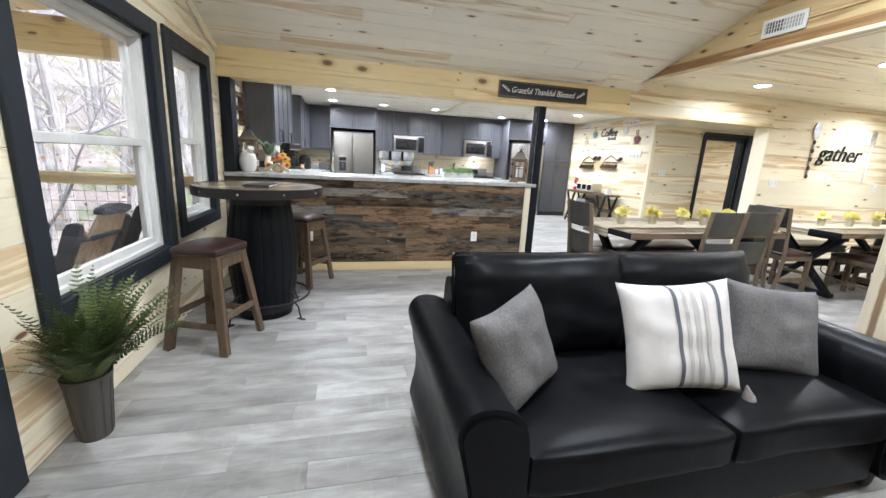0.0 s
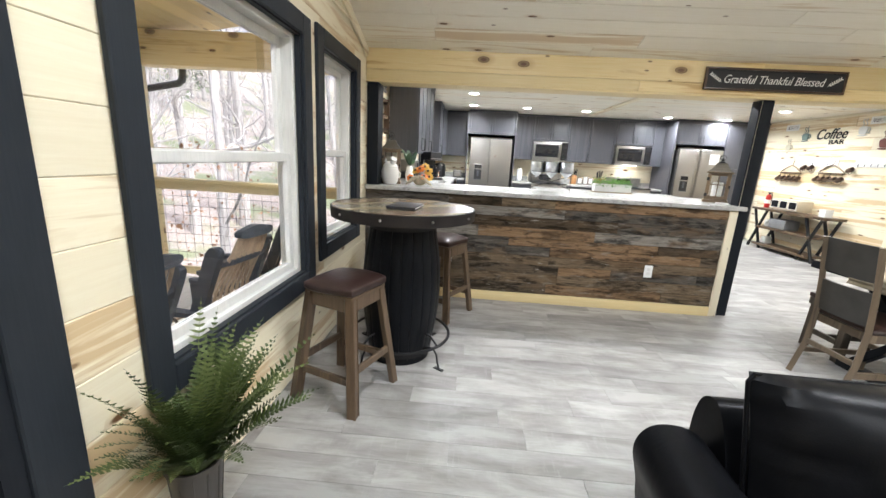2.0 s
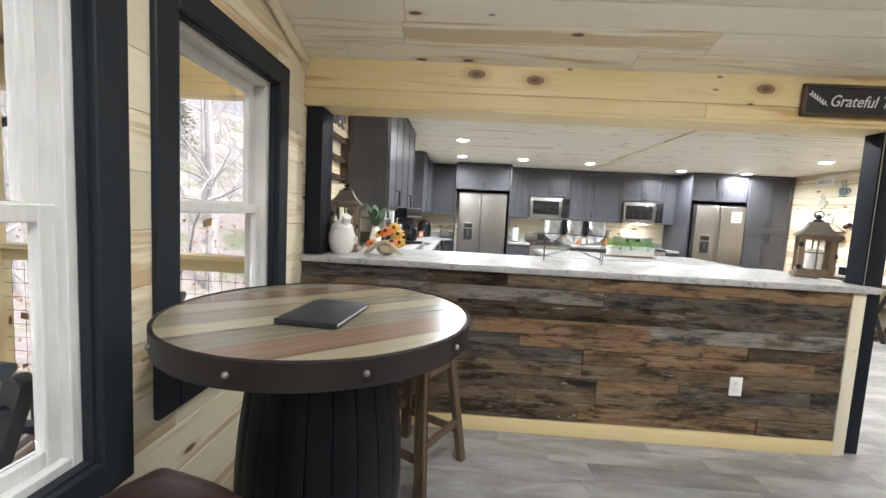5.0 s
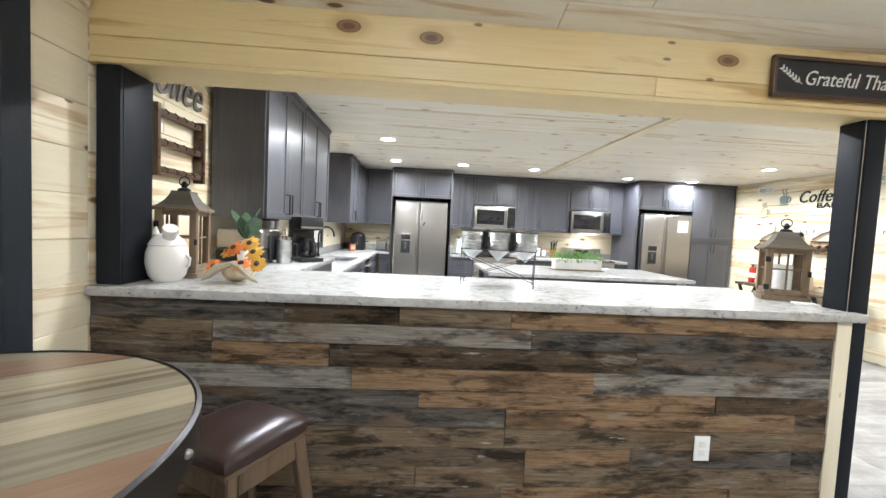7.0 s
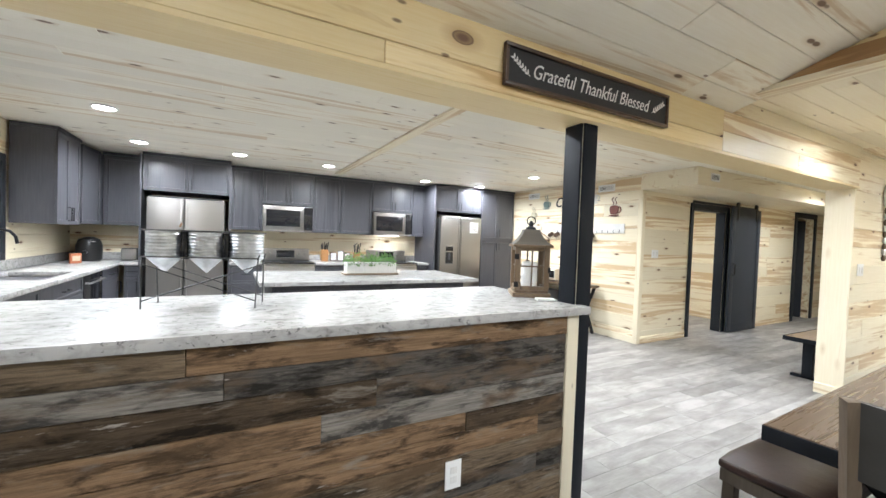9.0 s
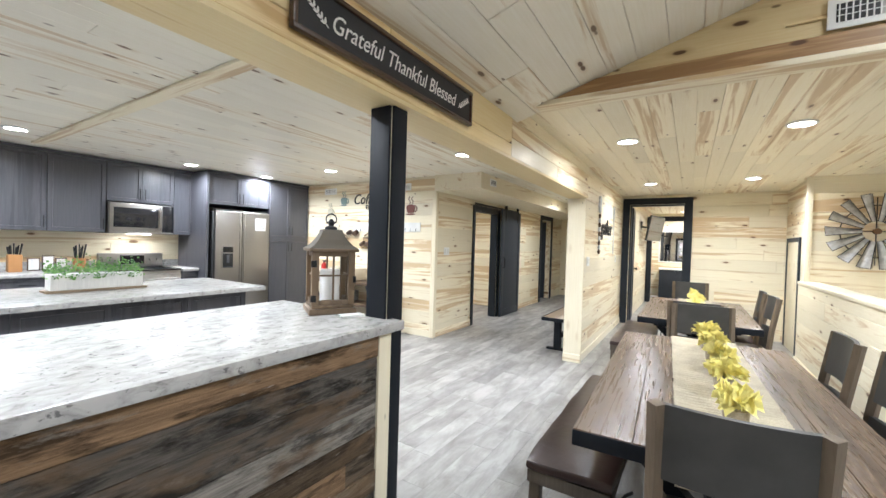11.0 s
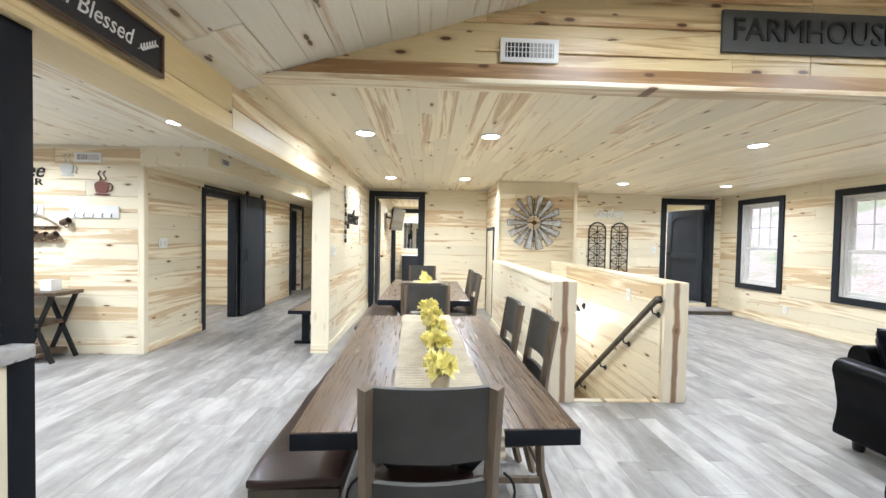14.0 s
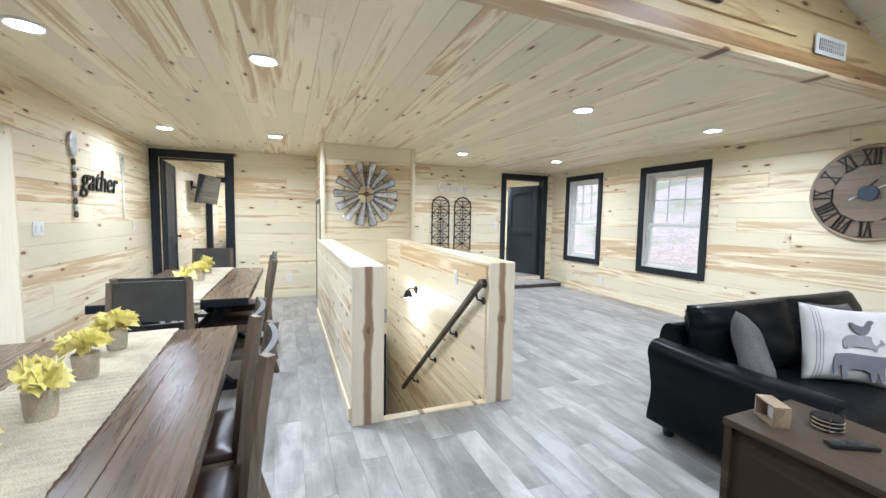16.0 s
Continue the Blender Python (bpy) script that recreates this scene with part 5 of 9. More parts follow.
for k in range(4):
    a = radians(-35 + 90 * k)
    ca, sa = math.cos(a), math.sin(a)
    part("rail_leg", T([(0.215 * ca, 0.215 * sa, 0.10), (0.30 * ca, 0.30 * sa, 0.135), (0.335 * ca, 0.335 * sa, 0.10), (0.345 * ca, 0.345 * sa, 0.05), (0.36 * ca, 0.36 * sa, 0.010)], 0.007, 7), black_metal, bt)
    part("rail_arm", T([(0.21 * ca, 0.21 * sa, 0.22), (0.28 * ca, 0.28 * sa, 0.21), (0.34 * ca, 0.34 * sa, 0.16)], 0.007, 7), black_metal, bt)
    part("foot_pad", B(-0.035, 0.035, -0.012, 0.012, 0, 0.008, 0.002, m=pose(0.36 * ca, 0.36 * sa, 0, 0, 0, math.degrees(a))), black_metal, bt)
part("plinth", L([(0.19, 0.0), (0.205, 0.0), (0.205, 0.03), (0.19, 0.03)], 32), barrel_black, bt)
nb = thing("notebook", "black hardcover notebook lying on the barrel table", "notebook", (-0.30, 3.80, 1.0385), 84)
part("pages", B(-0.125, 0.122, -0.086, 0.086, 0.003, 0.012), white_plastic, nb, "white page edges", smooth=False)
part("cover", B(-0.13, 0.13, -0.09, 0.09, 0.0, 0.003, 0.001), leather("cover_leather", (0.02, 0.02, 0.024), 0.5), nb)
part("cover", B(-0.13, 0.13, -0.09, 0.09, 0.012, 0.015, 0.001), bpy.data.materials["cover_leather"], nb)
part("spine", B(-0.132, -0.126, -0.09, 0.09, 0.0, 0.015, 0.001), bpy.data.materials["cover_leather"], nb)


def stool(at, rz, label):
    s = thing("bar_stool", label, "stool", at, rz, group="stools at the barrel table")
    part("seat_cushion", puffy(bmesh.new(), -0.160, 0.160, -0.160, 0.160, 0.637, 0.684, 0.024, 3, 0.016, 12), brown_leather, s, "brown leather pad")
    part("seat_board", B(-0.152, 0.152, -0.152, 0.152, 0.620, 0.639, 0.004), stool_wood, s)
    top, bot = 0.130, 0.198
    for sx in (-1, 1):
        for sy in (-1, 1):
            part("leg", K((sx * top, sy * top, 0.622), (sx * bot, sy * bot, 0.0), 0.042, 0.042, 0.005, up=(sy * 0.2, sx, 0)), stool_wood, s)
    for sx, sy in ((0, -1), (0, 1), (-1, 0), (1, 0)):
        r = 0.134
        p0, p1 = ((-r, sy * r, 0.584), (r, sy * r, 0.584)) if sx == 0 else ((sx * r, -r, 0.584), (sx * r, r, 0.584))
        part("apron", K(p0, p1, 0.02, 0.07, 0.003), stool_wood, s)
        zr = 0.18 if sx == 0 else 0.235
        q = top + (bot - top) * (0.64 - zr) / 0.64
        p0, p1 = ((-q, sy * q, zr), (q, sy * q, zr)) if sx == 0 else ((sx * q, -q, zr), (sx * q, q, zr))
        part("stretcher", K(p0, p1, 0.022, 0.04, 0.003), stool_wood, s)
    return s


st = stool((-0.55, 3.375, 0), -21, "square brown leather bar stool with splayed walnut legs")
copy_thing(st, pose(-0.10, 4.665, 0, 0, 0, -30))

# ---- dining ----
stool_wood_pale = wood("tan_plank_seat", 0, (0.36, 0.26, 0.15), (0.28, 0.195, 0.105), (0.18, 0.12, 0.06), knots=0.2)


def dining_table(at, lx, ly, label):
    t = thing("dining_table", label, "table", at, 2.2 if at[0] < 5 else 0, group="trestle dining tables")
    rnd = random.Random(int(at[0] * 10))
    y, n = -ly / 2 + 0.0, 5
    for k in range(n):
        y0, y1 = -ly / 2 + ly * k / n, -ly / 2 + ly * (k + 1) / n
        part("top_plank", B(-lx / 2 + 0.003, lx / 2 - 0.003, y0 + 0.0008, y1 - 0.0008, 0.715, 0.77, 0.002, 1), table_wood, t)
    for x in (-lx / 2, lx / 2):
        part("end_cap", B(min(x, x + (0.004 if x < 0 else -0.004)) - 0.002, max(x, x + (0.004 if x < 0 else -0.004)) + 0.002, -ly / 2, ly / 2, 0.714, 0.767, 0.001), black_post, t, "blackened end grain")
    for s in (-1, 1):
        xx = s * (lx / 2 - 0.30)
        part("trestle_beam", B(xx - 0.04, xx + 0.04, -ly / 2 + 0.12, ly / 2 - 0.12, 0.655, 0.714, 0.004), black_post, t)
        part("trestle_foot", B(xx - 0.04, xx + 0.04, -ly / 2 + 0.12, ly / 2 - 0.12, 0.0, 0.05, 0.004), black_post, t)
        for q in (-1, 1):
            part("trestle_leg", K((xx, -q * 0.30, 0.03), (xx, q * 0.30, 0.66), 0.06, 0.055, 0.004, up=(0, 1, 1)), black_post, t)
            part("scroll", T([(xx + 0.02 * math.cos(a), q * (0.24 + 0.016 * a * math.cos(a)), 0.33 + 0.016 * a * math.sin(a)) for a in [0.5 + 0.3 * i for i in range(24)]], 0.006, 6), black_metal, t, "curled black iron scroll")
        part("corbel", K((xx, 0, 0.34), (xx - s * 0.42, 0, 0.66), 0.045, 0.04, 0.004), black_post, t)
    part("stretcher", B(-lx / 2 + 0.30, lx / 2 - 0.30, -0.03, 0.03, 0.30, 0.37, 0.004), black_post, t)
    return t


table_wood = wood("table_plank_wood", 0, (0.135, 0.090, 0.055), (0.092, 0.059, 0.036), (0.052, 0.031, 0.019), knots=0.12, heart_at=0.62, rough=(0.22, 0.34), vary=0.10, knot_color=(0.02, 0.01, 0.006))
dining_table((3.62, 3.907, 0), 1.88, 0.94, "dark brown plank trestle dining table with a jute runner")
dining_table((6.25, 3.95, 0), 1.80, 0.93, "second dark brown plank trestle dining table with a jute runner")


chair_wood = wood("taupe_chair_wood", 2, (0.165, 0.122, 0.080), (0.118, 0.086, 0.055), (0.07, 0.05, 0.032), knots=0.05, heart_at=0.6, rough=(0.4, 0.55), vary=0.12)


def dining_chair(at, rz):
    """Local: the sitter faces +y; backrest at -y."""
    c = thing("dining_chair", "gray-brown wooden dining chair with a brown leather seat", "chair", at, rz, group="chairs round the dining tables")
    part("seat", puffy(bmesh.new(), -0.195, 0.195, -0.19, 0.23, 0.445, 0.485, 0.018, 9, 0.018, 10), brown_leather, c, "brown leather seat pad")
    part("seat_frame", B(-0.19, 0.19, -0.19, 0.22, 0.395, 0.447, 0.004), chair_wood, c)
    for s in (-1, 1):
        part("back_post", T([(s * 0.178, -0.275, 0.0), (s * 0.178, -0.215, 0.22), (s * 0.178, -0.20, 0.45), (s * 0.178, -0.225, 0.70), (s * 0.178, -0.27, 0.985)], 0.023, 4), chair_wood, c)
        part("leg", K((s * 0.172, 0.20, 0.40), (s * 0.172, 0.20, 0.0), 0.042, 0.042, 0.004, up=(0, 1, 0)), chair_wood, c)
        part("stretcher", K((s * 0.176, -0.225, 0.17), (s * 0.172, 0.19, 0.17), 0.02, 0.035, 0.003), chair_wood, c)
    part("stretcher", K((-0.17, 0.20, 0.24), (0.17, 0.20, 0.24), 0.02, 0.035, 0.003), chair_wood, c)
    part("stretcher", K((-0.175, -0.212, 0.24), (0.175, -0.212, 0.24), 0.02, 0.035, 0.003), chair_wood, c)
    for nm, z0, z1, in (("backrest", 0.765, 0.985), ("backrest_lower", 0.49, 0.70)):
        bm = bmesh.new()
        rings = []
        for i in range(9):
            u = -0.162 + 0.324 * i / 8
            bow = -0.022 * (1 - (u / 0.162) ** 2)
            y0 = -0.20 - 0.28 * max(0, z0 - 0.5) ** 1.1 * 0.5
            y1 = -0.20 - 0.28 * max(0, z1 - 0.5) ** 1.1 * 0.5
            rings.append([bm.verts.new(p) for p in ((u, y0 + bow - 0.009, z0), (u, y0 + bow + 0.009, z0), (u, y1 + bow + 0.009, z1), (u, y1 + bow - 0.009, z1))])
        skin(bm, rings)
        part(nm, bm, chair_panel, c, "dark gray leather-look panel")
    return c


chair_panel = leather("gray_chair_panel", (0.047, 0.045, 0.041), 0.5)
ch = dining_chair((2.76, 3.91, 0), -88)
for x, y, rz in ((3.56, 3.54, 0), (4.02, 3.60, 0), (4.56, 3.92, 90), (5.26, 3.96, -90), (7.0, 4.0, 90), (6.02, 3.60, 3), (6.52, 3.62, -2)):
    copy_thing(ch, pose(x, y, 0, 0, 0, rz))


def bench(at, rz, lx, label, seat_mat, pad=True):
    b = thing("bench", label, "bench", at, rz, group="dining benches")
    if pad:
        part("seat_pad", puffy(bmesh.new(), -lx / 2, lx / 2, -0.185, 0.185, 0.41, 0.46, 0.014, 4, 0.02, 12), seat_mat, b, "brown leather pad")
    part("seat_frame", B(-lx / 2 + 0.01, lx / 2 - 0.01, -0.175, 0.175, 0.355, 0.412 if pad else 0.44, 0.005), gray_wood if pad else seat_mat, b)
    for sx in (-1, 1):
        for sy in (-1, 1):
            part("leg", K((sx * (lx / 2 - 0.05), sy * 0.145, 0.36), (sx * (lx / 2 - 0.04), sy * 0.15, 0.0), 0.05, 0.05, 0.004, up=(0, 1, 0)), gray_wood if pad else black_post, b)
        part("stretcher", K((sx * (lx / 2 - 0.045), -0.14, 0.14), (sx * (lx / 2 - 0.045), 0.14, 0.14), 0.025, 0.04, 0.003), gray_wood if pad else black_post, b)
    part("stretcher", K((-lx / 2 + 0.05, 0, 0.14), (lx / 2 - 0.05, 0, 0.14), 0.025, 0.04, 0.003), gray_wood if pad else black_post, b)
    return b


bench((3.63, 4.42, 0), 0, 1.40, "long dining bench with a brown leather pad", brown_leather)
bench((6.25, 4.50, 0), 0, 1.40, "long dining bench with a brown leather pad", brown_leather)
hb1 = thing("bench", "hall bench with a tan plank seat on black trestle ends", "bench", (7.03, 5.49, 0), group="hall benches")
part("seat", B(-0.62, 0.62, -0.165, 0.165, 0.415, 0.45, 0.004), stool_wood_pale, hb1)
part("edge_band", B(-0.63, -0.6205, -0.17, 0.17, 0.405, 0.452, 0.003), black_post, hb1)
part("edge_band", B(0.6205, 0.63, -0.17, 0.17, 0.405, 0.452, 0.003), black_post, hb1)
for y in (-0.1725, 0.1725):
    part("edge_band", B(-0.63, 0.63, y - 0.005, y + 0.005, 0.405, 0.452, 0.003), black_post, hb1)
for x in (-0.47, 0.47):
    part("trestle", B(x - 0.03, x + 0.03, -0.045, 0.045, 0.0, 0.41, 0.005), black_post, hb1)
    part("foot", B(x - 0.03, x + 0.03, -0.14, 0.14, 0.0, 0.03, 0.004), black_post, hb1)
part("stretcher", B(-0.44, 0.44, -0.02, 0.02, 0.14, 0.20, 0.004), black_post, hb1)


def runner(at, lx, w, label):
    """A loosely woven cloth whose ends hang over the table's edges."""
    bm = bmesh.new()
    n, hang = 440, 0.09
    prev = None
    for i in range(n + 1):
        u = -lx / 2 - hang + (lx + 2 * hang) * i / n
        over = max(0.0, abs(u) - lx / 2)
        end = math.copysign(lx / 2 + 0.010 * min(1.0, over / 0.012) + 0.04 * max(0.0, over - 0.012), u)
        row = []
        for j in range(13):
            v = -w / 2 + w * j / 12
            z = 0.0026 * math.sin(u * 190 + 1.2 * math.sin(v * 14) + 2.0 * noise.noise(Vector((u * 4, v * 3, 1)))) + 0.003 * noise.noise(Vector((u * 5, v * 8, at[0])))
            jag = 0.006 * noise.noise(Vector((u * 30, v, 3))) if j in (0, 12) else 0
            row.append(bm.verts.new((end + z, v + jag, 0.0065 - over) if over else (u, v + jag, z + 0.0065)))
        if prev:
            for j in range(12):
                bm.faces.new((prev[j], row[j], row[j + 1], prev[j + 1]))
        prev = row
    r = tagged(part("table_runner", bm, burlap), label, "table runner", "jute table runners")
    r.matrix_world = pose(*at, 0, 0, 2.4 if at[0] < 5 else 0)
    return r


runner((3.619, 3.885, 0.77), 1.905, 0.37, "woven natural jute runner lying along the dining table")
runner((6.25, 3.95, 0.77), 1.825, 0.34, "woven natural jute runner lying along the dining table")
yellow = fabric("yellow_petals", (0.86, 0.76, 0.27), 60, 0.7, 0.2)


def flower_cup(at, seed):
    rnd = random.Random(seed)
    f = thing("flower_cup", "yellow crinkled flowers in a burlap-wrapped cup", "flowers", at, rnd.uniform(0, 360), group="flower cups on the tables")
    part("cup", L([(0.0, 0.0), (0.034, 0.0), (0.036, 0.01), (0.041, 0.085), (0.038, 0.087), (0.0, 0.080)], 20), burlap, f, "jute-wrapped cup")
    for k in range(3):
        bm = bmesh.new()
        c = Vector((0.026 * math.cos(k * 2.1), 0.026 * math.sin(k * 2.1), 0.105 + 0.014 * (k % 2)))
        for p in range(12):
            a, el = rnd.uniform(0, 6.28), rnd.uniform(-0.25, 1.2)
            d = Vector((math.cos(a) * math.cos(el), math.sin(a) * math.cos(el), math.sin(el)))
            s = d.orthogonal().normalized()
            t = d.cross(s)
            g = []
            for i in range(4):
                row = []
                for j in range(5):
                    u, v = i / 3, j / 2 - 1
                    wv = 0.033 * (0.4 + 0.9 * u)
                    q = c + d * (0.006 + 0.046 * u) + s * v * wv + t * (0.008 * math.sin(j * 2.4 + p) * u + 0.010 * v * v)
                    row.append(bm.verts.new(q))
                g.append(row)
            for i in range(3):
                for j in range(4):
                    bm.faces.new((g[i][j], g[i + 1][j], g[i + 1][j + 1], g[i][j + 1]))
        part("bloom", bm, yellow, f)
    f.scale = (0.98, 0.98, 1.0)
    return f


for i, (x, y) in enumerate(((2.95, 3.862), (3.32, 3.872), (3.66, 3.868), (3.97, 3.885), (4.30, 3.905))):
    flower_cup((x, y, 0.778), i)
for i, (x, y) in enumerate(((5.75, 3.95), (6.2, 3.94), (6.7, 3.96))):
    flower_cup((x, y, 0.778), 20 + i)


# ---- stairwell ----
STN, STS, STX, COLX = 2.66, 1.838, 4.75, 7.905
for nm, y0, y1 in (("half_wall_north", STN - 0.02, STN + 0.18), ("half_wall_south", STS - 0.18, STS + 0.02)):
    hw = part(nm, B(STX + 0.02, COLX, y0 + 0.016, y1 - 0.016, -2.4, 1.012), pine_x, smooth=False)
    tagged(hw, "pale pine half wall beside the stairs", "wall", kind="structure")
    inner = y0 + 0.016 if "north" in nm else y1 - 0.016
    outer = y1 - 0.016 if "north" in nm else y0 + 0.016
    sgn = 1 if "north" in nm else -1
    wall_boards(hw, "y", outer, sgn, STX + 0.05, COLX, 0.0, 1.012, (), pine_x, seed=51)
    wall_boards(hw, "y", inner, -sgn, STX + 0.05, COLX, -2.4, 1.012, (), pine_x, seed=52)
    part("cap_board", B(STX - 0.002, COLX, y0 - 0.008, y1 + 0.008, 1.013, 1.048, 0.005), pine_x, hw, "flat pine cap")
    part("base_board", B(STX + 0.06, COLX, (y1 if sgn > 0 else y0 - 0.016), (y1 + 0.016 if sgn > 0 else y0), 0.0, 0.09, 0.003), pine_x, hw)
    part("newel_board", B(STX - 0.018, STX + 0.02, y0 - 0.004, y1 + 0.004, 0.0, 1.046, 0.004), heart_board("newel_board_" + nm[10:], (y0 + y1) / 2), hw, "end board with a dark heartwood streak")
ns2 = part("nosing", B(STX - 0.01, STX + 0.055, STS + 0.02, STN - 0.02, -0.02, 0.006, 0.003), pine_y)
tagged(ns2, "pine nosing at the top of the stairs", "trim", kind="structure")
stairs = thing("stairs", "narrow wooden stairs going down between half walls", "stairs", kind="structure")
for k in range(11):
    x0, z = STX + 0.05 + 0.235 * k, -0.187 * (k + 1)
    part("tread", B(x0 - 0.02, x0 + 0.24, STS + 0.022, STN - 0.022, z - 0.035, z, 0.004), stool_wood, stairs)
    part("riser", B(x0 - 0.004, x0 + 0.012, STS + 0.022, STN - 0.022, z, z + 0.15 + (0.0 if k else -0.02)), white_paint, stairs, smooth=False)
ew = part("wall_stair_end", B(COLX, COLX + 0.1, STS - 0.2, STN + 0.2, -2.4, 0.0), pine_y, smooth=False)
tagged(ew, "pine wall at the foot of the stairs", "wall", kind="structure")
fd = tagged(new("door_7"), "slate-black framed door at the foot of the stairs", "door", kind="structure")
casing("", "x", COLX, -1, STS + 0.03, STN - 0.03, -2.3, -0.37, 0.10, slate, fd, sill=False)
part("slab", B(COLX - 0.014, COLX - 0.002, STS + 0.13, STN - 0.13, -2.29, -0.47, 0.002), charcoal, fd)
lf = part("floor_lower", B(STX, COLX + 0.1, STS, STN, -2.5, -2.3), floor_rest, smooth=False)
tagged(lf, "lower landing floor", "floor", kind="structure")
hr = thing("handrail", "gray-brown wooden handrail on black brackets", "handrail", (0, 0, 0))
slope = Vector((2.2, 0, -1.77)).normalized()
p0 = Vector((4.735, STS + 0.085, 0.915))
part("rail", K(p0, p0 + slope * 2.6, 0.042, 0.055, 0.012), gray_wood, hr)
part("rail_end", K(p0 + slope * 0.01 + Vector((0, -0.02, 0.0)), p0 + slope * 0.05 + Vector((0, -0.02, 0)), 0.05, 0.06, 0.006), black_metal, hr, "black end cap")
for d in (0.12, 0.75, 1.4, 2.1):
    q = p0 + slope * d
    part("bracket", T([tuple(q + Vector((0, 0, -0.03))), tuple(q + Vector((0, -0.01, -0.075))), (q.x, STS + 0.03, q.z - 0.09)], 0.008, 8), black_metal, hr)
    part("bracket_plate", C((q.x, STS + 0.019, q.z - 0.09), (q.x, STS + 0.026, q.z - 0.09), 0.028), black_metal, hr)
sc = thing("wall_sconce", "small black wall lamp, lit, on the stair wall", "wall lamp", (6.47, STS + 0.02, 0.52))
part("plate", C((0, 0, 0.02), (0, 0.018, 0.02), 0.045), black_metal, sc)
part("arm", T([(0, 0.015, 0.02), (0, 0.06, 0.05), (0, 0.10, 0.035)], 0.008, 8), black_metal, sc)
part("shade", L([(0.015, 0.03), (0.03, 0.02), (0.055, -0.045), (0.053, -0.045), (0.027, 0.015), (0.013, 0.025)], 20, (0, 0.10, 0)), black_metal, sc)
bm = bmesh.new()
bmesh.ops.create_uvsphere(bm, u_segments=14, v_segments=10, radius=0.027, matrix=pose(0, 0.10, -0.035))
part("bulb", bm, lamp_glow, sc)
l = bpy.data.lights.new("sconce_light", "POINT")
l.energy, l.color, l.shadow_soft_size = 2.2, LAMP_COLOR, 0.03
o = new("sconce_light", l)
o.location = (6.47, STS + 0.12, 0.42)
# chimney-like box at the end of the stairs
cb = part("wall_stair_box", B(COLX + 0.016, EX + 0.02, 1.50, 2.74, 0, 2.45), pine_y, smooth=False)
tagged(cb, "pale pine box wall at the end of the stairs", "wall", kind="structure")
wall_boards(cb, "x", COLX + 0.016, -1, 1.484, 2.756, 0.0, FLAT, (), pine_y, seed=55, row=0.24)
wall_boards(cb, "y", 2.74, 1, COLX, EX, 0.0, FLAT, (), pine_x, seed=56)
wall_boards(cb, "y", 1.50, -1, COLX, EX, 0.0, FLAT, (), pine_x, seed=57)
for y in (1.478, 2.762):
    part("corner_trim", B(COLX - 0.012, COLX + 0.05, y - 0.03, y + 0.03, 0.0, FLAT, 0.004), pine_z, cb)
cd = tagged(new("door_6"), "low closet door with a dark frame beside the stairs", "door", kind="structure")
casing("", "y", 2.757, 1, 8.28, 9.10, 0.0, 1.62, 0.06, slate, cd, sill=False)
part("slab", B(8.34, 9.04, 2.757, 2.772, 0.01, 1.56, 0.003), pine_z, cd)


# ---- decorations on the walls ----
def wall_pose(wall, a, z, off=0.0):
    return {"north": pose(a, 5.11 - off, z), "east": pose(EX - off, a, z, 0, 0, -90), "coffee": pose(CX - off, a, z, 0, 0, -90), "south": pose(a, SY + off, z, 0, 0, 180), "west": pose(WX + off, a, z, 0, 0, 90),
            "bar": pose(a, BARY - off, z), "gable": pose(GX - off, a, z, 0, 0, -90), "column": pose(COLX - off, a, z, 0, 0, -90), "hall": pose(a, HY - off, z)}[wall]


def hung(name, label, category, wall, a, z, off=0.0, group=""):
    t = new(name)
    t.matrix_world = wall_pose(wall, a, z, off)
    return tagged(t, label, category, group)


# long sign over the bar
sg1 = hung("wooden_sign", "long black sign reading Grateful Thankful Blessed in white script", "sign", "bar", 2.582, 2.13, 0.005)
sg1.scale = (0.968, 1, 0.97)
part("board", B(-0.575, 0.575, -0.014, 0.0, -0.085, 0.085), painted("chalk_black", (0.018, 0.018, 0.02), 0.6, 0), sg1, smooth=False)
for a in ((-0.585, 0.585, 0.075, 0.092), (-0.585, 0.585, -0.092, -0.075), (-0.585, -0.568, -0.075, 0.075), (0.568, 0.585, -0.075, 0.075)):
    part("frame", B(a[0], a[1], -0.024, 0.0, a[2], a[3], 0.003), dark_brown_wood, sg1, "dark brown frame")
tx = part("lettering", text_mesh("Grateful Thankful Blessed", 0.095, 0.002, 0.32, 0.84), white_paint, sg1, "white script letters", smooth=False)
tx.matrix_basis = pose(0.0, -0.0155, -0.004)
for s in (-1, 1):
    bm = T([(s * 0.44, -0.016, -0.03), (s * 0.49, -0.016, 0.0), (s * 0.545, -0.016, 0.035)], 0.0016, 5)
    for k in range(6):
        x, z = s * (0.455 + 0.016 * k), -0.022 + 0.0105 * k
        for q in (-1, 1):
            prism(bm, smooth_profile([(0, 0), (0.006, 0.005), (0.0, 0.026), (-0.006, 0.005)], 2), -0.0172, -0.0155, pose(x, 0, z, 0, s * 45 + q * 42 - (0 if s > 0 else 0), 0))
    part("leaf_sprig", bm, white_paint, sg1)
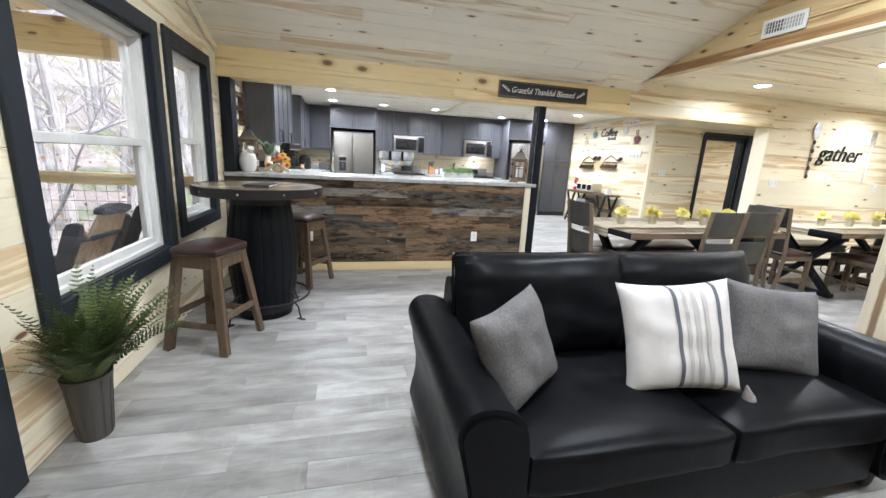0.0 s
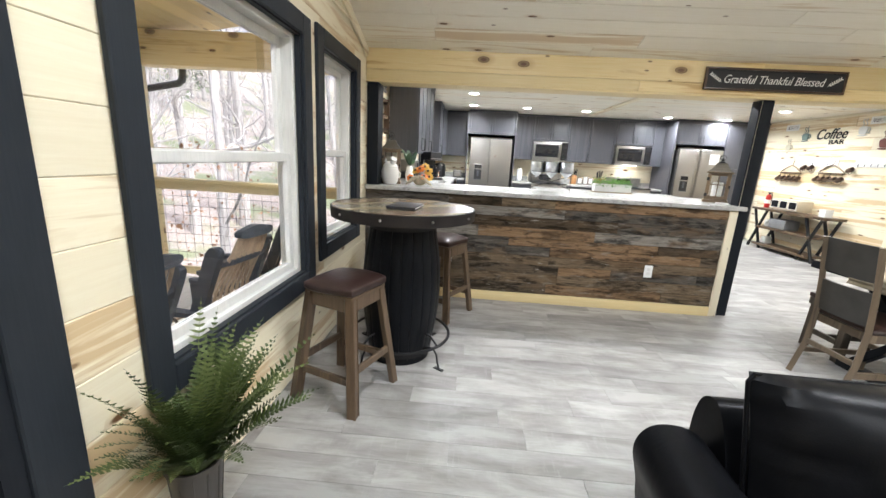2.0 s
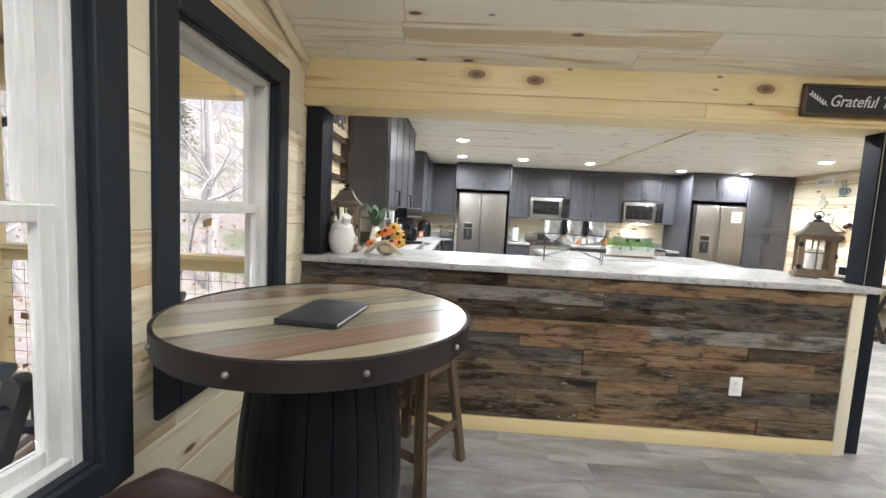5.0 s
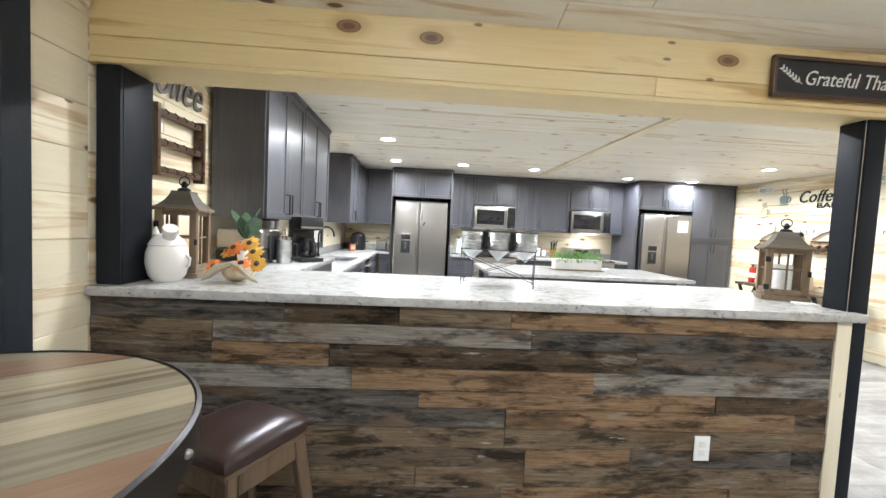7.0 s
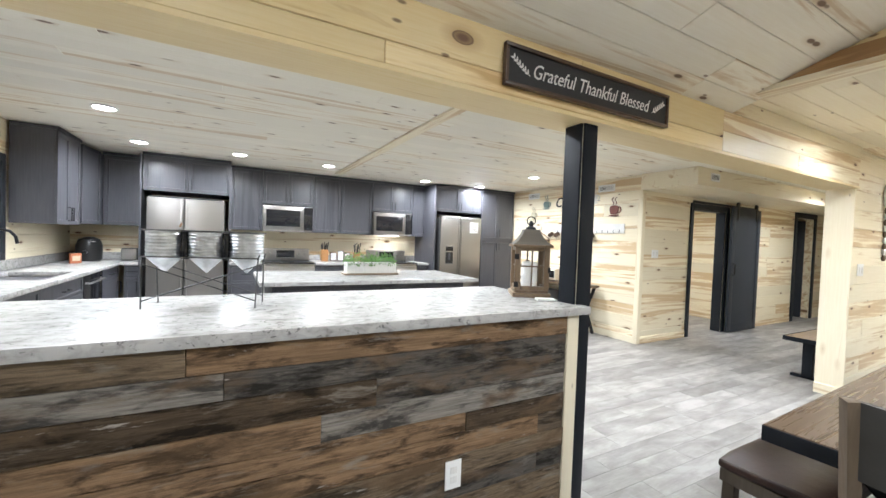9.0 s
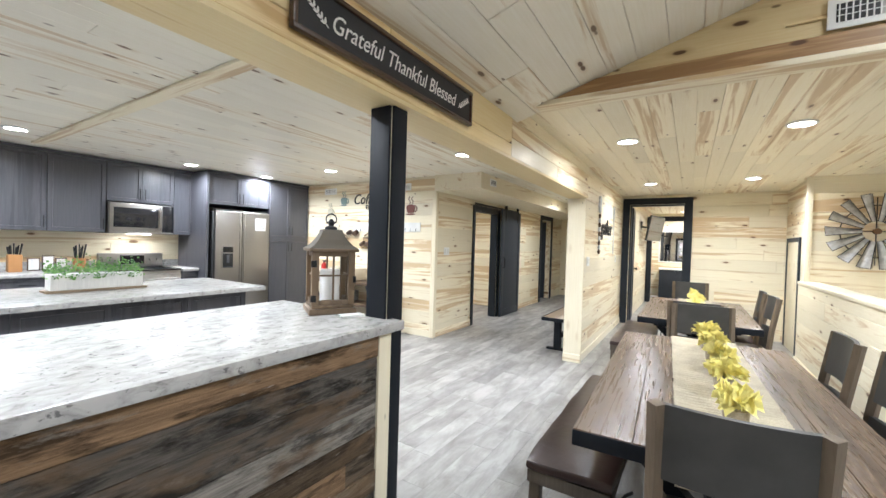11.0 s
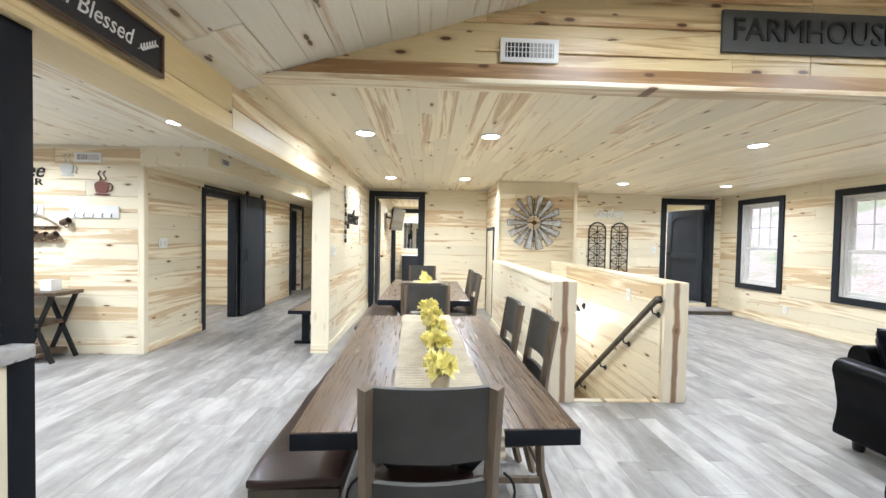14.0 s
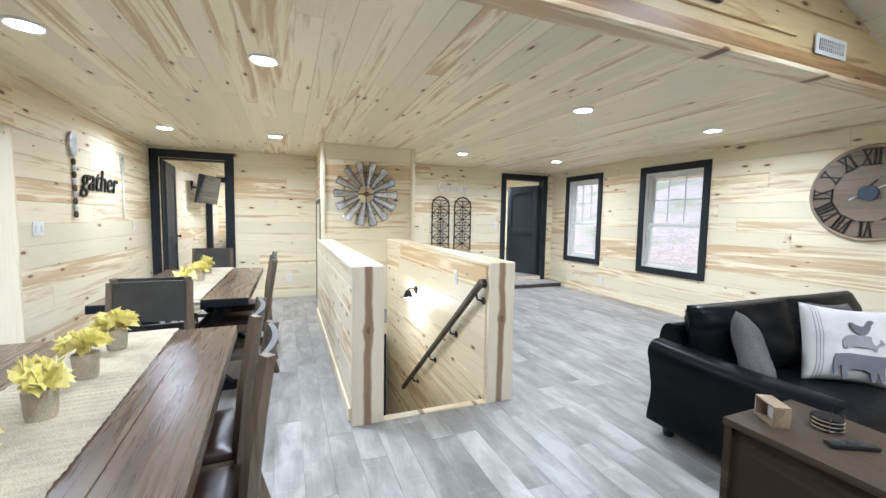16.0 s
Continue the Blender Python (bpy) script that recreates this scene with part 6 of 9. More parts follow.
# FARMHOUSE
sg2 = hung("wooden_sign", "dark weathered sign with raised letters reading FARMHOUSE", "sign", "gable", 1.60, 2.672, 0.004)
part("board", B(-0.575, 0.575, -0.02, 0, -0.125, 0.125, 0.003), painted("weathered_black", (0.075, 0.078, 0.075), 0.75, 0, 0.6), sg2)
tx = part("lettering", text_mesh("FARMHOUSE", 0.19, 0.012, 0, 1.02), painted("letter_black", (0.010, 0.010, 0.011), 0.6), sg2, smooth=False)
tx.matrix_basis = pose(0, -0.024, 0)
# Gather, twice, and the cutlery
sg3 = hung("metal_word", "white metal word Gather in script", "wall decoration", "east", 0.24, 1.97, 0.006)
tx = part("lettering", text_mesh("Gather", 0.25, 0.03, 0.3, 0.62), white_paint, sg3, smooth=False)
tx.matrix_basis = pose(0, -0.03, 0)
tx.data.materials[0] = material("white_metal", (0.88, 0.89, 0.90), 0.4)
sg4 = hung("metal_word", "black metal word gather in script", "wall decoration", "north", 7.61, 1.69, 0.006)
tx = part("lettering", text_mesh("gather", 0.34, 0.014, 0.3, 0.92), black_metal, sg4, smooth=False)
tx.matrix_basis = pose(0, -0.008, 0)
sp1 = hung("wall_spoon", "large galvanized wall spoon with a striped twisted handle", "wall decoration", "north", 7.03, 1.71, 0.006)
bl = part("bowl", P(smooth_profile([(0, 0.16), (0.055, 0.20), (0.075, 0.30), (0.05, 0.39), (0, 0.41), (-0.05, 0.39), (-0.075, 0.30), (-0.055, 0.20)], 3), -0.02, 0.0, bev=0.006), galvanized, sp1)
for k in range(9):
    part("handle_twist", L([(0.012, 0), (0.018, 0.02), (0.018, 0.04), (0.012, 0.062)], 10, (0, -0.012, -0.40 + k * 0.062)), galvanized if k % 2 else stool_wood, sp1)
fk = hung("wall_fork", "large pale wall fork", "wall decoration", "north", 8.23, 1.70, 0.006)
part("handle", B(-0.016, 0.016, -0.014, 0, -0.40, 0.15, 0.005), vinyl, fk)
part("head", P(smooth_profile([(-0.016, 0.12), (0.016, 0.12), (0.055, 0.20), (0.055, 0.25), (-0.055, 0.25), (-0.055, 0.20)], 2), -0.012, 0), galvanized, fk)
for x in (-0.045, -0.015, 0.015, 0.045):
    part("tine", B(x - 0.007, x + 0.007, -0.012, 0, 0.24, 0.37, 0.003), galvanized, fk)
# windmill
wm = hung("windmill_decor", "round galvanized windmill wall decoration", "wall decoration", "column", 2.175, 1.687, 0.012)
blade_tin = material("blade_tin", (0.62, 0.63, 0.65), 0.36, 0.9)
bt_g = Graph(blade_tin)
bt_n = bt_g.noise(bt_g.coords(), 16.0, 5, 0.6)
bt_g.color(bt_g.ramp(bt_n, (0.3, (0.40, 0.41, 0.43)), (0.65, (0.74, 0.75, 0.77))))
dark_rim = material("dark_rim_metal", (0.05, 0.045, 0.04), 0.5, 0.6)
for k in range(14):
    turn = pose(0, -0.03, 0, 0, 360 / 14 * (k + 0.5), 0) @ pose(0, 0, 0, 0, 0, 24)
    bm = bmesh.new()
    rows = []
    for i in range(7):
        u = i / 3 - 1
        rows.append([bm.verts.new(turn @ Vector((u * w_, -0.016 * (1 - u * u) * (w_ / 0.06), r_))) for r_, w_ in ((0.12, 0.024), (0.28, 0.042), (0.445, 0.062))])
    back = [[bm.verts.new(v.co + Vector((0, 0.003, 0))) for v in row] for row in rows]
    for i in range(6):
        for j in range(2):
            bm.faces.new((rows[i][j], rows[i][j + 1], rows[i + 1][j + 1], rows[i + 1][j]))
            bm.faces.new((back[i][j], back[i + 1][j], back[i + 1][j + 1], back[i][j + 1]))
    edge = [turn @ Vector(q) for q in ((-0.024, 0, 0.12), (-0.042, 0, 0.28), (-0.062, 0, 0.445), (-0.03, -0.012, 0.447), (0.03, -0.012, 0.447), (0.062, 0, 0.445), (0.042, 0, 0.28), (0.024, 0, 0.12))]
    bld = part("blade", bm, blade_tin, wm)
    part("blade_edge", T(edge, 0.004, 5), dark_rim, bld)
for r in (0.125, 0.31):
    part("ring", T([(r * math.cos(2 * math.pi * i / 48), -0.010, r * math.sin(2 * math.pi * i / 48)) for i in range(48)], 0.006, 6, closed=True), dark_rim, wm)
part("hub", C((0, -0.055, 0), (0, 0, 0), 0.036, 0.03, 20), material("rust_hub", (0.16, 0.09, 0.045), 0.6, 0.5), wm)
for k in range(4):
    a = radians(90 * k)
    part("spoke", T([(0.03 * math.cos(a), -0.012, 0.03 * math.sin(a)), (0.40 * math.cos(a), -0.012, 0.40 * math.sin(a))], 0.005, 6), dark_rim, wm)
# arched panels
lattice_brown = painted("lattice_brown", (0.030, 0.022, 0.017), 0.55)
for yc in (0.49, 0.03):
    ar = hung("arched_panel", "dark arched lattice wall panel", "wall decoration", "east", yc, 0.75, 0.006, "arched lattice panels")
    w, h = 0.172, 1.03
    out = [(-w, 0), (-w, h - w)] + [(-w * math.cos(math.pi * i / 12), h - w + w * math.sin(math.pi * i / 12)) for i in range(1, 12)] + [(w, h - w), (w, 0)]
    part("frame", T([(u, -0.012, z) for u, z in out], 0.013, 6, closed=True), lattice_brown, ar)
    for k in range(4):
        z0 = 0.02 + k * 0.235
        z1 = min(z0 + 0.235, h)
        part("cross_bar", K((-w, -0.012, z1), (w, -0.012, z1), 0.014, 0.014, 0.001), lattice_brown, ar)
        for s in (-1, 1):
            part("lattice_bar", K((-w * s, -0.012, z0), (w * s, -0.012, z1), 0.012, 0.012, 0.001, up=(0, 1, 0)), lattice_brown, ar)
        part("lattice_bar", K((0, -0.012, z0), (0, -0.012, z1), 0.012, 0.012, 0.001, up=(0, 1, 0)), lattice_brown, ar)
        part("lattice_bar", K((-w, -0.012, (z0 + z1) / 2), (w, -0.012, (z0 + z1) / 2), 0.012, 0.012, 0.001, up=(0, 1, 0)), lattice_brown, ar)
    for k in range(3):
        zc = 0.02 + 0.235 * (k + 0.5) + 0.1175
        for q in range(4):
            t0 = radians(90 * q)
            arc = [(0.165 * (math.cos(t0) + 0.72 * math.cos(t0 + math.pi + d)), -0.012, zc + 0.165 * (math.sin(t0) + 0.72 * math.sin(t0 + math.pi + d))) for d in [radians(-40 + 10 * i) for i in range(9)]]
            part("petal_bar", T(arc, 0.0055, 5), lattice_brown, ar)
# clock
def roman(text, h):
    """A Roman numeral of flat bars with a bar along its head and foot, in the local xz plane."""
    wide = {"I": 0.034, "V": 0.072, "X": 0.078}
    total = sum(wide[c] for c in text)
    b, x = bmesh.new(), -total / 2
    strokes = []
    for c in text:
        w = wide[c]
        if c == "I":
            strokes.append(((x + w / 2, h / 2), (x + w / 2, -h / 2), 0.017))
        elif c == "V":
            strokes += [((x + 0.012, h / 2), (x + w / 2, -h / 2), 0.015), ((x + w - 0.012, h / 2), (x + w / 2, -h / 2), 0.009)]
        else:
            strokes += [((x + 0.010, h / 2), (x + w - 0.010, -h / 2), 0.015), ((x + w - 0.010, h / 2), (x + 0.010, -h / 2), 0.009)]
        x += w
    strokes += [((-total / 2 - 0.004, z), (total / 2 + 0.004, z), 0.009) for z in (h / 2, -h / 2)]
    for k, (p, q, t) in enumerate(strokes):
        d = Vector((q[0] - p[0], 0, q[1] - p[1])).normalized()
        n = Vector((-d.z, 0, d.x)) * t / 2
        lift = 0.0004 * k
        p, q = Vector((p[0], 0, p[1])), Vector((q[0], 0, q[1]))
        ring = (p + n, p - n, q - n, q + n)
        front = [b.verts.new(v + Vector((0, -0.006 - lift, 0))) for v in ring]
        back = [b.verts.new(v + Vector((0, 0.003, 0))) for v in ring]
        b.faces.new(front)
        b.faces.new(back[::-1])
        for i in range(4):
            b.faces.new((front[i], back[i], back[(i + 1) % 4], front[(i + 1) % 4]))
    bmesh.ops.recalc_face_normals(b, faces=b.faces)
    return b


ck = hung("wall_clock", "large round wooden wall clock with black Roman numerals", "clock", "south", 4.31, 1.68, 0.004)
ckw = wood("clock_wood", 0, (0.25, 0.195, 0.14), (0.18, 0.138, 0.10), (0.12, 0.085, 0.06), knots=0.1, vary=0.4)
for k in range(6):
    x0, x1 = -0.455 + 0.91 * k / 6, -0.455 + 0.91 * (k + 1) / 6
    pts = [(z, math.sqrt(max(0.0, 0.455 ** 2 - z * z))) for z in [x0 + (x1 - x0) * i / 8 for i in range(9)]]
    out = [(v, z) for z, v in pts] + [(-v, z) for z, v in pts[::-1]]
    bm = P(out, -0.03, 0.0)
    bmesh.ops.remove_doubles(bm, verts=bm.verts, dist=1e-4)
    part("face_board", bm, ckw, ck, smooth=False)
part("rim", T([(0.458 * math.cos(2 * math.pi * i / 72), -0.02, 0.458 * math.sin(2 * math.pi * i / 72)) for i in range(72)], 0.016, 8, closed=True), painted("clock_rim", (0.34, 0.26, 0.175), 0.6), ck)
for k, tx in enumerate(("XII", "I", "II", "III", "IV", "V", "VI", "VII", "VIII", "IX", "X", "XI")):
    bm = roman(tx, 0.150)
    bmesh.ops.transform(bm, matrix=pose(0, 0, 0, 0, 30 * k, 0) @ pose(0, -0.034, 0.352), verts=bm.verts)
    part("numeral", bm, black_metal, ck, smooth=False)
part("hour_hand", K((-0.10, -0.042, -0.045), (0.06, -0.042, 0.13), 0.016, 0.004, 0.001, up=(0, 1, 0)), black_metal, ck)
part("minute_hand", K((-0.14, -0.046, -0.06), (0.27, -0.046, 0.15), 0.012, 0.004, 0.001, up=(0, 1, 0)), galvanized, ck)
part("hub", C((0, -0.052, 0), (0, -0.03, 0), 0.075, n=32), painted("clock_blue", (0.03, 0.05, 0.08), 0.4), ck)


def vent(wall, a, z, w=0.35, h=0.14, half=True, off=0.0):
    v = hung("wall_vent", "white metal wall register with louvres", "vent", wall, a, z, off, "white wall registers")
    part("frame", B(-w / 2, w / 2, -0.008, 0.0, -h / 2, h / 2, 0.003), white_plastic, v)
    part("backing", B(-w / 2 + 0.03, 0.0, -0.0095, -0.0085, -h / 2 + 0.028, h / 2 - 0.028), black_plastic, v, smooth=False)
    part("damper", B(0.002, w / 2 - 0.03, -0.0095, -0.0085, -h / 2 + 0.028, h / 2 - 0.028), stripe_tan, v, smooth=False)
    n = 13
    for k in range(n):
        x = -w / 2 + 0.04 + (w - 0.08) * k / (n - 1)
        part("louvre", B(x - 0.0025, x + 0.0025, -0.014, -0.0098, -h / 2 + 0.026, h / 2 - 0.026), white_plastic, v, smooth=False)
    for k in (range(2) if h > 0.1 else ()):
        z0 = -h / 2 + 0.028 + (h - 0.056) * (k + 1) / 3
        part("cross_louvre", B(-w / 2 + 0.03, w / 2 - 0.03, -0.0145, -0.0142, z0 - 0.002, z0 + 0.002), white_plastic, v, smooth=False)


vent("gable", 3.337, 2.517)
vent("gable", -0.05, 2.50, 0.34, 0.125)
vent("coffee", 9.39, 2.235, 0.30, 0.11)
vent("coffee", 7.775, 2.235, 0.30, 0.11)
v = thing("wall_vent", "white metal wall register with louvres", "vent", (6.35, 6.418, 2.27), 0, "white wall registers")
part("frame", B(-0.10, 0.10, -0.008, 0, -0.05, 0.05, 0.003), white_plastic, v)
part("backing", B(-0.08, 0.08, -0.0095, -0.0085, -0.03, 0.03), black_plastic, v, smooth=False)
for k in range(6):
    part("louvre", B(-0.072 + 0.028 * k, -0.066 + 0.028 * k, -0.013, -0.0098, -0.03, 0.03), white_plastic, v, smooth=False)


def plate(wall, a, z, w=0.075, h=0.118, kind="outlet", off=0.004):
    p = hung("wall_" + kind, "white plastic wall %s plate" % kind, kind, wall, a, z, off, "white wall plates")
    part("cover", B(-w / 2, w / 2, -0.006, 0, -h / 2, h / 2, 0.002), white_plastic, p)
    n = max(1, round(w / 0.075))
    for k in range(n):
        x = -w / 2 + w * (k + 0.5) / n
        if kind == "outlet":
            for z0 in (-0.02, 0.02):
                part("socket", B(x - 0.016, x + 0.016, -0.0085, -0.0062, z0 - 0.014, z0 + 0.014, 0.001), vinyl, p)
        else:
            part("rocker", B(x - 0.015, x + 0.015, -0.0095, -0.0062, -0.03, 0.03, 0.002), vinyl, p)


plate("bar", 1.842, 0.403, off=0.008)
plate("bar", -0.073, 0.405, off=0.008)
plate("north", 6.43, 1.22, 0.15, kind="switch")
plate("north", 8.55, 1.21, kind="switch")
plate("hall", 6.35, 1.27, 0.15, kind="switch")
plate("south", 7.77, 0.30)
plate("east", 3.2, 0.33)
plate("east", -0.70, 1.25, kind="switch")
p = thing("wall_switch", "white plastic wall switch plate", "switch", (5.35, STS + 0.022, 0.86), 180, "white wall plates")
part("cover", B(-0.038, 0.038, -0.006, 0, -0.06, 0.06, 0.002), white_plastic, p)
part("rocker", B(-0.015, 0.015, -0.0095, -0.0062, -0.03, 0.03, 0.002), vinyl, p)

# sliding barn door
sd = thing("sliding_door", "dark slate sliding barn door on a black rail", "door", (8.66, HY - 0.085, 0))
part("slab", B(-0.46, 0.46, -0.016, 0.016, 0.012, 2.06, 0.003), charcoal, sd)
part("stile", B(-0.46, -0.36, -0.026, -0.0165, 0.012, 2.06, 0.002), charcoal, sd)
part("stile", B(0.36, 0.46, -0.026, -0.0165, 0.012, 2.06, 0.002), charcoal, sd)
part("rail_board", B(-0.36, 0.36, -0.026, -0.0165, 0.012, 0.14, 0.002), charcoal, sd)
part("rail_board", B(-0.36, 0.36, -0.026, -0.0165, 1.94, 2.06, 0.002), charcoal, sd)
h = part("pull", T([(-0.40, -0.028, 0.95), (-0.40, -0.065, 0.97), (-0.40, -0.065, 1.13), (-0.40, -0.028, 1.15)], 0.009, 8), black_metal, sd, "black pull handle")
for x in (-0.30, 0.30):
    part("hanger", B(x - 0.02, x + 0.02, -0.034, -0.0265, 1.86, 2.13, 0.002), black_metal, sd)
    part("wheel", C((x, -0.03, 2.115), (x, -0.005, 2.115), 0.04, n=20), black_metal, sd)
tk = thing("door_track", "black steel track over the sliding door", "track", (8.15, HY - 0.05, 2.08), kind="structure")
part("bar", B(-1.0, 1.0, -0.006, 0.0, -0.02, 0.02, 0.001), black_metal, tk)
for x in (-0.9, 0, 0.9):
    part("standoff", C((x, 0, 0), (x, 0.05, 0), 0.012), black_metal, tk)

# ---- coffee bar ----
cw = hung("metal_word", "dark metal words Coffee BAR", "wall decoration", "coffee", 8.52, 2.05, 0.006)
tx = part("lettering", text_mesh("Coffee", 0.24, 0.01, 0.3, 0.56), black_metal, cw, smooth=False)
tx.matrix_basis = pose(0, -0.006, 0.02)
tx = part("lettering", text_mesh("BAR", 0.105, 0.01, 0, 0.28), black_metal, cw, smooth=False)
tx.matrix_basis = pose(0.12, -0.006, -0.11)


def cup_plaque(a, z, col, k=1.0):
    c = hung("cup_plaque", "flat wooden coffee-cup wall plaque with steam", "wall decoration", "coffee", a, z, 0.004, "coffee-cup plaques")
    m = painted("plaque_%d" % int(a * 100), col, 0.6)
    part("cup", P([(u * k, w * k) for u, w in smooth_profile([(-0.08, 0.06), (-0.06, -0.05), (-0.03, -0.06), (0.03, -0.06), (0.06, -0.05), (0.08, 0.06)], 2)], -0.012, 0), m, c)
    part("saucer", P([(u * k, w * k) for u, w in smooth_profile([(-0.09, -0.065), (0.09, -0.065), (0.06, -0.085), (-0.06, -0.085)], 2)], -0.012, 0), m, c)
    part("handle", T([((0.07 + 0.035 * math.sin(t)) * k, -0.006, 0.04 * math.cos(t) * k) for t in [math.pi * i / 8 for i in range(9)]], 0.008, 6), m, c)
    for s in (-1, 1):
        part("steam", T([((s * 0.025 + 0.015 * math.sin(t * 2)) * k, -0.006, (0.07 + 0.028 * t) * k) for t in [0.5 * i for i in range(8)]], 0.006, 6), m, c)


cup_plaque(9.05, 2.06, (0.18, 0.25, 0.23))
cup_plaque(9.38, 1.88, (0.55, 0.50, 0.36), 0.9)
cup_plaque(8.0, 2.10, (0.62, 0.62, 0.58), 1.0)
cup_plaque(7.62, 1.90, (0.16, 0.045, 0.03), 1.1)
for a in (8.55, 7.72):
    hb = hung("hook_board", "white board with small hooks on the coffee wall", "hook board", "coffee", a - 0.02, 1.62, 0.004, "white hook boards")
    part("board", B(-0.27, 0.27, -0.014, 0, -0.07, 0.07, 0.003), white_paint, hb)
    for k in range(5):
        x = -0.2 + 0.1 * k
        part("hook", T([(x, -0.014, -0.02), (x, -0.03, -0.035), (x, -0.03, -0.055), (x, -0.022, -0.06)], 0.004, 6), black_metal, hb)
for a, z in ((9.16, 1.42), (8.33, 1.44)):
    mr = hung("mug_rack", "bent-wood hanger rack with dark mugs hanging below", "mug rack", "coffee", a, z, 0.004, "mug racks")
    part("hanger", T([(-0.22, -0.02, 0.03), (-0.10, -0.02, 0.10), (0, -0.02, 0.14), (0.10, -0.02, 0.10), (0.22, -0.02, 0.03)], 0.012, 8), bxw, mr)
    part("rope", T([(0, -0.015, 0.14), (0.02, -0.015, 0.22), (0.0, -0.015, 0.27), (-0.02, -0.015, 0.22), (0, -0.015, 0.14)], 0.007, 6), burlap, mr)
    part("bar", K((-0.24, -0.02, 0.0), (0.24, -0.02, 0.0), 0.02, 0.02, 0.003), dark_brown_wood, mr)
    for k in range(5):
        x = -0.22 + 0.11 * k
        part("hook", T([(x, -0.02, 0.0), (x, -0.03, -0.04), (x, -0.04, -0.03)], 0.003, 6), black_metal, mr)
    for k in range(5):
        x = -0.22 + 0.11 * k
        mg = thing("mug", "dark brown stoneware mug hanging from a hook", "mug", group="hanging mugs")
        mg.matrix_world = wall_pose("coffee", a, z, 0.004) @ pose(x, -0.06, -0.10, 0, 65 + 10 * (k % 2), 0)
        part("body", L([(0.0, -0.045), (0.030, -0.045), (0.036, -0.03), (0.038, 0.045), (0.034, 0.045), (0.032, -0.035), (0.0, -0.038)], 18), dark_brown_wood, mg)
        part("handle", T([(0.036, 0, 0.028), (0.06, 0, 0.02), (0.062, 0, -0.015), (0.036, 0, -0.025)], 0.005, 6), dark_brown_wood, mg)
for a, z in ((8.86, 1.52), (8.72, 1.52), (7.98, 1.50)):
    mg = thing("mug", "dark brown stoneware mug hanging from a hook", "mug", group="hanging mugs")
    mg.matrix_world = wall_pose("coffee", a, z, 0.06) @ pose(0, 0, 0, 0, 70, 0)
    part("body", L([(0.0, -0.045), (0.030, -0.045), (0.036, -0.03), (0.038, 0.045), (0.034, 0.045), (0.032, -0.035), (0.0, -0.038)], 18), dark_brown_wood, mg)
    part("handle", T([(0.036, 0, 0.028), (0.06, 0, 0.02), (0.062, 0, -0.015), (0.036, 0, -0.025)], 0.005, 6), dark_brown_wood, mg)
cn = thing("console_table", "rustic three-shelf console table with black crossed legs", "console table", (5.80, 8.58, 0), -90)
for z, w in ((0.75, 0.80), (0.42, 0.62), (0.10, 0.62)):
    part("shelf", B(-w, w, -0.17, 0.17, z - 0.04, z, 0.004), stool_wood, cn)
for s in (-1, 1):
    for y in (-0.14, 0.14):
        part("leg", K((s * 0.74, y, 0.71), (s * 0.44, y, 0.0), 0.035, 0.035, 0.002, up=(0, 1, 0)), black_metal, cn)
        part("brace", K((s * 0.44, y, 0.71), (s * 0.74, y, 0.0), 0.035, 0.035, 0.002, up=(0, 1, 0)), black_metal, cn)
to = thing("toaster_oven", "cream countertop oven with three dark windows", "oven", (5.82, 8.72, 0.752), -90)
part("body", B(-0.30, 0.30, -0.13, 0.13, 0.012, 0.20, 0.012), painted("cream_enamel", (0.55, 0.48, 0.36), 0.4), to)
for x in (-0.20, 0.0, 0.20):
    part("window", B(x - 0.075, x + 0.075, -0.136, -0.131, 0.05, 0.165, 0.004), dark_glass, to)
    part("window_frame", T([(x - 0.082, -0.134, 0.043), (x + 0.082, -0.134, 0.043), (x + 0.082, -0.134, 0.172), (x - 0.082, -0.134, 0.172)], 0.006, 5, closed=True), white_plastic, to)
for x in (-0.26, 0.26):
    part("foot", L([(0.015, 0), (0.015, 0.013), (0.0, 0.013)], 10, (x, -0.1, 0)), black_plastic, to)
fx = thing("fire_extinguisher", "red fire extinguisher standing on the console", "extinguisher", (5.80, 9.26, 0.752))
part("cylinder", L([(0.0, 0.0), (0.042, 0.0), (0.044, 0.01), (0.044, 0.20), (0.034, 0.235), (0.014, 0.25), (0.0, 0.25)], 20), material("red_enamel", (0.42, 0.02, 0.015), 0.3), fx)
part("valve", L([(0.014, 0.25), (0.014, 0.275), (0.0, 0.277)], 12), black_metal, fx)
part("lever", B(-0.012, 0.012, -0.07, 0.03, 0.275, 0.29, 0.003), black_plastic, fx)
part("label_band", L([(0.0446, 0.08), (0.0449, 0.08), (0.0449, 0.15), (0.0446, 0.15)], 20), white_plastic, fx)
part("hose", T([(0.02, 0, 0.265), (0.055, 0, 0.25), (0.058, 0, 0.15), (0.055, 0, 0.08)], 0.008, 8), black_plastic, fx)
bk = thing("storage_basket", "gray fabric storage bin on the console shelf", "basket", (5.80, 8.72, 0.42), -90)
part("bin", B(-0.22, 0.16, -0.13, 0.13, 0.001, 0.17, 0.02), fabric("bin_gray", (0.16, 0.16, 0.16)), bk)
for z, y0 in ((0.42, 9.08), (0.10, 9.08), (0.75, 7.98)):
    cr = thing("white_caddy", "small white container on the console", "container", (5.80, y0, z))
    part("box", B(-0.06, 0.06, -0.06, 0.06, 0.001, 0.11, 0.006), white_plastic, cr)
    part("lid", B(-0.063, 0.063, -0.063, 0.063, 0.111, 0.12, 0.003), vinyl, cr)


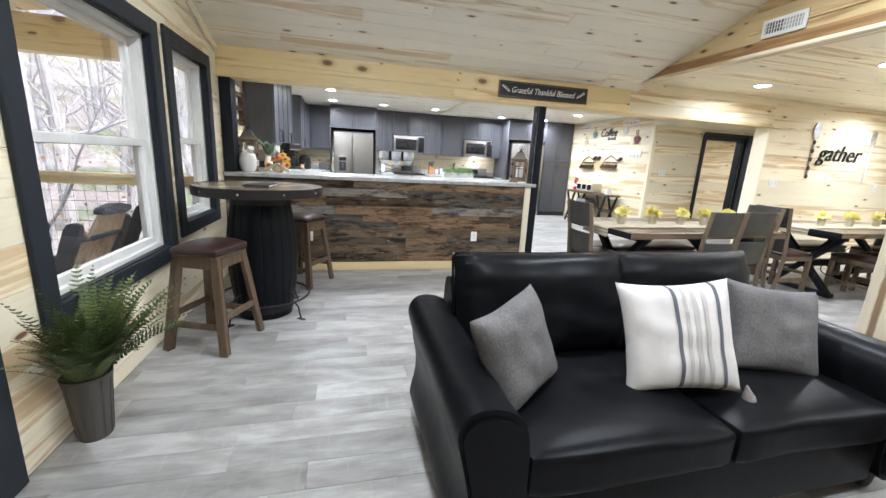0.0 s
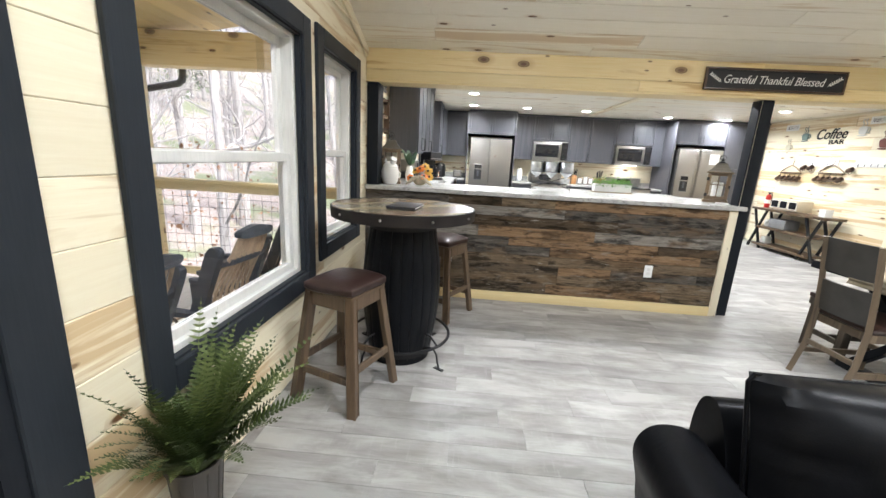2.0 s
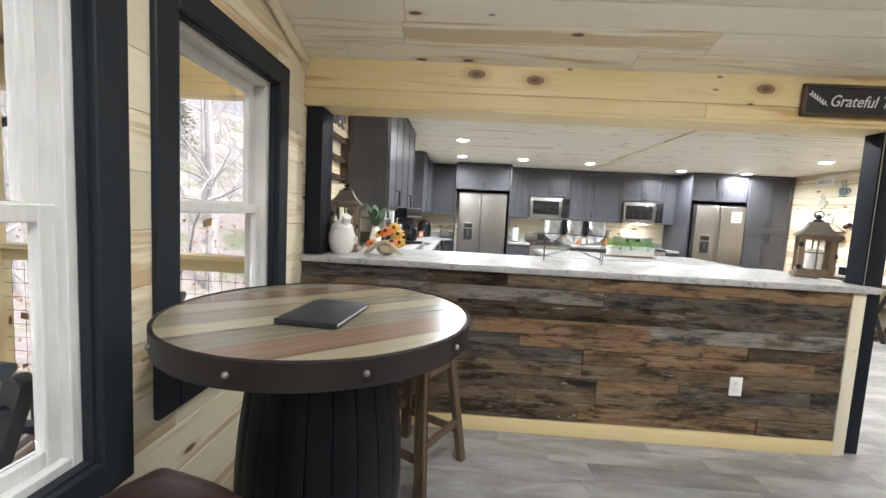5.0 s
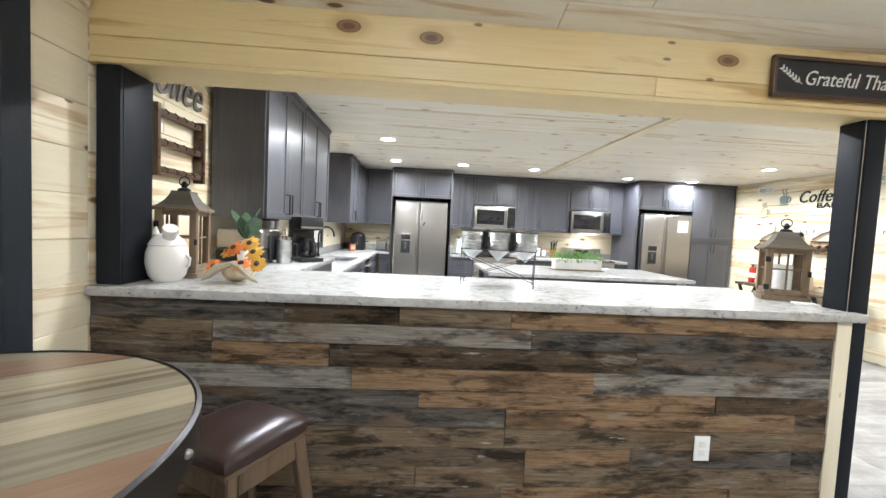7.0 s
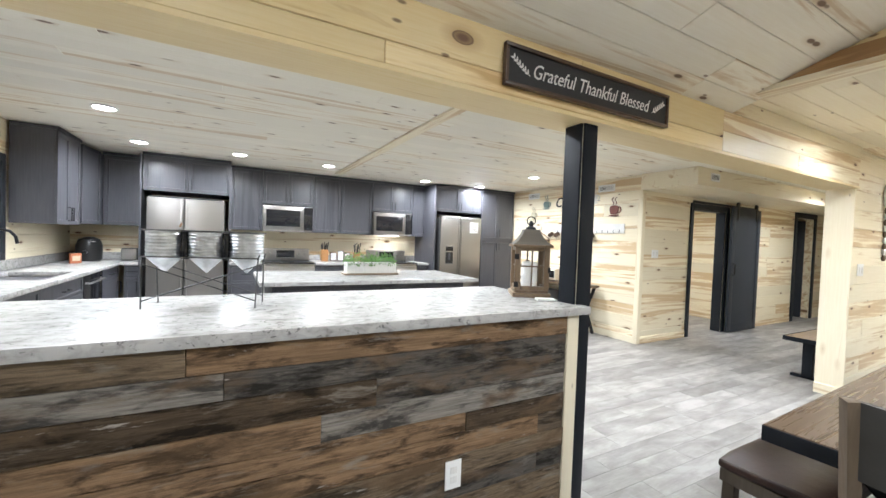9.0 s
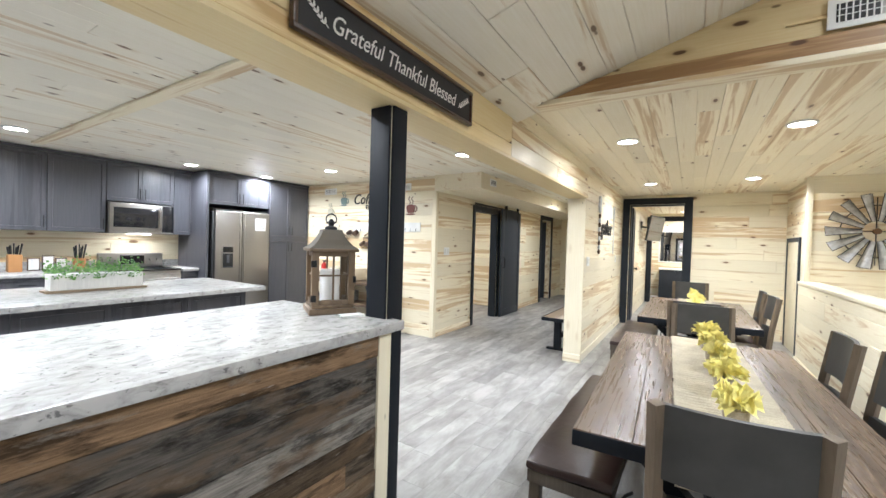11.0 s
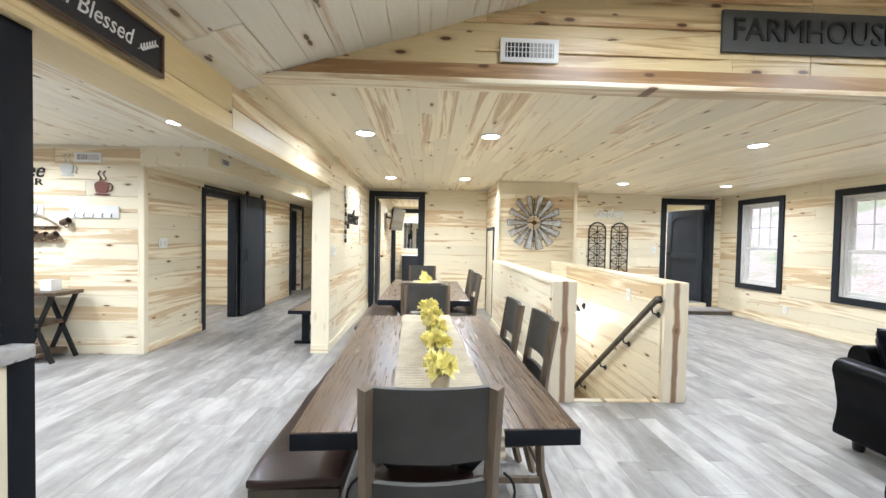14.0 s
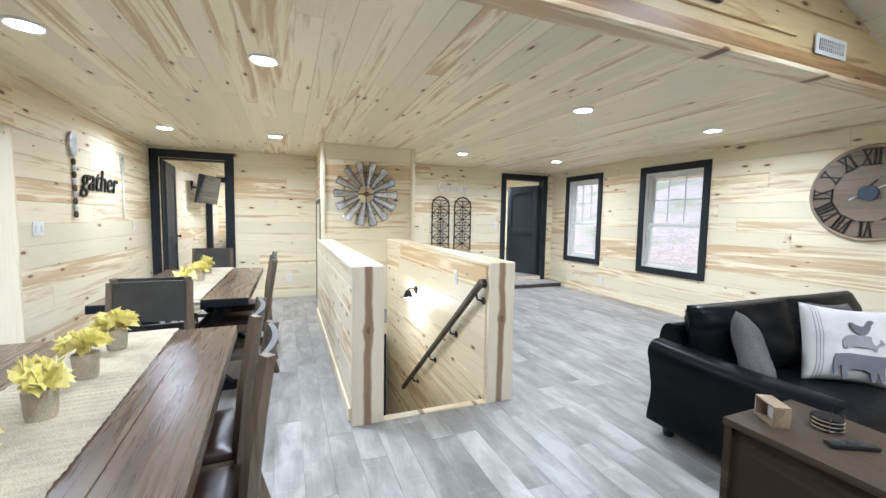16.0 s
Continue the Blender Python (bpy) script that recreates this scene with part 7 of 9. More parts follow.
# ---- lanterns and things on the bar ----
def lantern(at, rz, w, h, label, candle=True):
    l = thing("lantern", label, "lantern", at, rz, group="wooden lanterns")
    a = w / 2
    lw = stool_wood_light
    part("base", B(-a, a, -a, a, 0, 0.025, 0.004), lw, l)
    part("base_step", B(-a + 0.012, a - 0.012, -a + 0.012, a - 0.012, 0.0255, 0.04, 0.003), lw, l)
    ht = h * 0.66
    for sx in (-1, 1):
        for sy in (-1, 1):
            part("corner_post", B(sx * (a - 0.025) - 0.015, sx * (a - 0.025) + 0.015, sy * (a - 0.025) - 0.015, sy * (a - 0.025) + 0.015, 0.04, ht, 0.002), lw, l)
    for s in (-1, 1):
        for z0, z1 in ((0.04, 0.062), (ht - 0.022, ht)):
            part("rail", B(-a + 0.036, a - 0.036, s * (a - 0.025) - 0.009, s * (a - 0.025) + 0.009, z0, z1, 0.002), lw, l)
            part("rail", B(s * (a - 0.025) - 0.009, s * (a - 0.025) + 0.009, -a + 0.036, a - 0.036, z0, z1, 0.002), lw, l)
        zc = 0.04 + (ht - 0.04) * 0.55
        part("muntin", B(-0.004, 0.004, s * (a - 0.025) - 0.005, s * (a - 0.025) + 0.005, 0.062, ht - 0.022), lw, l, smooth=False)
        part("muntin", B(-a + 0.036, a - 0.036, s * (a - 0.025) - 0.0045, s * (a - 0.025) + 0.0045, zc - 0.004, zc + 0.004), lw, l, smooth=False)
        part("muntin", B(s * (a - 0.025) - 0.005, s * (a - 0.025) + 0.005, -0.004, 0.004, 0.062, ht - 0.022), lw, l, smooth=False)
        part("muntin", B(s * (a - 0.025) - 0.0045, s * (a - 0.025) + 0.0045, -a + 0.036, a - 0.036, zc - 0.004, zc + 0.004), lw, l, smooth=False)
    part("eave", B(-a - 0.004, a + 0.004, -a - 0.004, a + 0.004, ht, ht + 0.014, 0.003), lw, l)
    bm = bmesh.new()
    rings = []
    for k, zz in ((1.02, ht + 0.014), (0.80, ht + 0.03), (0.60, ht + 0.055), (0.45, ht + 0.085), (0.42, ht + 0.10)):
        rings.append([bm.verts.new((sx * a * k, sy * a * k, zz)) for sx, sy in ((-1, -1), (1, -1), (1, 1), (-1, 1))])
    skin(bm, rings)
    part("roof", bm, material("lantern_tin", (0.13, 0.115, 0.095), 0.5, 0.6), l, "pagoda tin roof", smooth=False)
    part("finial", L([(0.030, ht + 0.10), (0.028, ht + 0.112), (0.012, ht + 0.12), (0.016, ht + 0.135), (0.006, ht + 0.15), (0.0, ht + 0.152)], 14), black_metal, l)
    part("ring", T([(0.024 * math.cos(t), 0, ht + 0.15 + 0.024 * math.sin(t)) for t in [2 * math.pi * i / 20 for i in range(20)]], 0.003, 6, closed=True), black_metal, l)
    part("latch", B(a - 0.02, a - 0.006, -a + 0.004, -a + 0.014, ht * 0.5, ht * 0.5 + 0.03, 0.002), black_metal, l)
    part("hinge", B(-a + 0.006, -a + 0.03, -a + 0.008, -a + 0.014, ht * 0.75, ht * 0.75 + 0.03, 0.002), black_metal, l)
    part("hinge", B(-a + 0.006, -a + 0.03, -a + 0.008, -a + 0.014, ht * 0.2, ht * 0.2 + 0.03, 0.002), black_metal, l)
    if candle:
        part("candle", L([(0.0, 0.04), (0.045, 0.04), (0.045, 0.19), (0.036, 0.195), (0.0, 0.188)], 24), white_plastic, l, "white pillar candle")
    return l


stool_wood_light = wood("lantern_wood", 2, (0.20, 0.14, 0.085), (0.145, 0.098, 0.058), (0.09, 0.058, 0.033), knots=0.05)
lantern((2.54, 5.445, 1.067), -31, 0.21, 0.425, "brown wooden lantern with tin roof and white candle")
lantern((-0.725, 5.43, 1.067), 8, 0.205, 0.50, "brown wooden lantern with a tin roof behind the cookie jar", False)
cd2 = thing("folded_card", "small folded white card lying beside the lantern", "card", (2.50, 5.26, 1.067), -25)
part("sheet", B(-0.05, 0.05, -0.03, 0.03, 0.001, 0.006, 0.001), white_plastic, cd2)
part("flap", B(-0.05, 0.05, -0.028, 0.03, 0.0065, 0.011, 0.001), vinyl, cd2)
# galvanized hanging-tin trio on a wire stand
tb = thing("tin_trio", "three galvanized tin scoops in a black wire stand", "utensil holder", (0.93, 5.56, 1.067), -14)
for x in (-0.15, 0.0, 0.15):
    prof = [(0.003, 0.135), (0.062, 0.195)]
    for k in range(8):
        prof += [(0.066, 0.198 + k * 0.013), (0.062, 0.2045 + k * 0.013)]
    prof += [(0.067, 0.302), (0.064, 0.302), (0.060, 0.20), (0.002, 0.145)]
    part("tin", L(prof, 28, (x, 0, 0)), galvanized, tb)
wire_gray = material("wire_gray", (0.10, 0.10, 0.10), 0.4, 0.8)
for s in (-1, 1):
    for y in (-0.075, 0.075):
        part("leg", T([(s * 0.20, y, 0.0), (s * 0.205, y * 0.8, 0.20), (s * 0.212, y * 0.9, 0.215)], 0.0028, 6), wire_gray, tb)
    part("top_wire", T([(-0.21, s * 0.069, 0.303), (0.21, s * 0.069, 0.303)], 0.0028, 6), wire_gray, tb)
    part("rail", T([(-0.21, s * 0.069, 0.20), (0.21, s * 0.069, 0.20)], 0.0028, 6), wire_gray, tb)
    part("cross_wire", T([(-0.20, s * 0.072, 0.03), (0.20, s * 0.066, 0.17)], 0.0024, 6), wire_gray, tb)
    part("cross_wire", T([(-0.20, s * 0.066, 0.17), (0.20, s * 0.072, 0.03)], 0.0024, 6), wire_gray, tb)
for x in (-0.075, 0.075):
    part("end_cap", B(x - 0.012, x + 0.012, -0.03, 0.03, 0.19, 0.30, 0.003), dark_glass, tb, "dark strip between the tins")
# cookie jar, plain rounded shape
bm = L([(0.0, 0.0), (0.062, 0.0), (0.085, 0.03), (0.098, 0.09), (0.095, 0.14), (0.082, 0.175), (0.084, 0.182), (0.070, 0.205), (0.045, 0.228), (0.020, 0.236), (0.0, 0.237)], 36)
jar = thing("cookie_jar", "glossy white ceramic cookie jar with a rounded lid", "jar", (-0.70, 5.26, 1.067))
jar.scale = (0.9, 0.9, 0.95)
white_glaze = material("white_glaze", (0.78, 0.76, 0.72), 0.12)
part("body", bm, white_glaze, jar)
part("seam", L([(0.083, 0.174), (0.087, 0.178), (0.083, 0.182)], 36), white_glaze, jar)
part("spout", C((0.03, -0.035, 0.215), (0.052, -0.062, 0.262), 0.030, 0.034, 20), white_glaze, jar)
for s in (-1, 1):
    part("ear", L([(0.0, 0.03), (0.010, 0.012), (0.018, -0.012), (0.0, -0.02)], 12, (s * 0.045, -0.02, 0.238)), white_glaze, jar)
    part("side_handle", T([(s * 0.09, 0, 0.13), (s * 0.112, 0, 0.115), (s * 0.108, 0, 0.08), (s * 0.096, 0, 0.07)], 0.009, 8), white_glaze, jar)
# fall flower arrangement
fa = thing("flower_arrangement", "orange and cream artificial flowers with burlap ribbon in a pumpkin", "flowers", (-0.41, 5.33, 1.067))
pum = bmesh.new()
n = 40
rings = []
for k in range(11):
    ph = math.pi * k / 10
    rings.append([pum.verts.new(((0.004 + 0.07 * math.sin(ph)) * (1 - 0.12 * abs(math.cos(4 * t))) * math.cos(t), (0.004 + 0.07 * math.sin(ph)) * (1 - 0.12 * abs(math.cos(4 * t))) * math.sin(t), 0.05 - 0.05 * math.cos(ph))) for t in [2 * math.pi * i / n for i in range(n)]])
skin(pum, rings)
part("pumpkin", pum, fabric("cream_cloth", (0.58, 0.48, 0.33)), fa, "cream cloth pumpkin")
orange = fabric("orange_petals", (0.72, 0.20, 0.03), 60, 0.7)
gold = fabric("gold_petals", (0.70, 0.42, 0.07), 60, 0.7)
rfl = random.Random(4)
for k, (cx, cy, cz, r, mt) in enumerate(((0.0, -0.05, 0.17, 0.055, orange), (0.08, -0.02, 0.15, 0.05, gold), (0.05, -0.08, 0.10, 0.045, orange), (-0.09, -0.05, 0.075, 0.04, orange), (0.09, 0.0, 0.09, 0.045, gold), (0.04, 0.03, 0.19, 0.05, gold), (-0.05, 0.0, 0.15, 0.045, gold))):
    bm = bmesh.new()
    m0 = pose(cx, cy, cz, rfl.uniform(30, 70), rfl.uniform(-30, 30), 0)
    for i in range(13):
        a = 360 * i / 13
        prism(bm, [(-0.004, 0.012), (0.004, 0.012), (0.011, r * 0.65), (0.004, r), (-0.004, r), (-0.011, r * 0.65)], -0.001, 0.001, m0 @ pose(0, 0, 0, 90) @ pose(0, 0, 0, 0, a, 0) @ pose(0, 0, 0, 14 + 10 * (i % 2)))
    fl_ = part("bloom", bm, mt, fa, smooth=False)
    bm = bmesh.new()
    bmesh.ops.create_uvsphere(bm, u_segments=10, v_segments=8, radius=0.015, matrix=m0 @ Matrix.Diagonal((1, 1, 0.6, 1)))
    part("flower_centre", bm, dark_brown_wood, fl_)
for s in (-1, 1):
    part("ribbon", T([(0, -0.06, 0.09), (s * 0.05, -0.09, 0.075), (s * 0.10, -0.09, 0.03), (s * 0.13, -0.08, 0.008)], [0.012, 0.02, 0.016, 0.004], 6), burlap, fa)


# ---- kitchen ----
def shaker(bm, x0, x1, z0, z1, y=0.0, t=0.019, fr=0.06):
    """A framed door front in the plane y, proud towards -y."""
    g = 0.0015
    x0, x1, z0, z1 = x0 + g, x1 - g, z0 + g, z1 - g
    fr = min(fr, (x1 - x0) * 0.3, (z1 - z0) * 0.3)
    g = bmesh.ops.create_cube(bm, size=1.0)["verts"]
    for v in g:
        v.co = Vector(((x0 + x1) / 2 + v.co.x * (x1 - x0), y - t / 2 + v.co.y * t, (z0 + z1) / 2 + v.co.z * (z1 - z0)))
    front = [f for f in {f for v in g for f in v.link_faces} if f.calc_center_median().y < y - t * 0.9]
    bmesh.ops.inset_region(bm, faces=front, thickness=0.0015, depth=0.0)
    bmesh.ops.inset_region(bm, faces=front, thickness=fr, depth=0.0)
    bmesh.ops.inset_region(bm, faces=front, thickness=0.004, depth=-t * 0.5)
    return bm


def handle(parent, x, z, y, vert=True, ln=0.14):
    e = [(x, y, z - ln / 2), (x, y - 0.03, z - ln / 2), (x, y - 0.03, z + ln / 2), (x, y, z + ln / 2)] if vert else [(x - ln / 2, y, z), (x - ln / 2, y - 0.03, z), (x + ln / 2, y - 0.03, z), (x + ln / 2, y, z)]
    part("handle", T(e, 0.0055, 6), black_metal, parent, "black bar handle")


def cabinet(name, at, rz, w, d, z0, z1, doors, label, low_handles=True, drawers=0, crown=False, group="kitchen cabinets"):
    """A cabinet with its front at local y=0, w wide from x=0, d deep."""
    c = thing(name, label, "cabinet", at, rz, group)
    part("body", B(0.001, w - 0.001, 0.0, d, z0, z1, 0.002, 1), cabinet_gray, c)
    if crown:
        part("crown", B(-0.004, w + 0.004, -0.032, d, z1 + 0.001, z1 + 0.035, 0.006), cabinet_gray, c)
    zt = z1
    if drawers:
        h = (z1 - z0 - 0.1) / 3 if drawers == 3 else 0.16
        zt = z1
        for k in range(drawers):
            bm = shaker(bmesh.new(), 0.004, w - 0.004, zt - h, zt, fr=0.04)
            dr = part("drawer", bm, cabinet_gray, c)
            handle(dr, w / 2, zt - h / 2, -0.019, False)
            zt -= h
    if doors:
        n = doors
        for k in range(n):
            x0, x1 = 0.004 + (w - 0.008) * k / n, 0.004 + (w - 0.008) * (k + 1) / n
            dz0 = z0 + (0.10 if z0 < 0.05 else 0.004)
            dr = part("door", shaker(bmesh.new(), x0, x1, dz0, zt - 0.004), cabinet_gray, c)
            hx = (x1 - 0.03) if (n == 2 and k == 0) or (n == 1) else (x0 + 0.03)
            hz = dz0 + 0.11 if low_handles else zt - 0.12
            handle(dr, hx, hz, -0.019)
    if z0 < 0.05:
        part("toe_kick", B(0.004, w - 0.004, -0.001, 0.05, 0.0, 0.095), black_plastic, c, smooth=False)
    return c


UF, UB, UT = 10.42, 1.40, 2.325        # upper fronts, undersides, tops
KC = 0.92                              # worktop height
for x0, x1, z0, nd, yf in ((-0.48, 0.0, UB, 1, UF), (0.0, 1.0, 1.87, 2, 10.05), (1.0, 1.44, UB, 1, UF), (1.44, 2.20, 1.82, 2, UF), (2.20, 2.66, UB, 1, UF), (2.66, 3.21, UB, 1, UF), (3.21, 3.99, 1.82, 2, UF), (3.99, 4.25, UB, 1, UF), (4.25, 5.22, 1.87, 2, 9.98)):
    cabinet("upper_cabinet", (x0, yf, 0), 0, x1 - x0, KN - yf - 0.002, z0, UT, nd, "gray-stained shaker upper cabinet with black handles", crown=True, group="upper kitchen cabinets")
pn = cabinet("pantry_cabinet", (5.24, 9.98, 0), 0, 0.77, 0.77, 0.0, UT, 0, "tall gray-stained pantry cabinet with four shaker doors", crown=True)
for k in range(2):
    for z0, z1, hz in ((0.10, 1.38, 1.25), (1.39, UT - 0.004, 1.52)):
        dr = part("door", shaker(bmesh.new(), 0.004 + 0.381 * k, 0.385 + 0.381 * k, z0, z1), cabinet_gray, pn)
        handle(dr, 0.355 if k == 0 else 0.415, hz, -0.019)
for x0, x1 in ((4.215, 4.25), (0.985, 1.005), (-0.02, 0.0)):
    part("side_panel", B(x0, x1, 9.94, KN - 0.002, 0, UT - 0.001), cabinet_gray, None)
    ob = scene.collection.objects[-1]
    tagged(ob, "gray-stained panel beside the refrigerator", "panel", "refrigerator side panels")
# west run
for y0, y1, nd in ((5.98, 6.77, 2), (6.77, 7.68, 2), (9.02, 9.70, 2)):
    cabinet("upper_cabinet", (-0.545, y0, 0), 90, y1 - y0, 0.33, UB - 0.02, UT, nd, "gray-stained shaker upper cabinet on the window wall", crown=True, group="upper kitchen cabinets")
co = thing("corner_cabinet", "gray-stained angled corner upper cabinet", "cabinet", (0, 0, 0), group="upper kitchen cabinets")
part("body", P([(-0.872, UB), (-0.872, UT), (-0.5, UT), (-0.5, UB)], 10.06, KN - 0.004), cabinet_gray, co, smooth=False)
bm = shaker(bmesh.new(), 0.0, 0.50, UB, UT)
bmesh.ops.transform(bm, matrix=pose(-0.535, 9.735, 0, 0, 0, 84), verts=bm.verts)
part("door", bm, cabinet_gray, co)
bm = bmesh.new()
a = [bm.verts.new((x, y, UB)) for x, y in ((-0.872, 9.72), (-0.545, 9.72), (-0.48, 10.42), (-0.48, KN - 0.01), (-0.872, KN - 0.01))]
b = [bm.verts.new((v.co.x, v.co.y, UT)) for v in a]
bm.faces.new(a[::-1]), bm.faces.new(b)
for i in range(5):
    bm.faces.new((a[i], a[(i + 1) % 5], b[(i + 1) % 5], b[i]))
part("carcass", bm, cabinet_gray, co, smooth=False)
# base cabinets
for x0, x1, dr, nd in ((-0.20, -0.02, 1, 1), (1.005, 1.44, 3, 0), (2.20, 2.70, 1, 1), (2.70, 3.21, 1, 1), (3.99, 4.21, 1, 1)):
    cabinet("base_cabinet", (x0, 10.14, 0), 0, x1 - x0, KN - 10.142, 0.0, KC - 0.04, nd, "gray-stained base cabinet under the granite worktop", False, dr, group="base kitchen cabinets")
for y0, y1, dr, nd in ((6.95, 7.75, 1, 2), (7.75, 8.75, 1, 2), (9.40, 10.14, 1, 1)):
    cabinet("base_cabinet", (-0.27, y0, 0), 90, y1 - y0, 0.60, 0.0, KC - 0.04, nd, "gray-stained base cabinet along the window wall", False, dr, group="base kitchen cabinets")
dw = thing("dishwasher", "stainless steel dishwasher under the worktop", "dishwasher", (-0.27, 8.76, 0), 90)
part("body", B(0.0, 0.62, 0.02, 0.58, 0.0, KC - 0.045), black_plastic, dw, smooth=False)
part("front", B(0.005, 0.615, -0.02, 0.02, 0.10, KC - 0.05, 0.005), dark_glass, dw)
part("handle", T([(0.05, -0.02, 0.80), (0.05, -0.06, 0.80), (0.57, -0.06, 0.80), (0.57, -0.02, 0.80)], 0.011, 8), steel, dw)


def worktop(label, boxes):
    bm = bmesh.new()
    for b in boxes:
        box(bm, *b, KC - 0.038, KC, 0.004)
    return tagged(part("worktop", bm, white_granite), label, "worktop", "granite worktops")


worktop("white speckled granite worktop with an under-mounted sink", [(WX + 0.004, -0.235, 6.955, 8.06), (WX + 0.004, -0.80, 8.06, 8.82), (-0.34, -0.235, 8.06, 8.82), (WX + 0.004, -0.235, 8.82, 10.10), (WX + 0.004, -0.022, 10.10, KN - 0.004)])
worktop("white speckled granite worktop section", [(1.006, 1.435, 10.10, KN - 0.004)])
worktop("white speckled granite worktop between the two ranges", [(2.205, 3.205, 10.10, KN - 0.004)])
worktop("white speckled granite worktop section", [(3.995, 4.212, 10.10, KN - 0.004)])
for x0, x1 in ((WX + 0.01, -0.025), (1.008, 1.433), (2.207, 3.203), (3.997, 4.21)):
    tagged(part("backsplash", B(x0, x1, KN - 0.022, KN - 0.003, KC + 0.001, KC + 0.10, 0.003), white_granite), "low granite backsplash", "backsplash", "granite backsplashes", "structure")
tagged(part("backsplash", B(WX + 0.003, WX + 0.022, 6.96, KN - 0.03, KC + 0.001, KC + 0.10, 0.003), white_granite), "low granite backsplash", "backsplash", "granite backsplashes", "structure")
sk = thing("sink", "stainless steel under-mounted kitchen sink", "sink", (-0.57, 8.44, KC))
bm = bmesh.new()
for a in ((-0.23, -0.222, -0.38, 0.38, -0.20, -0.04), (0.222, 0.23, -0.38, 0.38, -0.20, -0.04), (-0.222, 0.222, -0.38, -0.372, -0.20, -0.04), (-0.222, 0.222, 0.372, 0.38, -0.20, -0.04), (-0.23, 0.23, -0.38, 0.38, -0.21, -0.20)):
    box(bm, *a)
part("basin", bm, steel, sk, smooth=False)
part("drain", L([(0.04, -0.199), (0.035, -0.196), (0.0, -0.197)], 20), chrome, sk)
fc = thing("faucet", "black gooseneck kitchen faucet", "faucet", (-0.80, 8.42, KC))
part("base", L([(0.026, 0.0), (0.026, 0.01), (0.018, 0.05), (0.016, 0.06), (0.0, 0.06)], 16), black_metal, fc)
part("spout", T([(0, 0, 0.05), (0, 0, 0.30), (0.03, 0, 0.37), (0.09, 0, 0.40), (0.15, 0, 0.385), (0.185, 0, 0.34), (0.195, 0, 0.28)], 0.012, 10), black_metal, fc)
part("lever", T([(0, -0.02, 0.06), (0.01, -0.06, 0.10)], 0.006, 8), black_metal, fc)


def fridge(at, label):
    f = thing("refrigerator", label, "refrigerator", at, group="stainless refrigerators")
    part("body", B(0.0, 0.87, 0.06, 0.80, 0.01, 1.765), material("fridge_gray", (0.10, 0.10, 0.10), 0.5), f, smooth=False)
    for x0, x1 in ((0.003, 0.405), (0.411, 0.867)):
        dr = part("door", B(x0, x1, -0.005, 0.062, 0.03, 1.78, 0.012, 3), steel, f)
        hx = x1 - 0.03 if x0 < 0.1 else x0 + 0.03
        part("handle", B(hx - 0.010, hx + 0.010, -0.018, -0.004, 0.35, 1.74, 0.004), steel, dr)
    part("hinge_cover", B(0.02, 0.85, 0.03, 0.12, 1.781, 1.80, 0.004), black_plastic, f)
    dp = part("dispenser", B(0.095, 0.285, -0.010, 0.03, 0.92, 1.27, 0.004), steel, f)
    part("recess", B(0.115, 0.265, -0.012, -0.0105, 0.94, 1.14), black_plastic, dp, smooth=False)
    part("display", B(0.115, 0.265, -0.0125, -0.0105, 1.16, 1.24), dark_glass, dp, smooth=False)
    part("paddle", B(0.17, 0.21, -0.018, -0.0125, 1.0, 1.12, 0.002), stripe_gray, dp)
    part("tray", B(0.115, 0.265, -0.024, -0.0125, 0.93, 0.945, 0.002), stripe_gray, dp)
    return f


fridge((0.062, 9.885, 0), "stainless side-by-side refrigerator with a water dispenser")
f2 = fridge((4.315, 9.885, 0), "stainless refrigerator with a white sheet of paper on its door")
pp = tagged(part("paper_note", B(4.93, 5.11, 9.874, 9.8775, 1.50, 1.70), white_plastic, smooth=False), "white sheet of paper held on the refrigerator door", "paper")
for k in range(5):
    part("text_bar", B(4.95, 5.07 if k % 2 else 5.09, 9.8732, 9.8738, 1.655 - 0.028 * k, 1.661 - 0.028 * k), stripe_gray, pp, smooth=False)


def microwave(at, label):
    m = thing("microwave", label, "microwave", at, group="over-range microwaves")
    part("body", B(0, 0.745, 0.02, 0.38, 0, 0.41, 0.004), steel, m)
    dr = part("door", B(0.004, 0.60, -0.012, 0.018, 0.03, 0.40, 0.006), steel, m)
    part("window", B(0.045, 0.545, -0.0145, -0.0125, 0.085, 0.345, 0.002), dark_glass, dr)
    part("handle", T([(0.575, -0.012, 0.06), (0.575, -0.055, 0.09), (0.575, -0.055, 0.34), (0.575, -0.012, 0.37)], 0.012, 8), steel, dr)
    part("control_panel", B(0.606, 0.741, -0.012, 0.018, 0.03, 0.40, 0.004), dark_glass, m)
    part("vent_grille", B(0.004, 0.741, -0.010, 0.018, 0.002, 0.028, 0.003), steel, m)
    part("bottom_lens", B(0.25, 0.50, 0.08, 0.16, -0.003, -0.0005), lamp_glow if at[0] > 3 else white_plastic, m, smooth=False)
    return m


microwave((1.447, 10.36, 1.395), "stainless over-range microwave with a dark window")
microwave((3.225, 10.36, 1.395), "stainless over-range microwave with its lower light on")


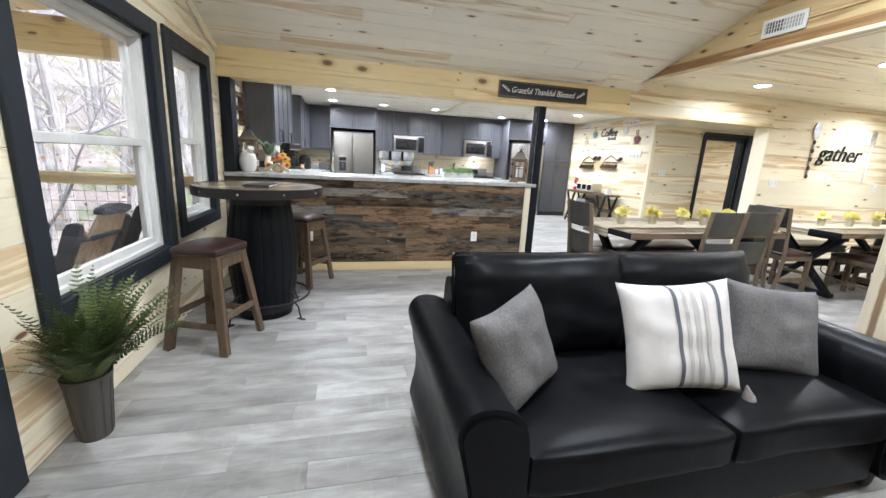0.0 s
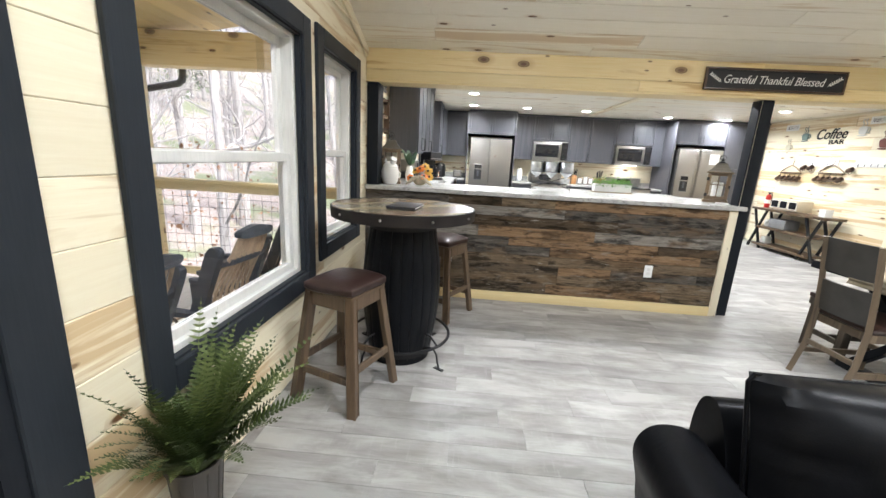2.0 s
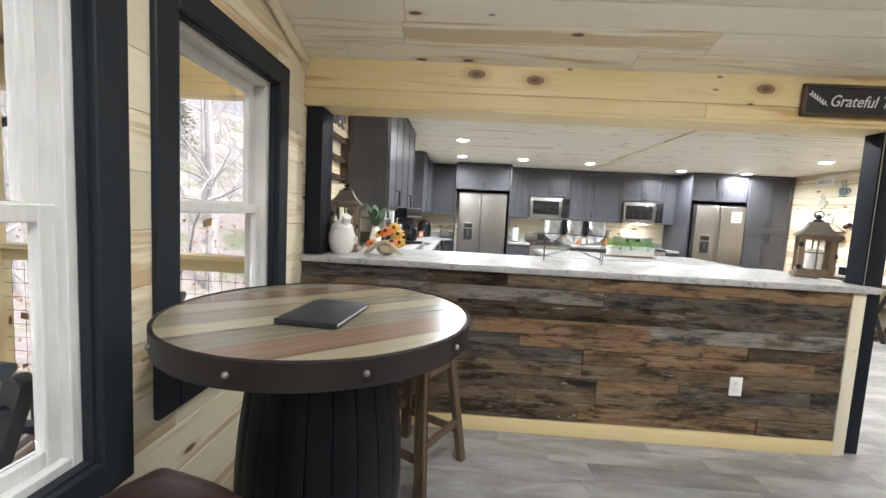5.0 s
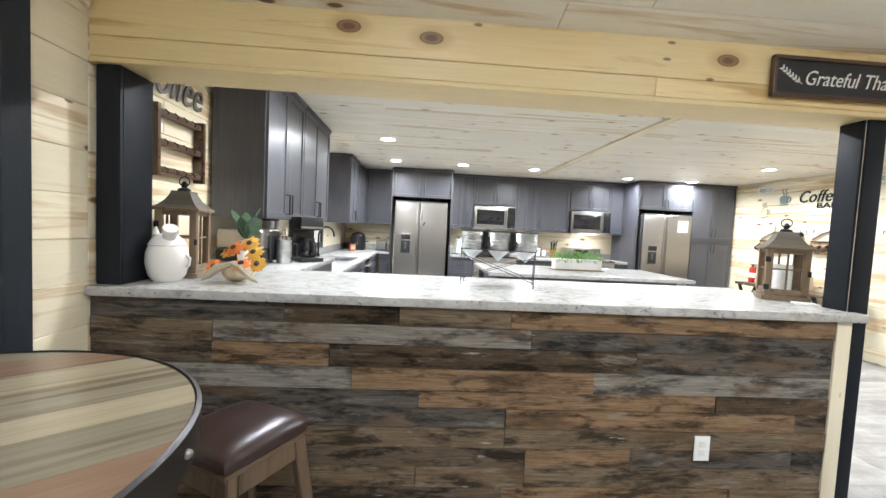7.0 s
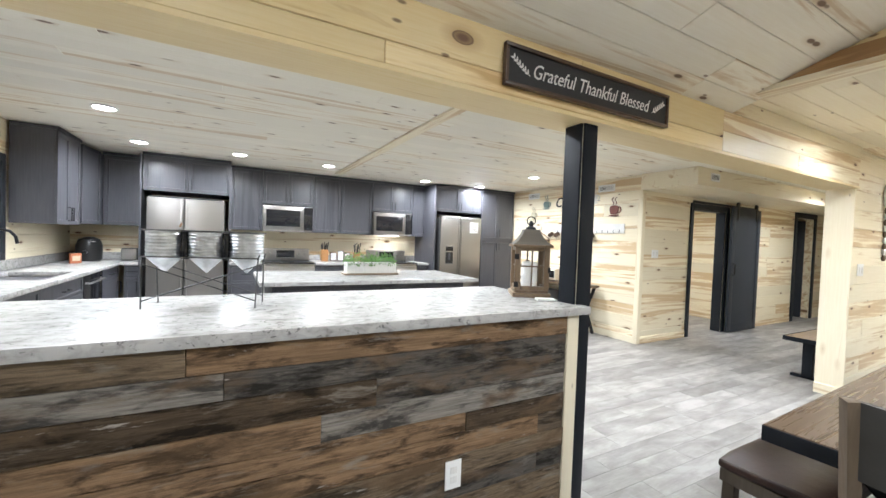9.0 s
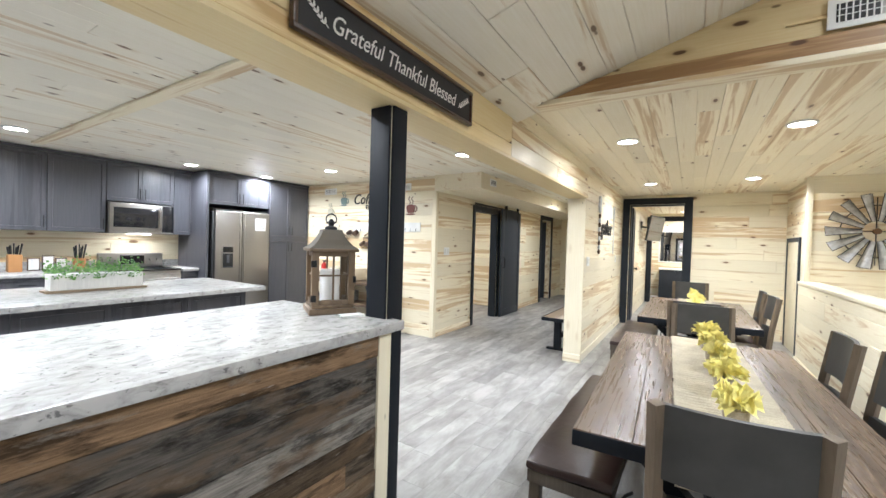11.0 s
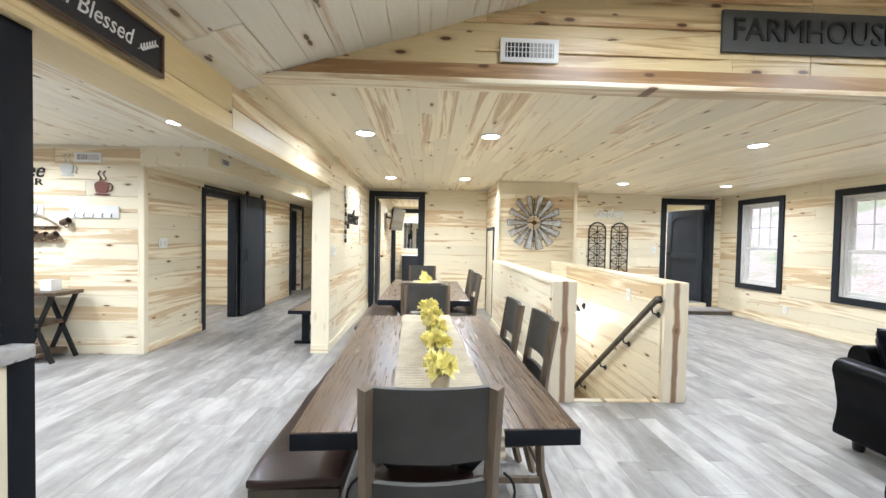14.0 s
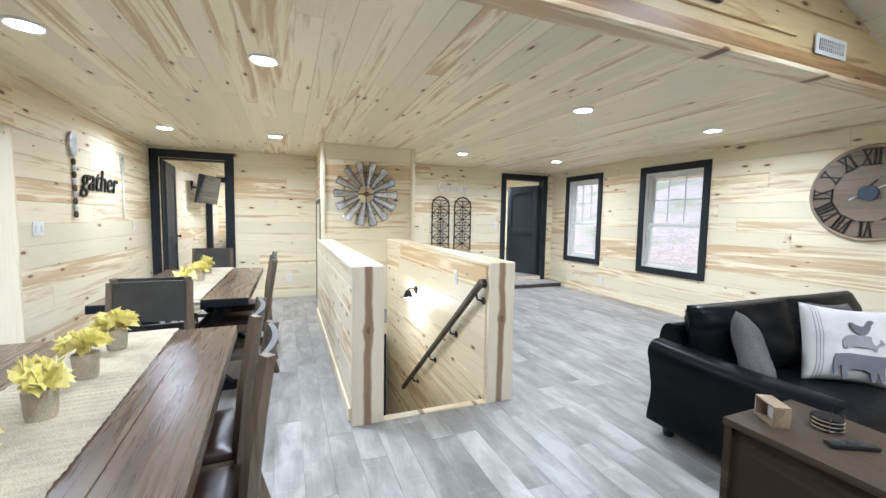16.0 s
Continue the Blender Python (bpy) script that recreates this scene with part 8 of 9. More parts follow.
def kitchen_range(at, label):
    r = thing("kitchen_range", label, "stove", at, group="stainless kitchen ranges")
    part("body", B(0.0, 0.755, 0.03, 0.64, 0.0, 0.905, 0.003), steel, r)
    part("cooktop", B(0.0, 0.755, -0.01, 0.60, 0.906, 0.925, 0.005), dark_glass, r, "black glass cooktop")
    for x, y, q in ((0.2, 0.15, 0.10), (0.56, 0.15, 0.08), (0.2, 0.42, 0.08), (0.56, 0.42, 0.10)):
        part("burner_ring", L([(q, 0.9253), (q, 0.9262), (q - 0.004, 0.9262), (q - 0.004, 0.9253)], 32, (x, y, 0)), stripe_gray, r)
    bg = part("backguard", B(0.0, 0.755, 0.585, 0.645, 0.925, 1.12, 0.010), steel, r)
    part("display", B(0.24, 0.52, 0.581, 0.5845, 0.97, 1.09), dark_glass, bg, smooth=False)
    for x in (0.06, 0.14, 0.60, 0.69):
        part("knob", C((x, 0.584, 1.03), (x, 0.555, 1.03), 0.024, 0.020, 16), steel, bg)
    dr = part("oven_door", B(0.006, 0.749, -0.005, 0.028, 0.20, 0.86, 0.006), steel, r)
    part("window", B(0.10, 0.655, -0.008, -0.0055, 0.36, 0.70, 0.002), dark_glass, dr)
    part("handle", T([(0.06, -0.005, 0.80), (0.06, -0.05, 0.80), (0.695, -0.05, 0.80), (0.695, -0.005, 0.80)], 0.012, 8), steel, dr)
    part("drawer_front", B(0.006, 0.749, -0.002, 0.028, 0.03, 0.19, 0.005), steel, r)
    return r


kitchen_range((1.443, 10.09, 0), "stainless electric range with a black glass top")
kitchen_range((3.215, 10.09, 0), "stainless electric range under a lit microwave")
# island
isl = thing("kitchen_island", "dark kitchen island with a white granite top", "kitchen island", (2.43, 8.13, 0))
part("body", B(-1.06, 1.06, -0.42, 0.46, 0.0, KC - 0.042, 0.003), cabinet_gray, isl)
part("top", B(-1.18, 1.18, -0.57, 0.55, KC - 0.04, KC, 0.006), white_granite, isl, "white granite slab")
for k in range(4):
    x0 = -1.05 + 0.525 * k
    part("panel", shaker(bmesh.new(), x0, x0 + 0.525, 0.06, KC - 0.05, -0.421), cabinet_gray, isl)
# planter on the island
pl = thing("herb_planter", "long white-washed wooden planter with green herbs on the island", "planter", (2.49, 8.21, KC + 0.001))
part("trough", B(-0.30, 0.30, -0.07, 0.07, 0.018, 0.14, 0.004), white_paint, pl)
part("board", B(-0.33, 0.33, -0.08, 0.08, 0.0, 0.017, 0.003), bxw, pl)
rh = random.Random(6)
herb = material("herb_leaf", (0.10, 0.26, 0.05), 0.5)
hg = Graph(herb)
hg.color(hg.ramp(hg.random("island"), (0.0, (0.06, 0.19, 0.03)), (1.0, (0.20, 0.40, 0.09))))
vs, fs = [], []
for i in range(900):
    c = Vector((rh.uniform(-0.31, 0.31), rh.gauss(0, 0.05), 0.15 + abs(rh.gauss(0, 0.045))))
    if rh.random() < 0.2:
        c.z -= 0.05
        c.y = rh.choice((-0.085, 0.085))
    d = Vector((rh.gauss(0, 1), rh.gauss(0, 1), rh.gauss(0.5, 0.8))).normalized()
    s = d.orthogonal().normalized()
    ln, wd = rh.uniform(0.016, 0.03), rh.uniform(0.007, 0.012)
    k = len(vs)
    vs += [tuple(c), tuple(c + d * ln * 0.5 + s * wd), tuple(c + d * ln), tuple(c + d * ln * 0.5 - s * wd)]
    fs.append((k, k + 1, k + 2, k + 3))
me = bpy.data.meshes.new("foliage")
me.from_pydata(vs, [], fs)
me.materials.append(herb)
ob = new("foliage", me)
ob.parent = pl
# small appliances on the window side
CT = KC + 0.001
BT = 1.067
cm = thing("coffee_maker", "black drip coffee maker with a glass carafe", "coffee maker", (-0.42, 6.50, BT), 40)
part("base", B(-0.09, 0.09, -0.14, 0.12, 0.0, 0.03, 0.006), black_plastic, cm)
part("tower", B(-0.09, 0.09, 0.03, 0.12, 0.03, 0.34, 0.012), black_plastic, cm)
part("brew_head", B(-0.09, 0.09, -0.12, 0.12, 0.24, 0.345, 0.02), black_plastic, cm)
part("carafe", L([(0.0, 0.033), (0.06, 0.033), (0.068, 0.06), (0.066, 0.12), (0.05, 0.165), (0.052, 0.18), (0.0, 0.18)], 22, (0, -0.05, 0)), dark_glass, cm, "dark glass carafe")
part("carafe_handle", T([(0.0, -0.115, 0.15), (0.0, -0.15, 0.14), (0.0, -0.15, 0.07), (0.0, -0.118, 0.06)], 0.009, 8), black_plastic, cm)
part("band", B(-0.091, 0.091, -0.122, -0.118, 0.255, 0.27), steel, cm, smooth=False)
gr = thing("griddle", "steel countertop griddle with black handles", "griddle", (-0.70, 6.15, BT), 0)
part("body", B(-0.15, 0.15, -0.16, 0.16, 0.02, 0.10, 0.01), black_plastic, gr)
part("lid", B(-0.15, 0.15, -0.16, 0.16, 0.102, 0.24, 0.025, 3), steel, gr)
part("control", B(0.151, 0.16, -0.06, 0.10, 0.03, 0.20, 0.003), black_plastic, gr)
for y in (-0.12, 0.12):
    part("foot", L([(0.014, 0), (0.014, 0.021), (0.0, 0.021)], 10, (0.1, y, 0)), black_plastic, gr)
bl = thing("blender_jar", "clear blender jar with a dark lid", "blender", (-0.70, 6.52, BT))
part("base", L([(0.07, 0.0), (0.075, 0.02), (0.06, 0.12), (0.0, 0.12)], 20), steel, bl)
part("jar", L([(0.05, 0.121), (0.065, 0.30), (0.062, 0.30), (0.047, 0.125)], 20), galvanized, bl)
part("lid", L([(0.066, 0.30), (0.066, 0.325), (0.03, 0.335), (0.03, 0.36), (0.0, 0.36)], 20), dark_brown_wood, bl)
fp = thing("french_press", "glass and chrome french press", "coffee press", (-0.48, 6.20, BT))
part("beaker", L([(0.0, 0.005), (0.05, 0.005), (0.05, 0.17), (0.047, 0.17), (0.047, 0.01), (0.0, 0.008)], 22), galvanized, fp)
part("lid", L([(0.053, 0.17), (0.05, 0.19), (0.006, 0.20), (0.006, 0.23), (0.013, 0.24), (0.0, 0.25)], 20), chrome, fp)
part("handle", T([(0.05, 0, 0.15), (0.09, 0, 0.14), (0.09, 0, 0.05), (0.05, 0, 0.04)], 0.008, 8), black_plastic, fp)
af = thing("air_fryer", "round black air fryer in the counter corner", "air fryer", (-0.60, 10.36, CT))
part("body", L([(0.0, 0.0), (0.12, 0.0), (0.135, 0.03), (0.135, 0.20), (0.11, 0.28), (0.05, 0.31), (0.0, 0.315)], 26), black_plastic, af)
part("basket_handle", B(-0.018, 0.018, -0.20, -0.13, 0.10, 0.14, 0.008), black_plastic, af)
part("control", L([(0.03, 0.0), (0.026, 0.012), (0.0, 0.012)], 16, (0.06, -0.10, 0.25)), steel, af)
sd2 = thing("wooden_plaque", "small orange-brown square plaque standing on the worktop", "plaque", (-0.62, 9.92, CT), 60)
part("block", B(-0.07, 0.07, -0.012, 0.012, 0, 0.12, 0.004), material("orange_plaque", (0.30, 0.09, 0.035), 0.6), sd2)
part("face", B(-0.05, 0.05, -0.0145, -0.0125, 0.03, 0.09), burlap, sd2, smooth=False)
ts = thing("toaster", "two-slot stainless steel toaster on the worktop", "toaster", (-0.20, 10.48, CT))
part("body", B(-0.09, 0.09, -0.07, 0.07, 0.008, 0.17, 0.025, 3), steel, ts)
part("base", B(-0.088, 0.088, -0.068, 0.068, 0.0, 0.012, 0.002), black_plastic, ts)
for y in (-0.025, 0.025):
    part("slot", B(-0.065, 0.065, y - 0.008, y + 0.008, 0.1695, 0.171), black_plastic, ts, smooth=False)
part("lever", B(0.091, 0.11, -0.012, 0.012, 0.10, 0.12, 0.003), black_plastic, ts)
pt = thing("paper_towel_roll", "roll of white paper towel on a stand", "paper towel", (1.20, 10.44, CT))
part("roll", L([(0.02, 0.012), (0.058, 0.012), (0.058, 0.27), (0.02, 0.27)], 24), white_plastic, pt)
part("stand", L([(0.0, 0.0), (0.075, 0.0), (0.075, 0.011), (0.008, 0.012), (0.008, 0.31), (0.0, 0.312)], 20), black_metal, pt)
for x, n in ((2.42, 0), (2.98, 1)):
    kb = thing("knife_block" if n == 0 else "utensil_crock", "wooden knife block with black handles" if n == 0 else "wooden crock holding black utensils", "kitchenware", (x, 10.50, CT))
    if n == 0:
        part("block", B(-0.055, 0.055, -0.06, 0.06, 0.0, 0.20, 0.006), material("amber_wood", (0.35, 0.17, 0.06), 0.5), kb)
    else:
        part("crock", L([(0.0, 0.0), (0.06, 0.0), (0.065, 0.15), (0.058, 0.15), (0.05, 0.02), (0.0, 0.02)], 20), bpy.data.materials["amber_wood"], kb)
    for k in range(6):
        x1, y1 = -0.035 + 0.014 * k, 0.02 * math.sin(k * 2)
        part("tool", K((x1, y1, 0.15), (x1 * 1.6, y1 - 0.02, 0.285 + 0.02 * (k % 3)), 0.012, 0.016, 0.003), black_plastic, kb)
for k, x in enumerate((2.60, 2.72, 2.84)):
    pc = thing("counter_card", "small framed card leaning on the backsplash", "card", (x, 10.62 - 0.02 * (k % 2), CT), 4 * (k - 1), "cards on the worktop")
    part("frame", B(-0.055, 0.055, -0.008, 0.008, 0, 0.15 + 0.03 * (k == 1), 0.002), dark_brown_wood, pc)
    part("sheet", B(-0.044, 0.044, -0.0105, -0.0085, 0.012, 0.138 + 0.03 * (k == 1)), vinyl, pc, smooth=False)
pa = thing("potted_sprig", "glossy green leaves standing behind the lantern", "plant", (-0.60, 5.86, BT))
part("vase", L([(0.0, 0.0), (0.04, 0.0), (0.05, 0.08), (0.03, 0.16), (0.035, 0.17), (0.0, 0.165)], 18), white_glaze, pa)
dg = material("dark_green_leaf", (0.03, 0.075, 0.03), 0.4)
for k in range(7):
    a = 51 * k
    bm = P(smooth_profile([(0, 0), (0.04, 0.06), (0.035, 0.12), (0, 0.18), (-0.035, 0.12), (-0.04, 0.06)], 2), -0.001, 0.001)
    lf_ = part("leaf", bm, dg, pa)
    lf_.matrix_basis = pose(0, 0, 0.17 + 0.03 * (k % 3), 28 + 12 * (k % 2), 0, a)
# mug rack and words on the kitchen side of the window wall
rk = hung("wall_rack", "dark wooden wall rack with three shelves of hooks", "rack", "west", 5.615, 1.57, 0.004)
for x in (-0.205, 0.205):
    part("side_rail", B(x - 0.012, x + 0.012, -0.06, 0, 0, 0.36, 0.003), dark_brown_wood, rk)
for z in (0.02, 0.16, 0.31):
    part("shelf", B(-0.2, 0.2, -0.045, -0.002, z, z + 0.032, 0.003), dark_brown_wood, rk)
    for k in range(5):
        x = -0.16 + 0.08 * k
        part("hook", T([(x, -0.056, z + 0.03), (x, -0.075, z + 0.015), (x, -0.07, z)], 0.003, 6), black_metal, rk)
lw = hung("metal_word", "gray metal word Coffee in script on the kitchen wall", "wall decoration", "west", 5.60, 2.09, 0.006)
tx = part("lettering", text_mesh("Coffee", 0.27, 0.012, 0.35, 0.56), material("gray_word_metal", (0.20, 0.19, 0.18), 0.45, 0.6), lw, smooth=False)
tx.matrix_basis = pose(0, -0.008, -0.01)

# ---- the room behind the doorway ----
tv = thing("television", "wall-mounted television tilted on a black bracket", "television", (11.50, 4.74, 1.87), -13)
tv.matrix_world = tv.matrix_world @ Matrix.Rotation(radians(10), 4, "X")
part("screen", B(-0.47, 0.47, -0.05, -0.045, -0.27, 0.27), dark_glass, tv, smooth=False)
part("case", B(-0.485, 0.485, -0.0445, -0.01, -0.285, 0.285, 0.006), black_plastic, tv)
part("bracket", T([(0, -0.01, 0), (-0.10, 0.08, 0), (-0.12, 0.25, 0)], 0.018, 8), black_metal, tv)
part("wall_plate", B(-0.17, -0.07, 0.24, 0.262, -0.12, 0.12, 0.004), black_metal, tv)
vn = thing("bathroom_vanity", "dark bathroom vanity with a white top", "vanity", (14.0, 4.25, 0))
part("cabinet", B(0.0, 0.55, -0.7, 0.5, 0, 0.82, 0.004), charcoal, vn)
part("top", B(-0.02, 0.56, -0.72, 0.52, 0.822, 0.86, 0.005), white_plastic, vn)
for k in range(3):
    part("door", B(-0.012, -0.001, -0.69 + 0.395 * k, -0.31 + 0.395 * k, 0.08, 0.80, 0.003), charcoal, vn)
mi = thing("framed_mirror", "white-framed mirror over the vanity", "mirror", (14.575, 4.40, 1.05))
part("glass", B(-0.004, 0.0, -0.38, 0.38, 0.0, 0.85), mirror, mi, smooth=False)
for a in ((-0.42, -0.38, -0.04, 0.89), (0.38, 0.42, -0.04, 0.89), (-0.38, 0.38, -0.04, 0.0), (-0.38, 0.38, 0.85, 0.89)):
    part("frame", B(-0.02, 0.004, a[0], a[1], a[2], a[3], 0.003), vinyl, mi)
fr = tagged(new("door_frame_6"), "slate-black doorway to the bathroom", "door frame", kind="structure")
part("jamb", B(12.9, 13.02, 4.88, 5.0, 0, 2.25, 0.003), slate, fr)
part("jamb", B(12.9, 13.02, 3.3, 3.42, 0, 2.25, 0.003), slate, fr)
part("head", B(12.9, 13.02, 3.42, 4.88, 2.13, 2.25, 0.003), slate, fr)

# ---- porch ----
DZ = -0.12
dk = tagged(new("porch_deck"), "pale wooden porch deck", "deck", kind="structure")
for k in range(17):
    x0 = -3.42 + 0.142 * k
    part("deck_board", B(x0, x0 + 0.137, -3.0, 5.44, DZ - 0.035, DZ, 0.004, 1), deck_wood, dk)
part("joist", B(-3.42, -1.06, -3.0, 5.44, DZ - 0.2, DZ - 0.037), yellow_z, dk, smooth=False)
rl = tagged(new("porch_railing"), "yellow pine porch railing with black wire-mesh panels", "railing", kind="structure")


def rail_run(p0, p1):
    p0, p1 = Vector(p0), Vector(p1)
    d = (p1 - p0)
    n = max(1, round(d.length / 1.9))
    u = d / n
    for k in range(n):
        a, b = p0 + u * k, p0 + u * (k + 1)
        part("top_rail", K(a + Vector((0, 0, 1.09)), b + Vector((0, 0, 1.09)), 0.13, 0.036), yellow_z, rl)
        for z in (0.10, 1.03):
            part("rail", K(a + Vector((0, 0, z)), b + Vector((0, 0, z)), 0.038, 0.085), yellow_z, rl)
        m = max(2, round(u.length / 0.10))
        bm = bmesh.new()
        for i in range(1, m):
            q = a + (b - a) * i / m
            tube(bm, [q + Vector((0, 0, 0.12)), q + Vector((0, 0, 1.02))], 0.0019, 4)
        for i in range(1, 9):
            z = 0.10 + 0.92 * i / 9
            tube(bm, [a + Vector((0, 0, z)), b + Vector((0, 0, z))], 0.0019, 4)
        part("mesh_panel", bm, black_metal, rl, "black welded wire mesh")
    for k in range(n + 1):
        q = p0 + u * k
        part("rail_post", B(q.x - 0.045, q.x + 0.045, q.y - 0.045, q.y + 0.045, q.z, q.z + 1.07, 0.004), yellow_z, rl)


rail_run((-3.35, 5.36, DZ), (-3.35, -2.9, DZ))
rail_run((-3.27, 5.36, DZ), (-1.10, 5.36, DZ))
for y in (5.36, 1.0, -2.8):
    ps = tagged(part("porch_post", B(-3.42, -3.28, y - 0.07, y + 0.07, DZ, 2.10, 0.006), yellow_z), "square yellow pine porch post", "post", "porch posts", "structure")
pb = tagged(part("porch_beam", B(-3.44, -3.26, -3.0, 5.44, 2.10, 2.32, 0.006), slate), "dark-painted porch beam", "beam", kind="structure")
pb = tagged(part("porch_end_beam", B(-3.25, -1.05, 5.27, 5.43, 2.08, 2.40, 0.006), yellow_x), "yellow pine beam at the end of the porch", "beam", kind="structure")
bm = bmesh.new()
for k in range(17):
    x0, x1 = -3.6 + 0.15 * k, -3.6 + 0.15 * (k + 1) - 0.003
    z0, z1 = 2.34 + (x0 + 3.6) * 0.16, 2.34 + (x1 + 3.6) * 0.16
    a = [bm.verts.new(v) for v in ((x0, -3.2, z0), (x1, -3.2, z1), (x1, 5.6, z1), (x0, 5.6, z0))]
    b = [bm.verts.new(v.co + Vector((0, 0, 0.03))) for v in a]
    bm.faces.new(a[::-1]), bm.faces.new(b)
    for i in range(4):
        bm.faces.new((a[i], a[(i + 1) % 4], b[(i + 1) % 4], b[i]))
tagged(part("ceiling_porch", bm, yellow_y, smooth=False), "yellow knotty pine porch ceiling", "ceiling", kind="structure")
dsp = thing("downspout", "black gutter downspout with a bent elbow beside the porch post", "downspout", (-3.5, 5.60, 0))
part("pipe", T([(0.49, 0, 2.30), (0.49, 0, 2.06), (0.475, 0, 2.00), (0.43, 0, 1.965), (0.05, -0.05, 1.88), (0.0, -0.1, 1.84), (-0.02, -0.2, 1.78), (-0.02, -0.21, 1.65), (-0.02, -0.21, -2.6)], 0.035, 10), black_metal, dsp)
part("strap", T([(0.02 * 0 - 0.02 + 0.042 * math.cos(a), -0.21 + 0.042 * math.sin(a), 0.9) for a in [2 * math.pi * i / 16 for i in range(16)]], 0.006, 5, closed=True), black_metal, dsp)


rocker_paint = painted("rocker_paint", (0.045, 0.050, 0.060), 0.5)


def rocker(at, rz):
    """Porch rocker; the sitter faces -y. Bent slats between black uprights."""
    r = thing("rocking_chair", "black porch rocking chair with bent natural wood slats", "rocking chair", at, rz, group="porch rockers")
    for s in (-1, 1):
        part("runner", T([(s * 0.24, -0.48, 0.10), (s * 0.24, -0.2, 0.03), (s * 0.24, 0.1, 0.02), (s * 0.24, 0.36, 0.075), (s * 0.24, 0.46, 0.12)], 0.018, 6), rocker_paint, r)
        part("front_leg", K((s * 0.25, -0.25, 0.04), (s * 0.25, -0.27, 0.60), 0.035, 0.06, 0.008, up=(0, 1, 0)), rocker_paint, r)
        m = Matrix(((0, 1, 0, 0), (1, 0, 0, 0), (0, 0, 1, 0), (0, 0, 0, 1)))
        side = [(0.06, 0.05), (0.15, 0.05), (0.16, 0.30), (0.25, 0.62), (0.345, 0.85), (0.415, 1.02), (0.40, 1.045), (0.345, 1.05), (0.315, 1.02), (0.25, 0.84), (0.165, 0.62), (0.075, 0.32)]
        part("back_upright", P(smooth_profile(side, 2), s * 0.235 - 0.024, s * 0.235 + 0.024, m, 0.006), rocker_paint, r)
        part("armrest", P(smooth_profile([(s * 0.27 - 0.03, 0.24), (s * 0.27 + 0.03, 0.24), (s * 0.27 + 0.035, -0.05), (s * 0.27 + 0.05, -0.28), (s * 0.27, -0.34), (s * 0.27 - 0.05, -0.28), (s * 0.27 - 0.035, -0.05)], 2), 0.60, 0.63, Matrix(((1, 0, 0, 0), (0, 0, 1, 0), (0, 1, 0, 0), (0, 0, 0, 1)))), rocker_paint, r)
        part("hoop", T([(s * 0.25, -0.05 + 0.14 * math.cos(t), 0.44 + 0.15 * math.sin(t)) for t in [2 * math.pi * i / 24 for i in range(24)]], 0.009, 6, closed=True), stool_wood, r)
    crest = smooth_profile([(-0.165, 1.10), (-0.10, 1.085), (0.10, 1.085), (0.165, 1.10), (0.16, 1.135), (0.09, 1.145), (0.0, 1.165), (-0.09, 1.145), (-0.16, 1.135)], 2)
    part("crest", P(crest, 0.435, 0.485, bev=0.006), rocker_paint, r)
    part("cross_rail", T([(-0.22, 0.345, 0.93), (-0.1, 0.375, 0.93), (0.1, 0.375, 0.93), (0.22, 0.345, 0.93)], 0.024, 6), rocker_paint, r)
    part("seat_rail", K((-0.23, 0.10, 0.36), (0.23, 0.10, 0.36), 0.03, 0.05, 0.006), rocker_paint, r)
    for k in range(8):
        x = -0.19 + 0.38 * k / 7
        part("back_slat", T([(x, 0.09, 0.37), (x, 0.12, 0.45), (x * 0.98, 0.21, 0.58), (x * 0.92, 0.25, 0.72), (x * 0.85, 0.325, 0.86), (x * 0.76, 0.40, 0.98), (x * 0.68, 0.455, 1.10)], 0.013, 4), slat_wood, r)
    for k in range(8):
        y = -0.27 + 0.37 * k / 7
        part("seat_slat", K((-0.23, y, 0.385 - 0.04 * math.sin(math.pi * k / 7)), (0.23, y, 0.385 - 0.04 * math.sin(math.pi * k / 7)), 0.04, 0.016, 0.004), slat_wood, r)
    return r


slat_wood = wood("rocker_slat_wood", 2, (0.42, 0.31, 0.21), (0.33, 0.235, 0.155), (0.22, 0.15, 0.10), knots=0)
rc1 = rocker((-1.54, 3.545, DZ), -97)
rc1.scale = (0.9, 0.9, 0.9)
for x, y, rz in ((-1.54, 2.76, -93), (-1.66, 4.30, -72)):
    cp = copy_thing(rc1, pose(x, y, DZ, 0, 0, rz))
    cp.scale = (0.9, 0.9, 0.9)

# ---- woods ----
def hill(x, y):
    s = max(0.0, -2.35 - y)
    w = max(0.0, -6.0 - x)
    z = -3.2 + (2.95 if y < -2.32 and x > -1.2 else 0.0) + 0.36 * min(s, 40) * (1 if x > -1.2 else 0.4) + 0.30 * min(w, 70)
    nn = max(0.0, y - 14)
    z += 0.2 * min(nn, 60)
    return z + 0.25 * noise.noise(Vector((x * 0.2, y * 0.2, 0)))


def grid_lines(lo, hi, a, b, fine, coarse):
    out, v = [], lo
    while v < hi:
        out.append(v)
        v += fine if a <= v < b else coarse
    return out + [hi]


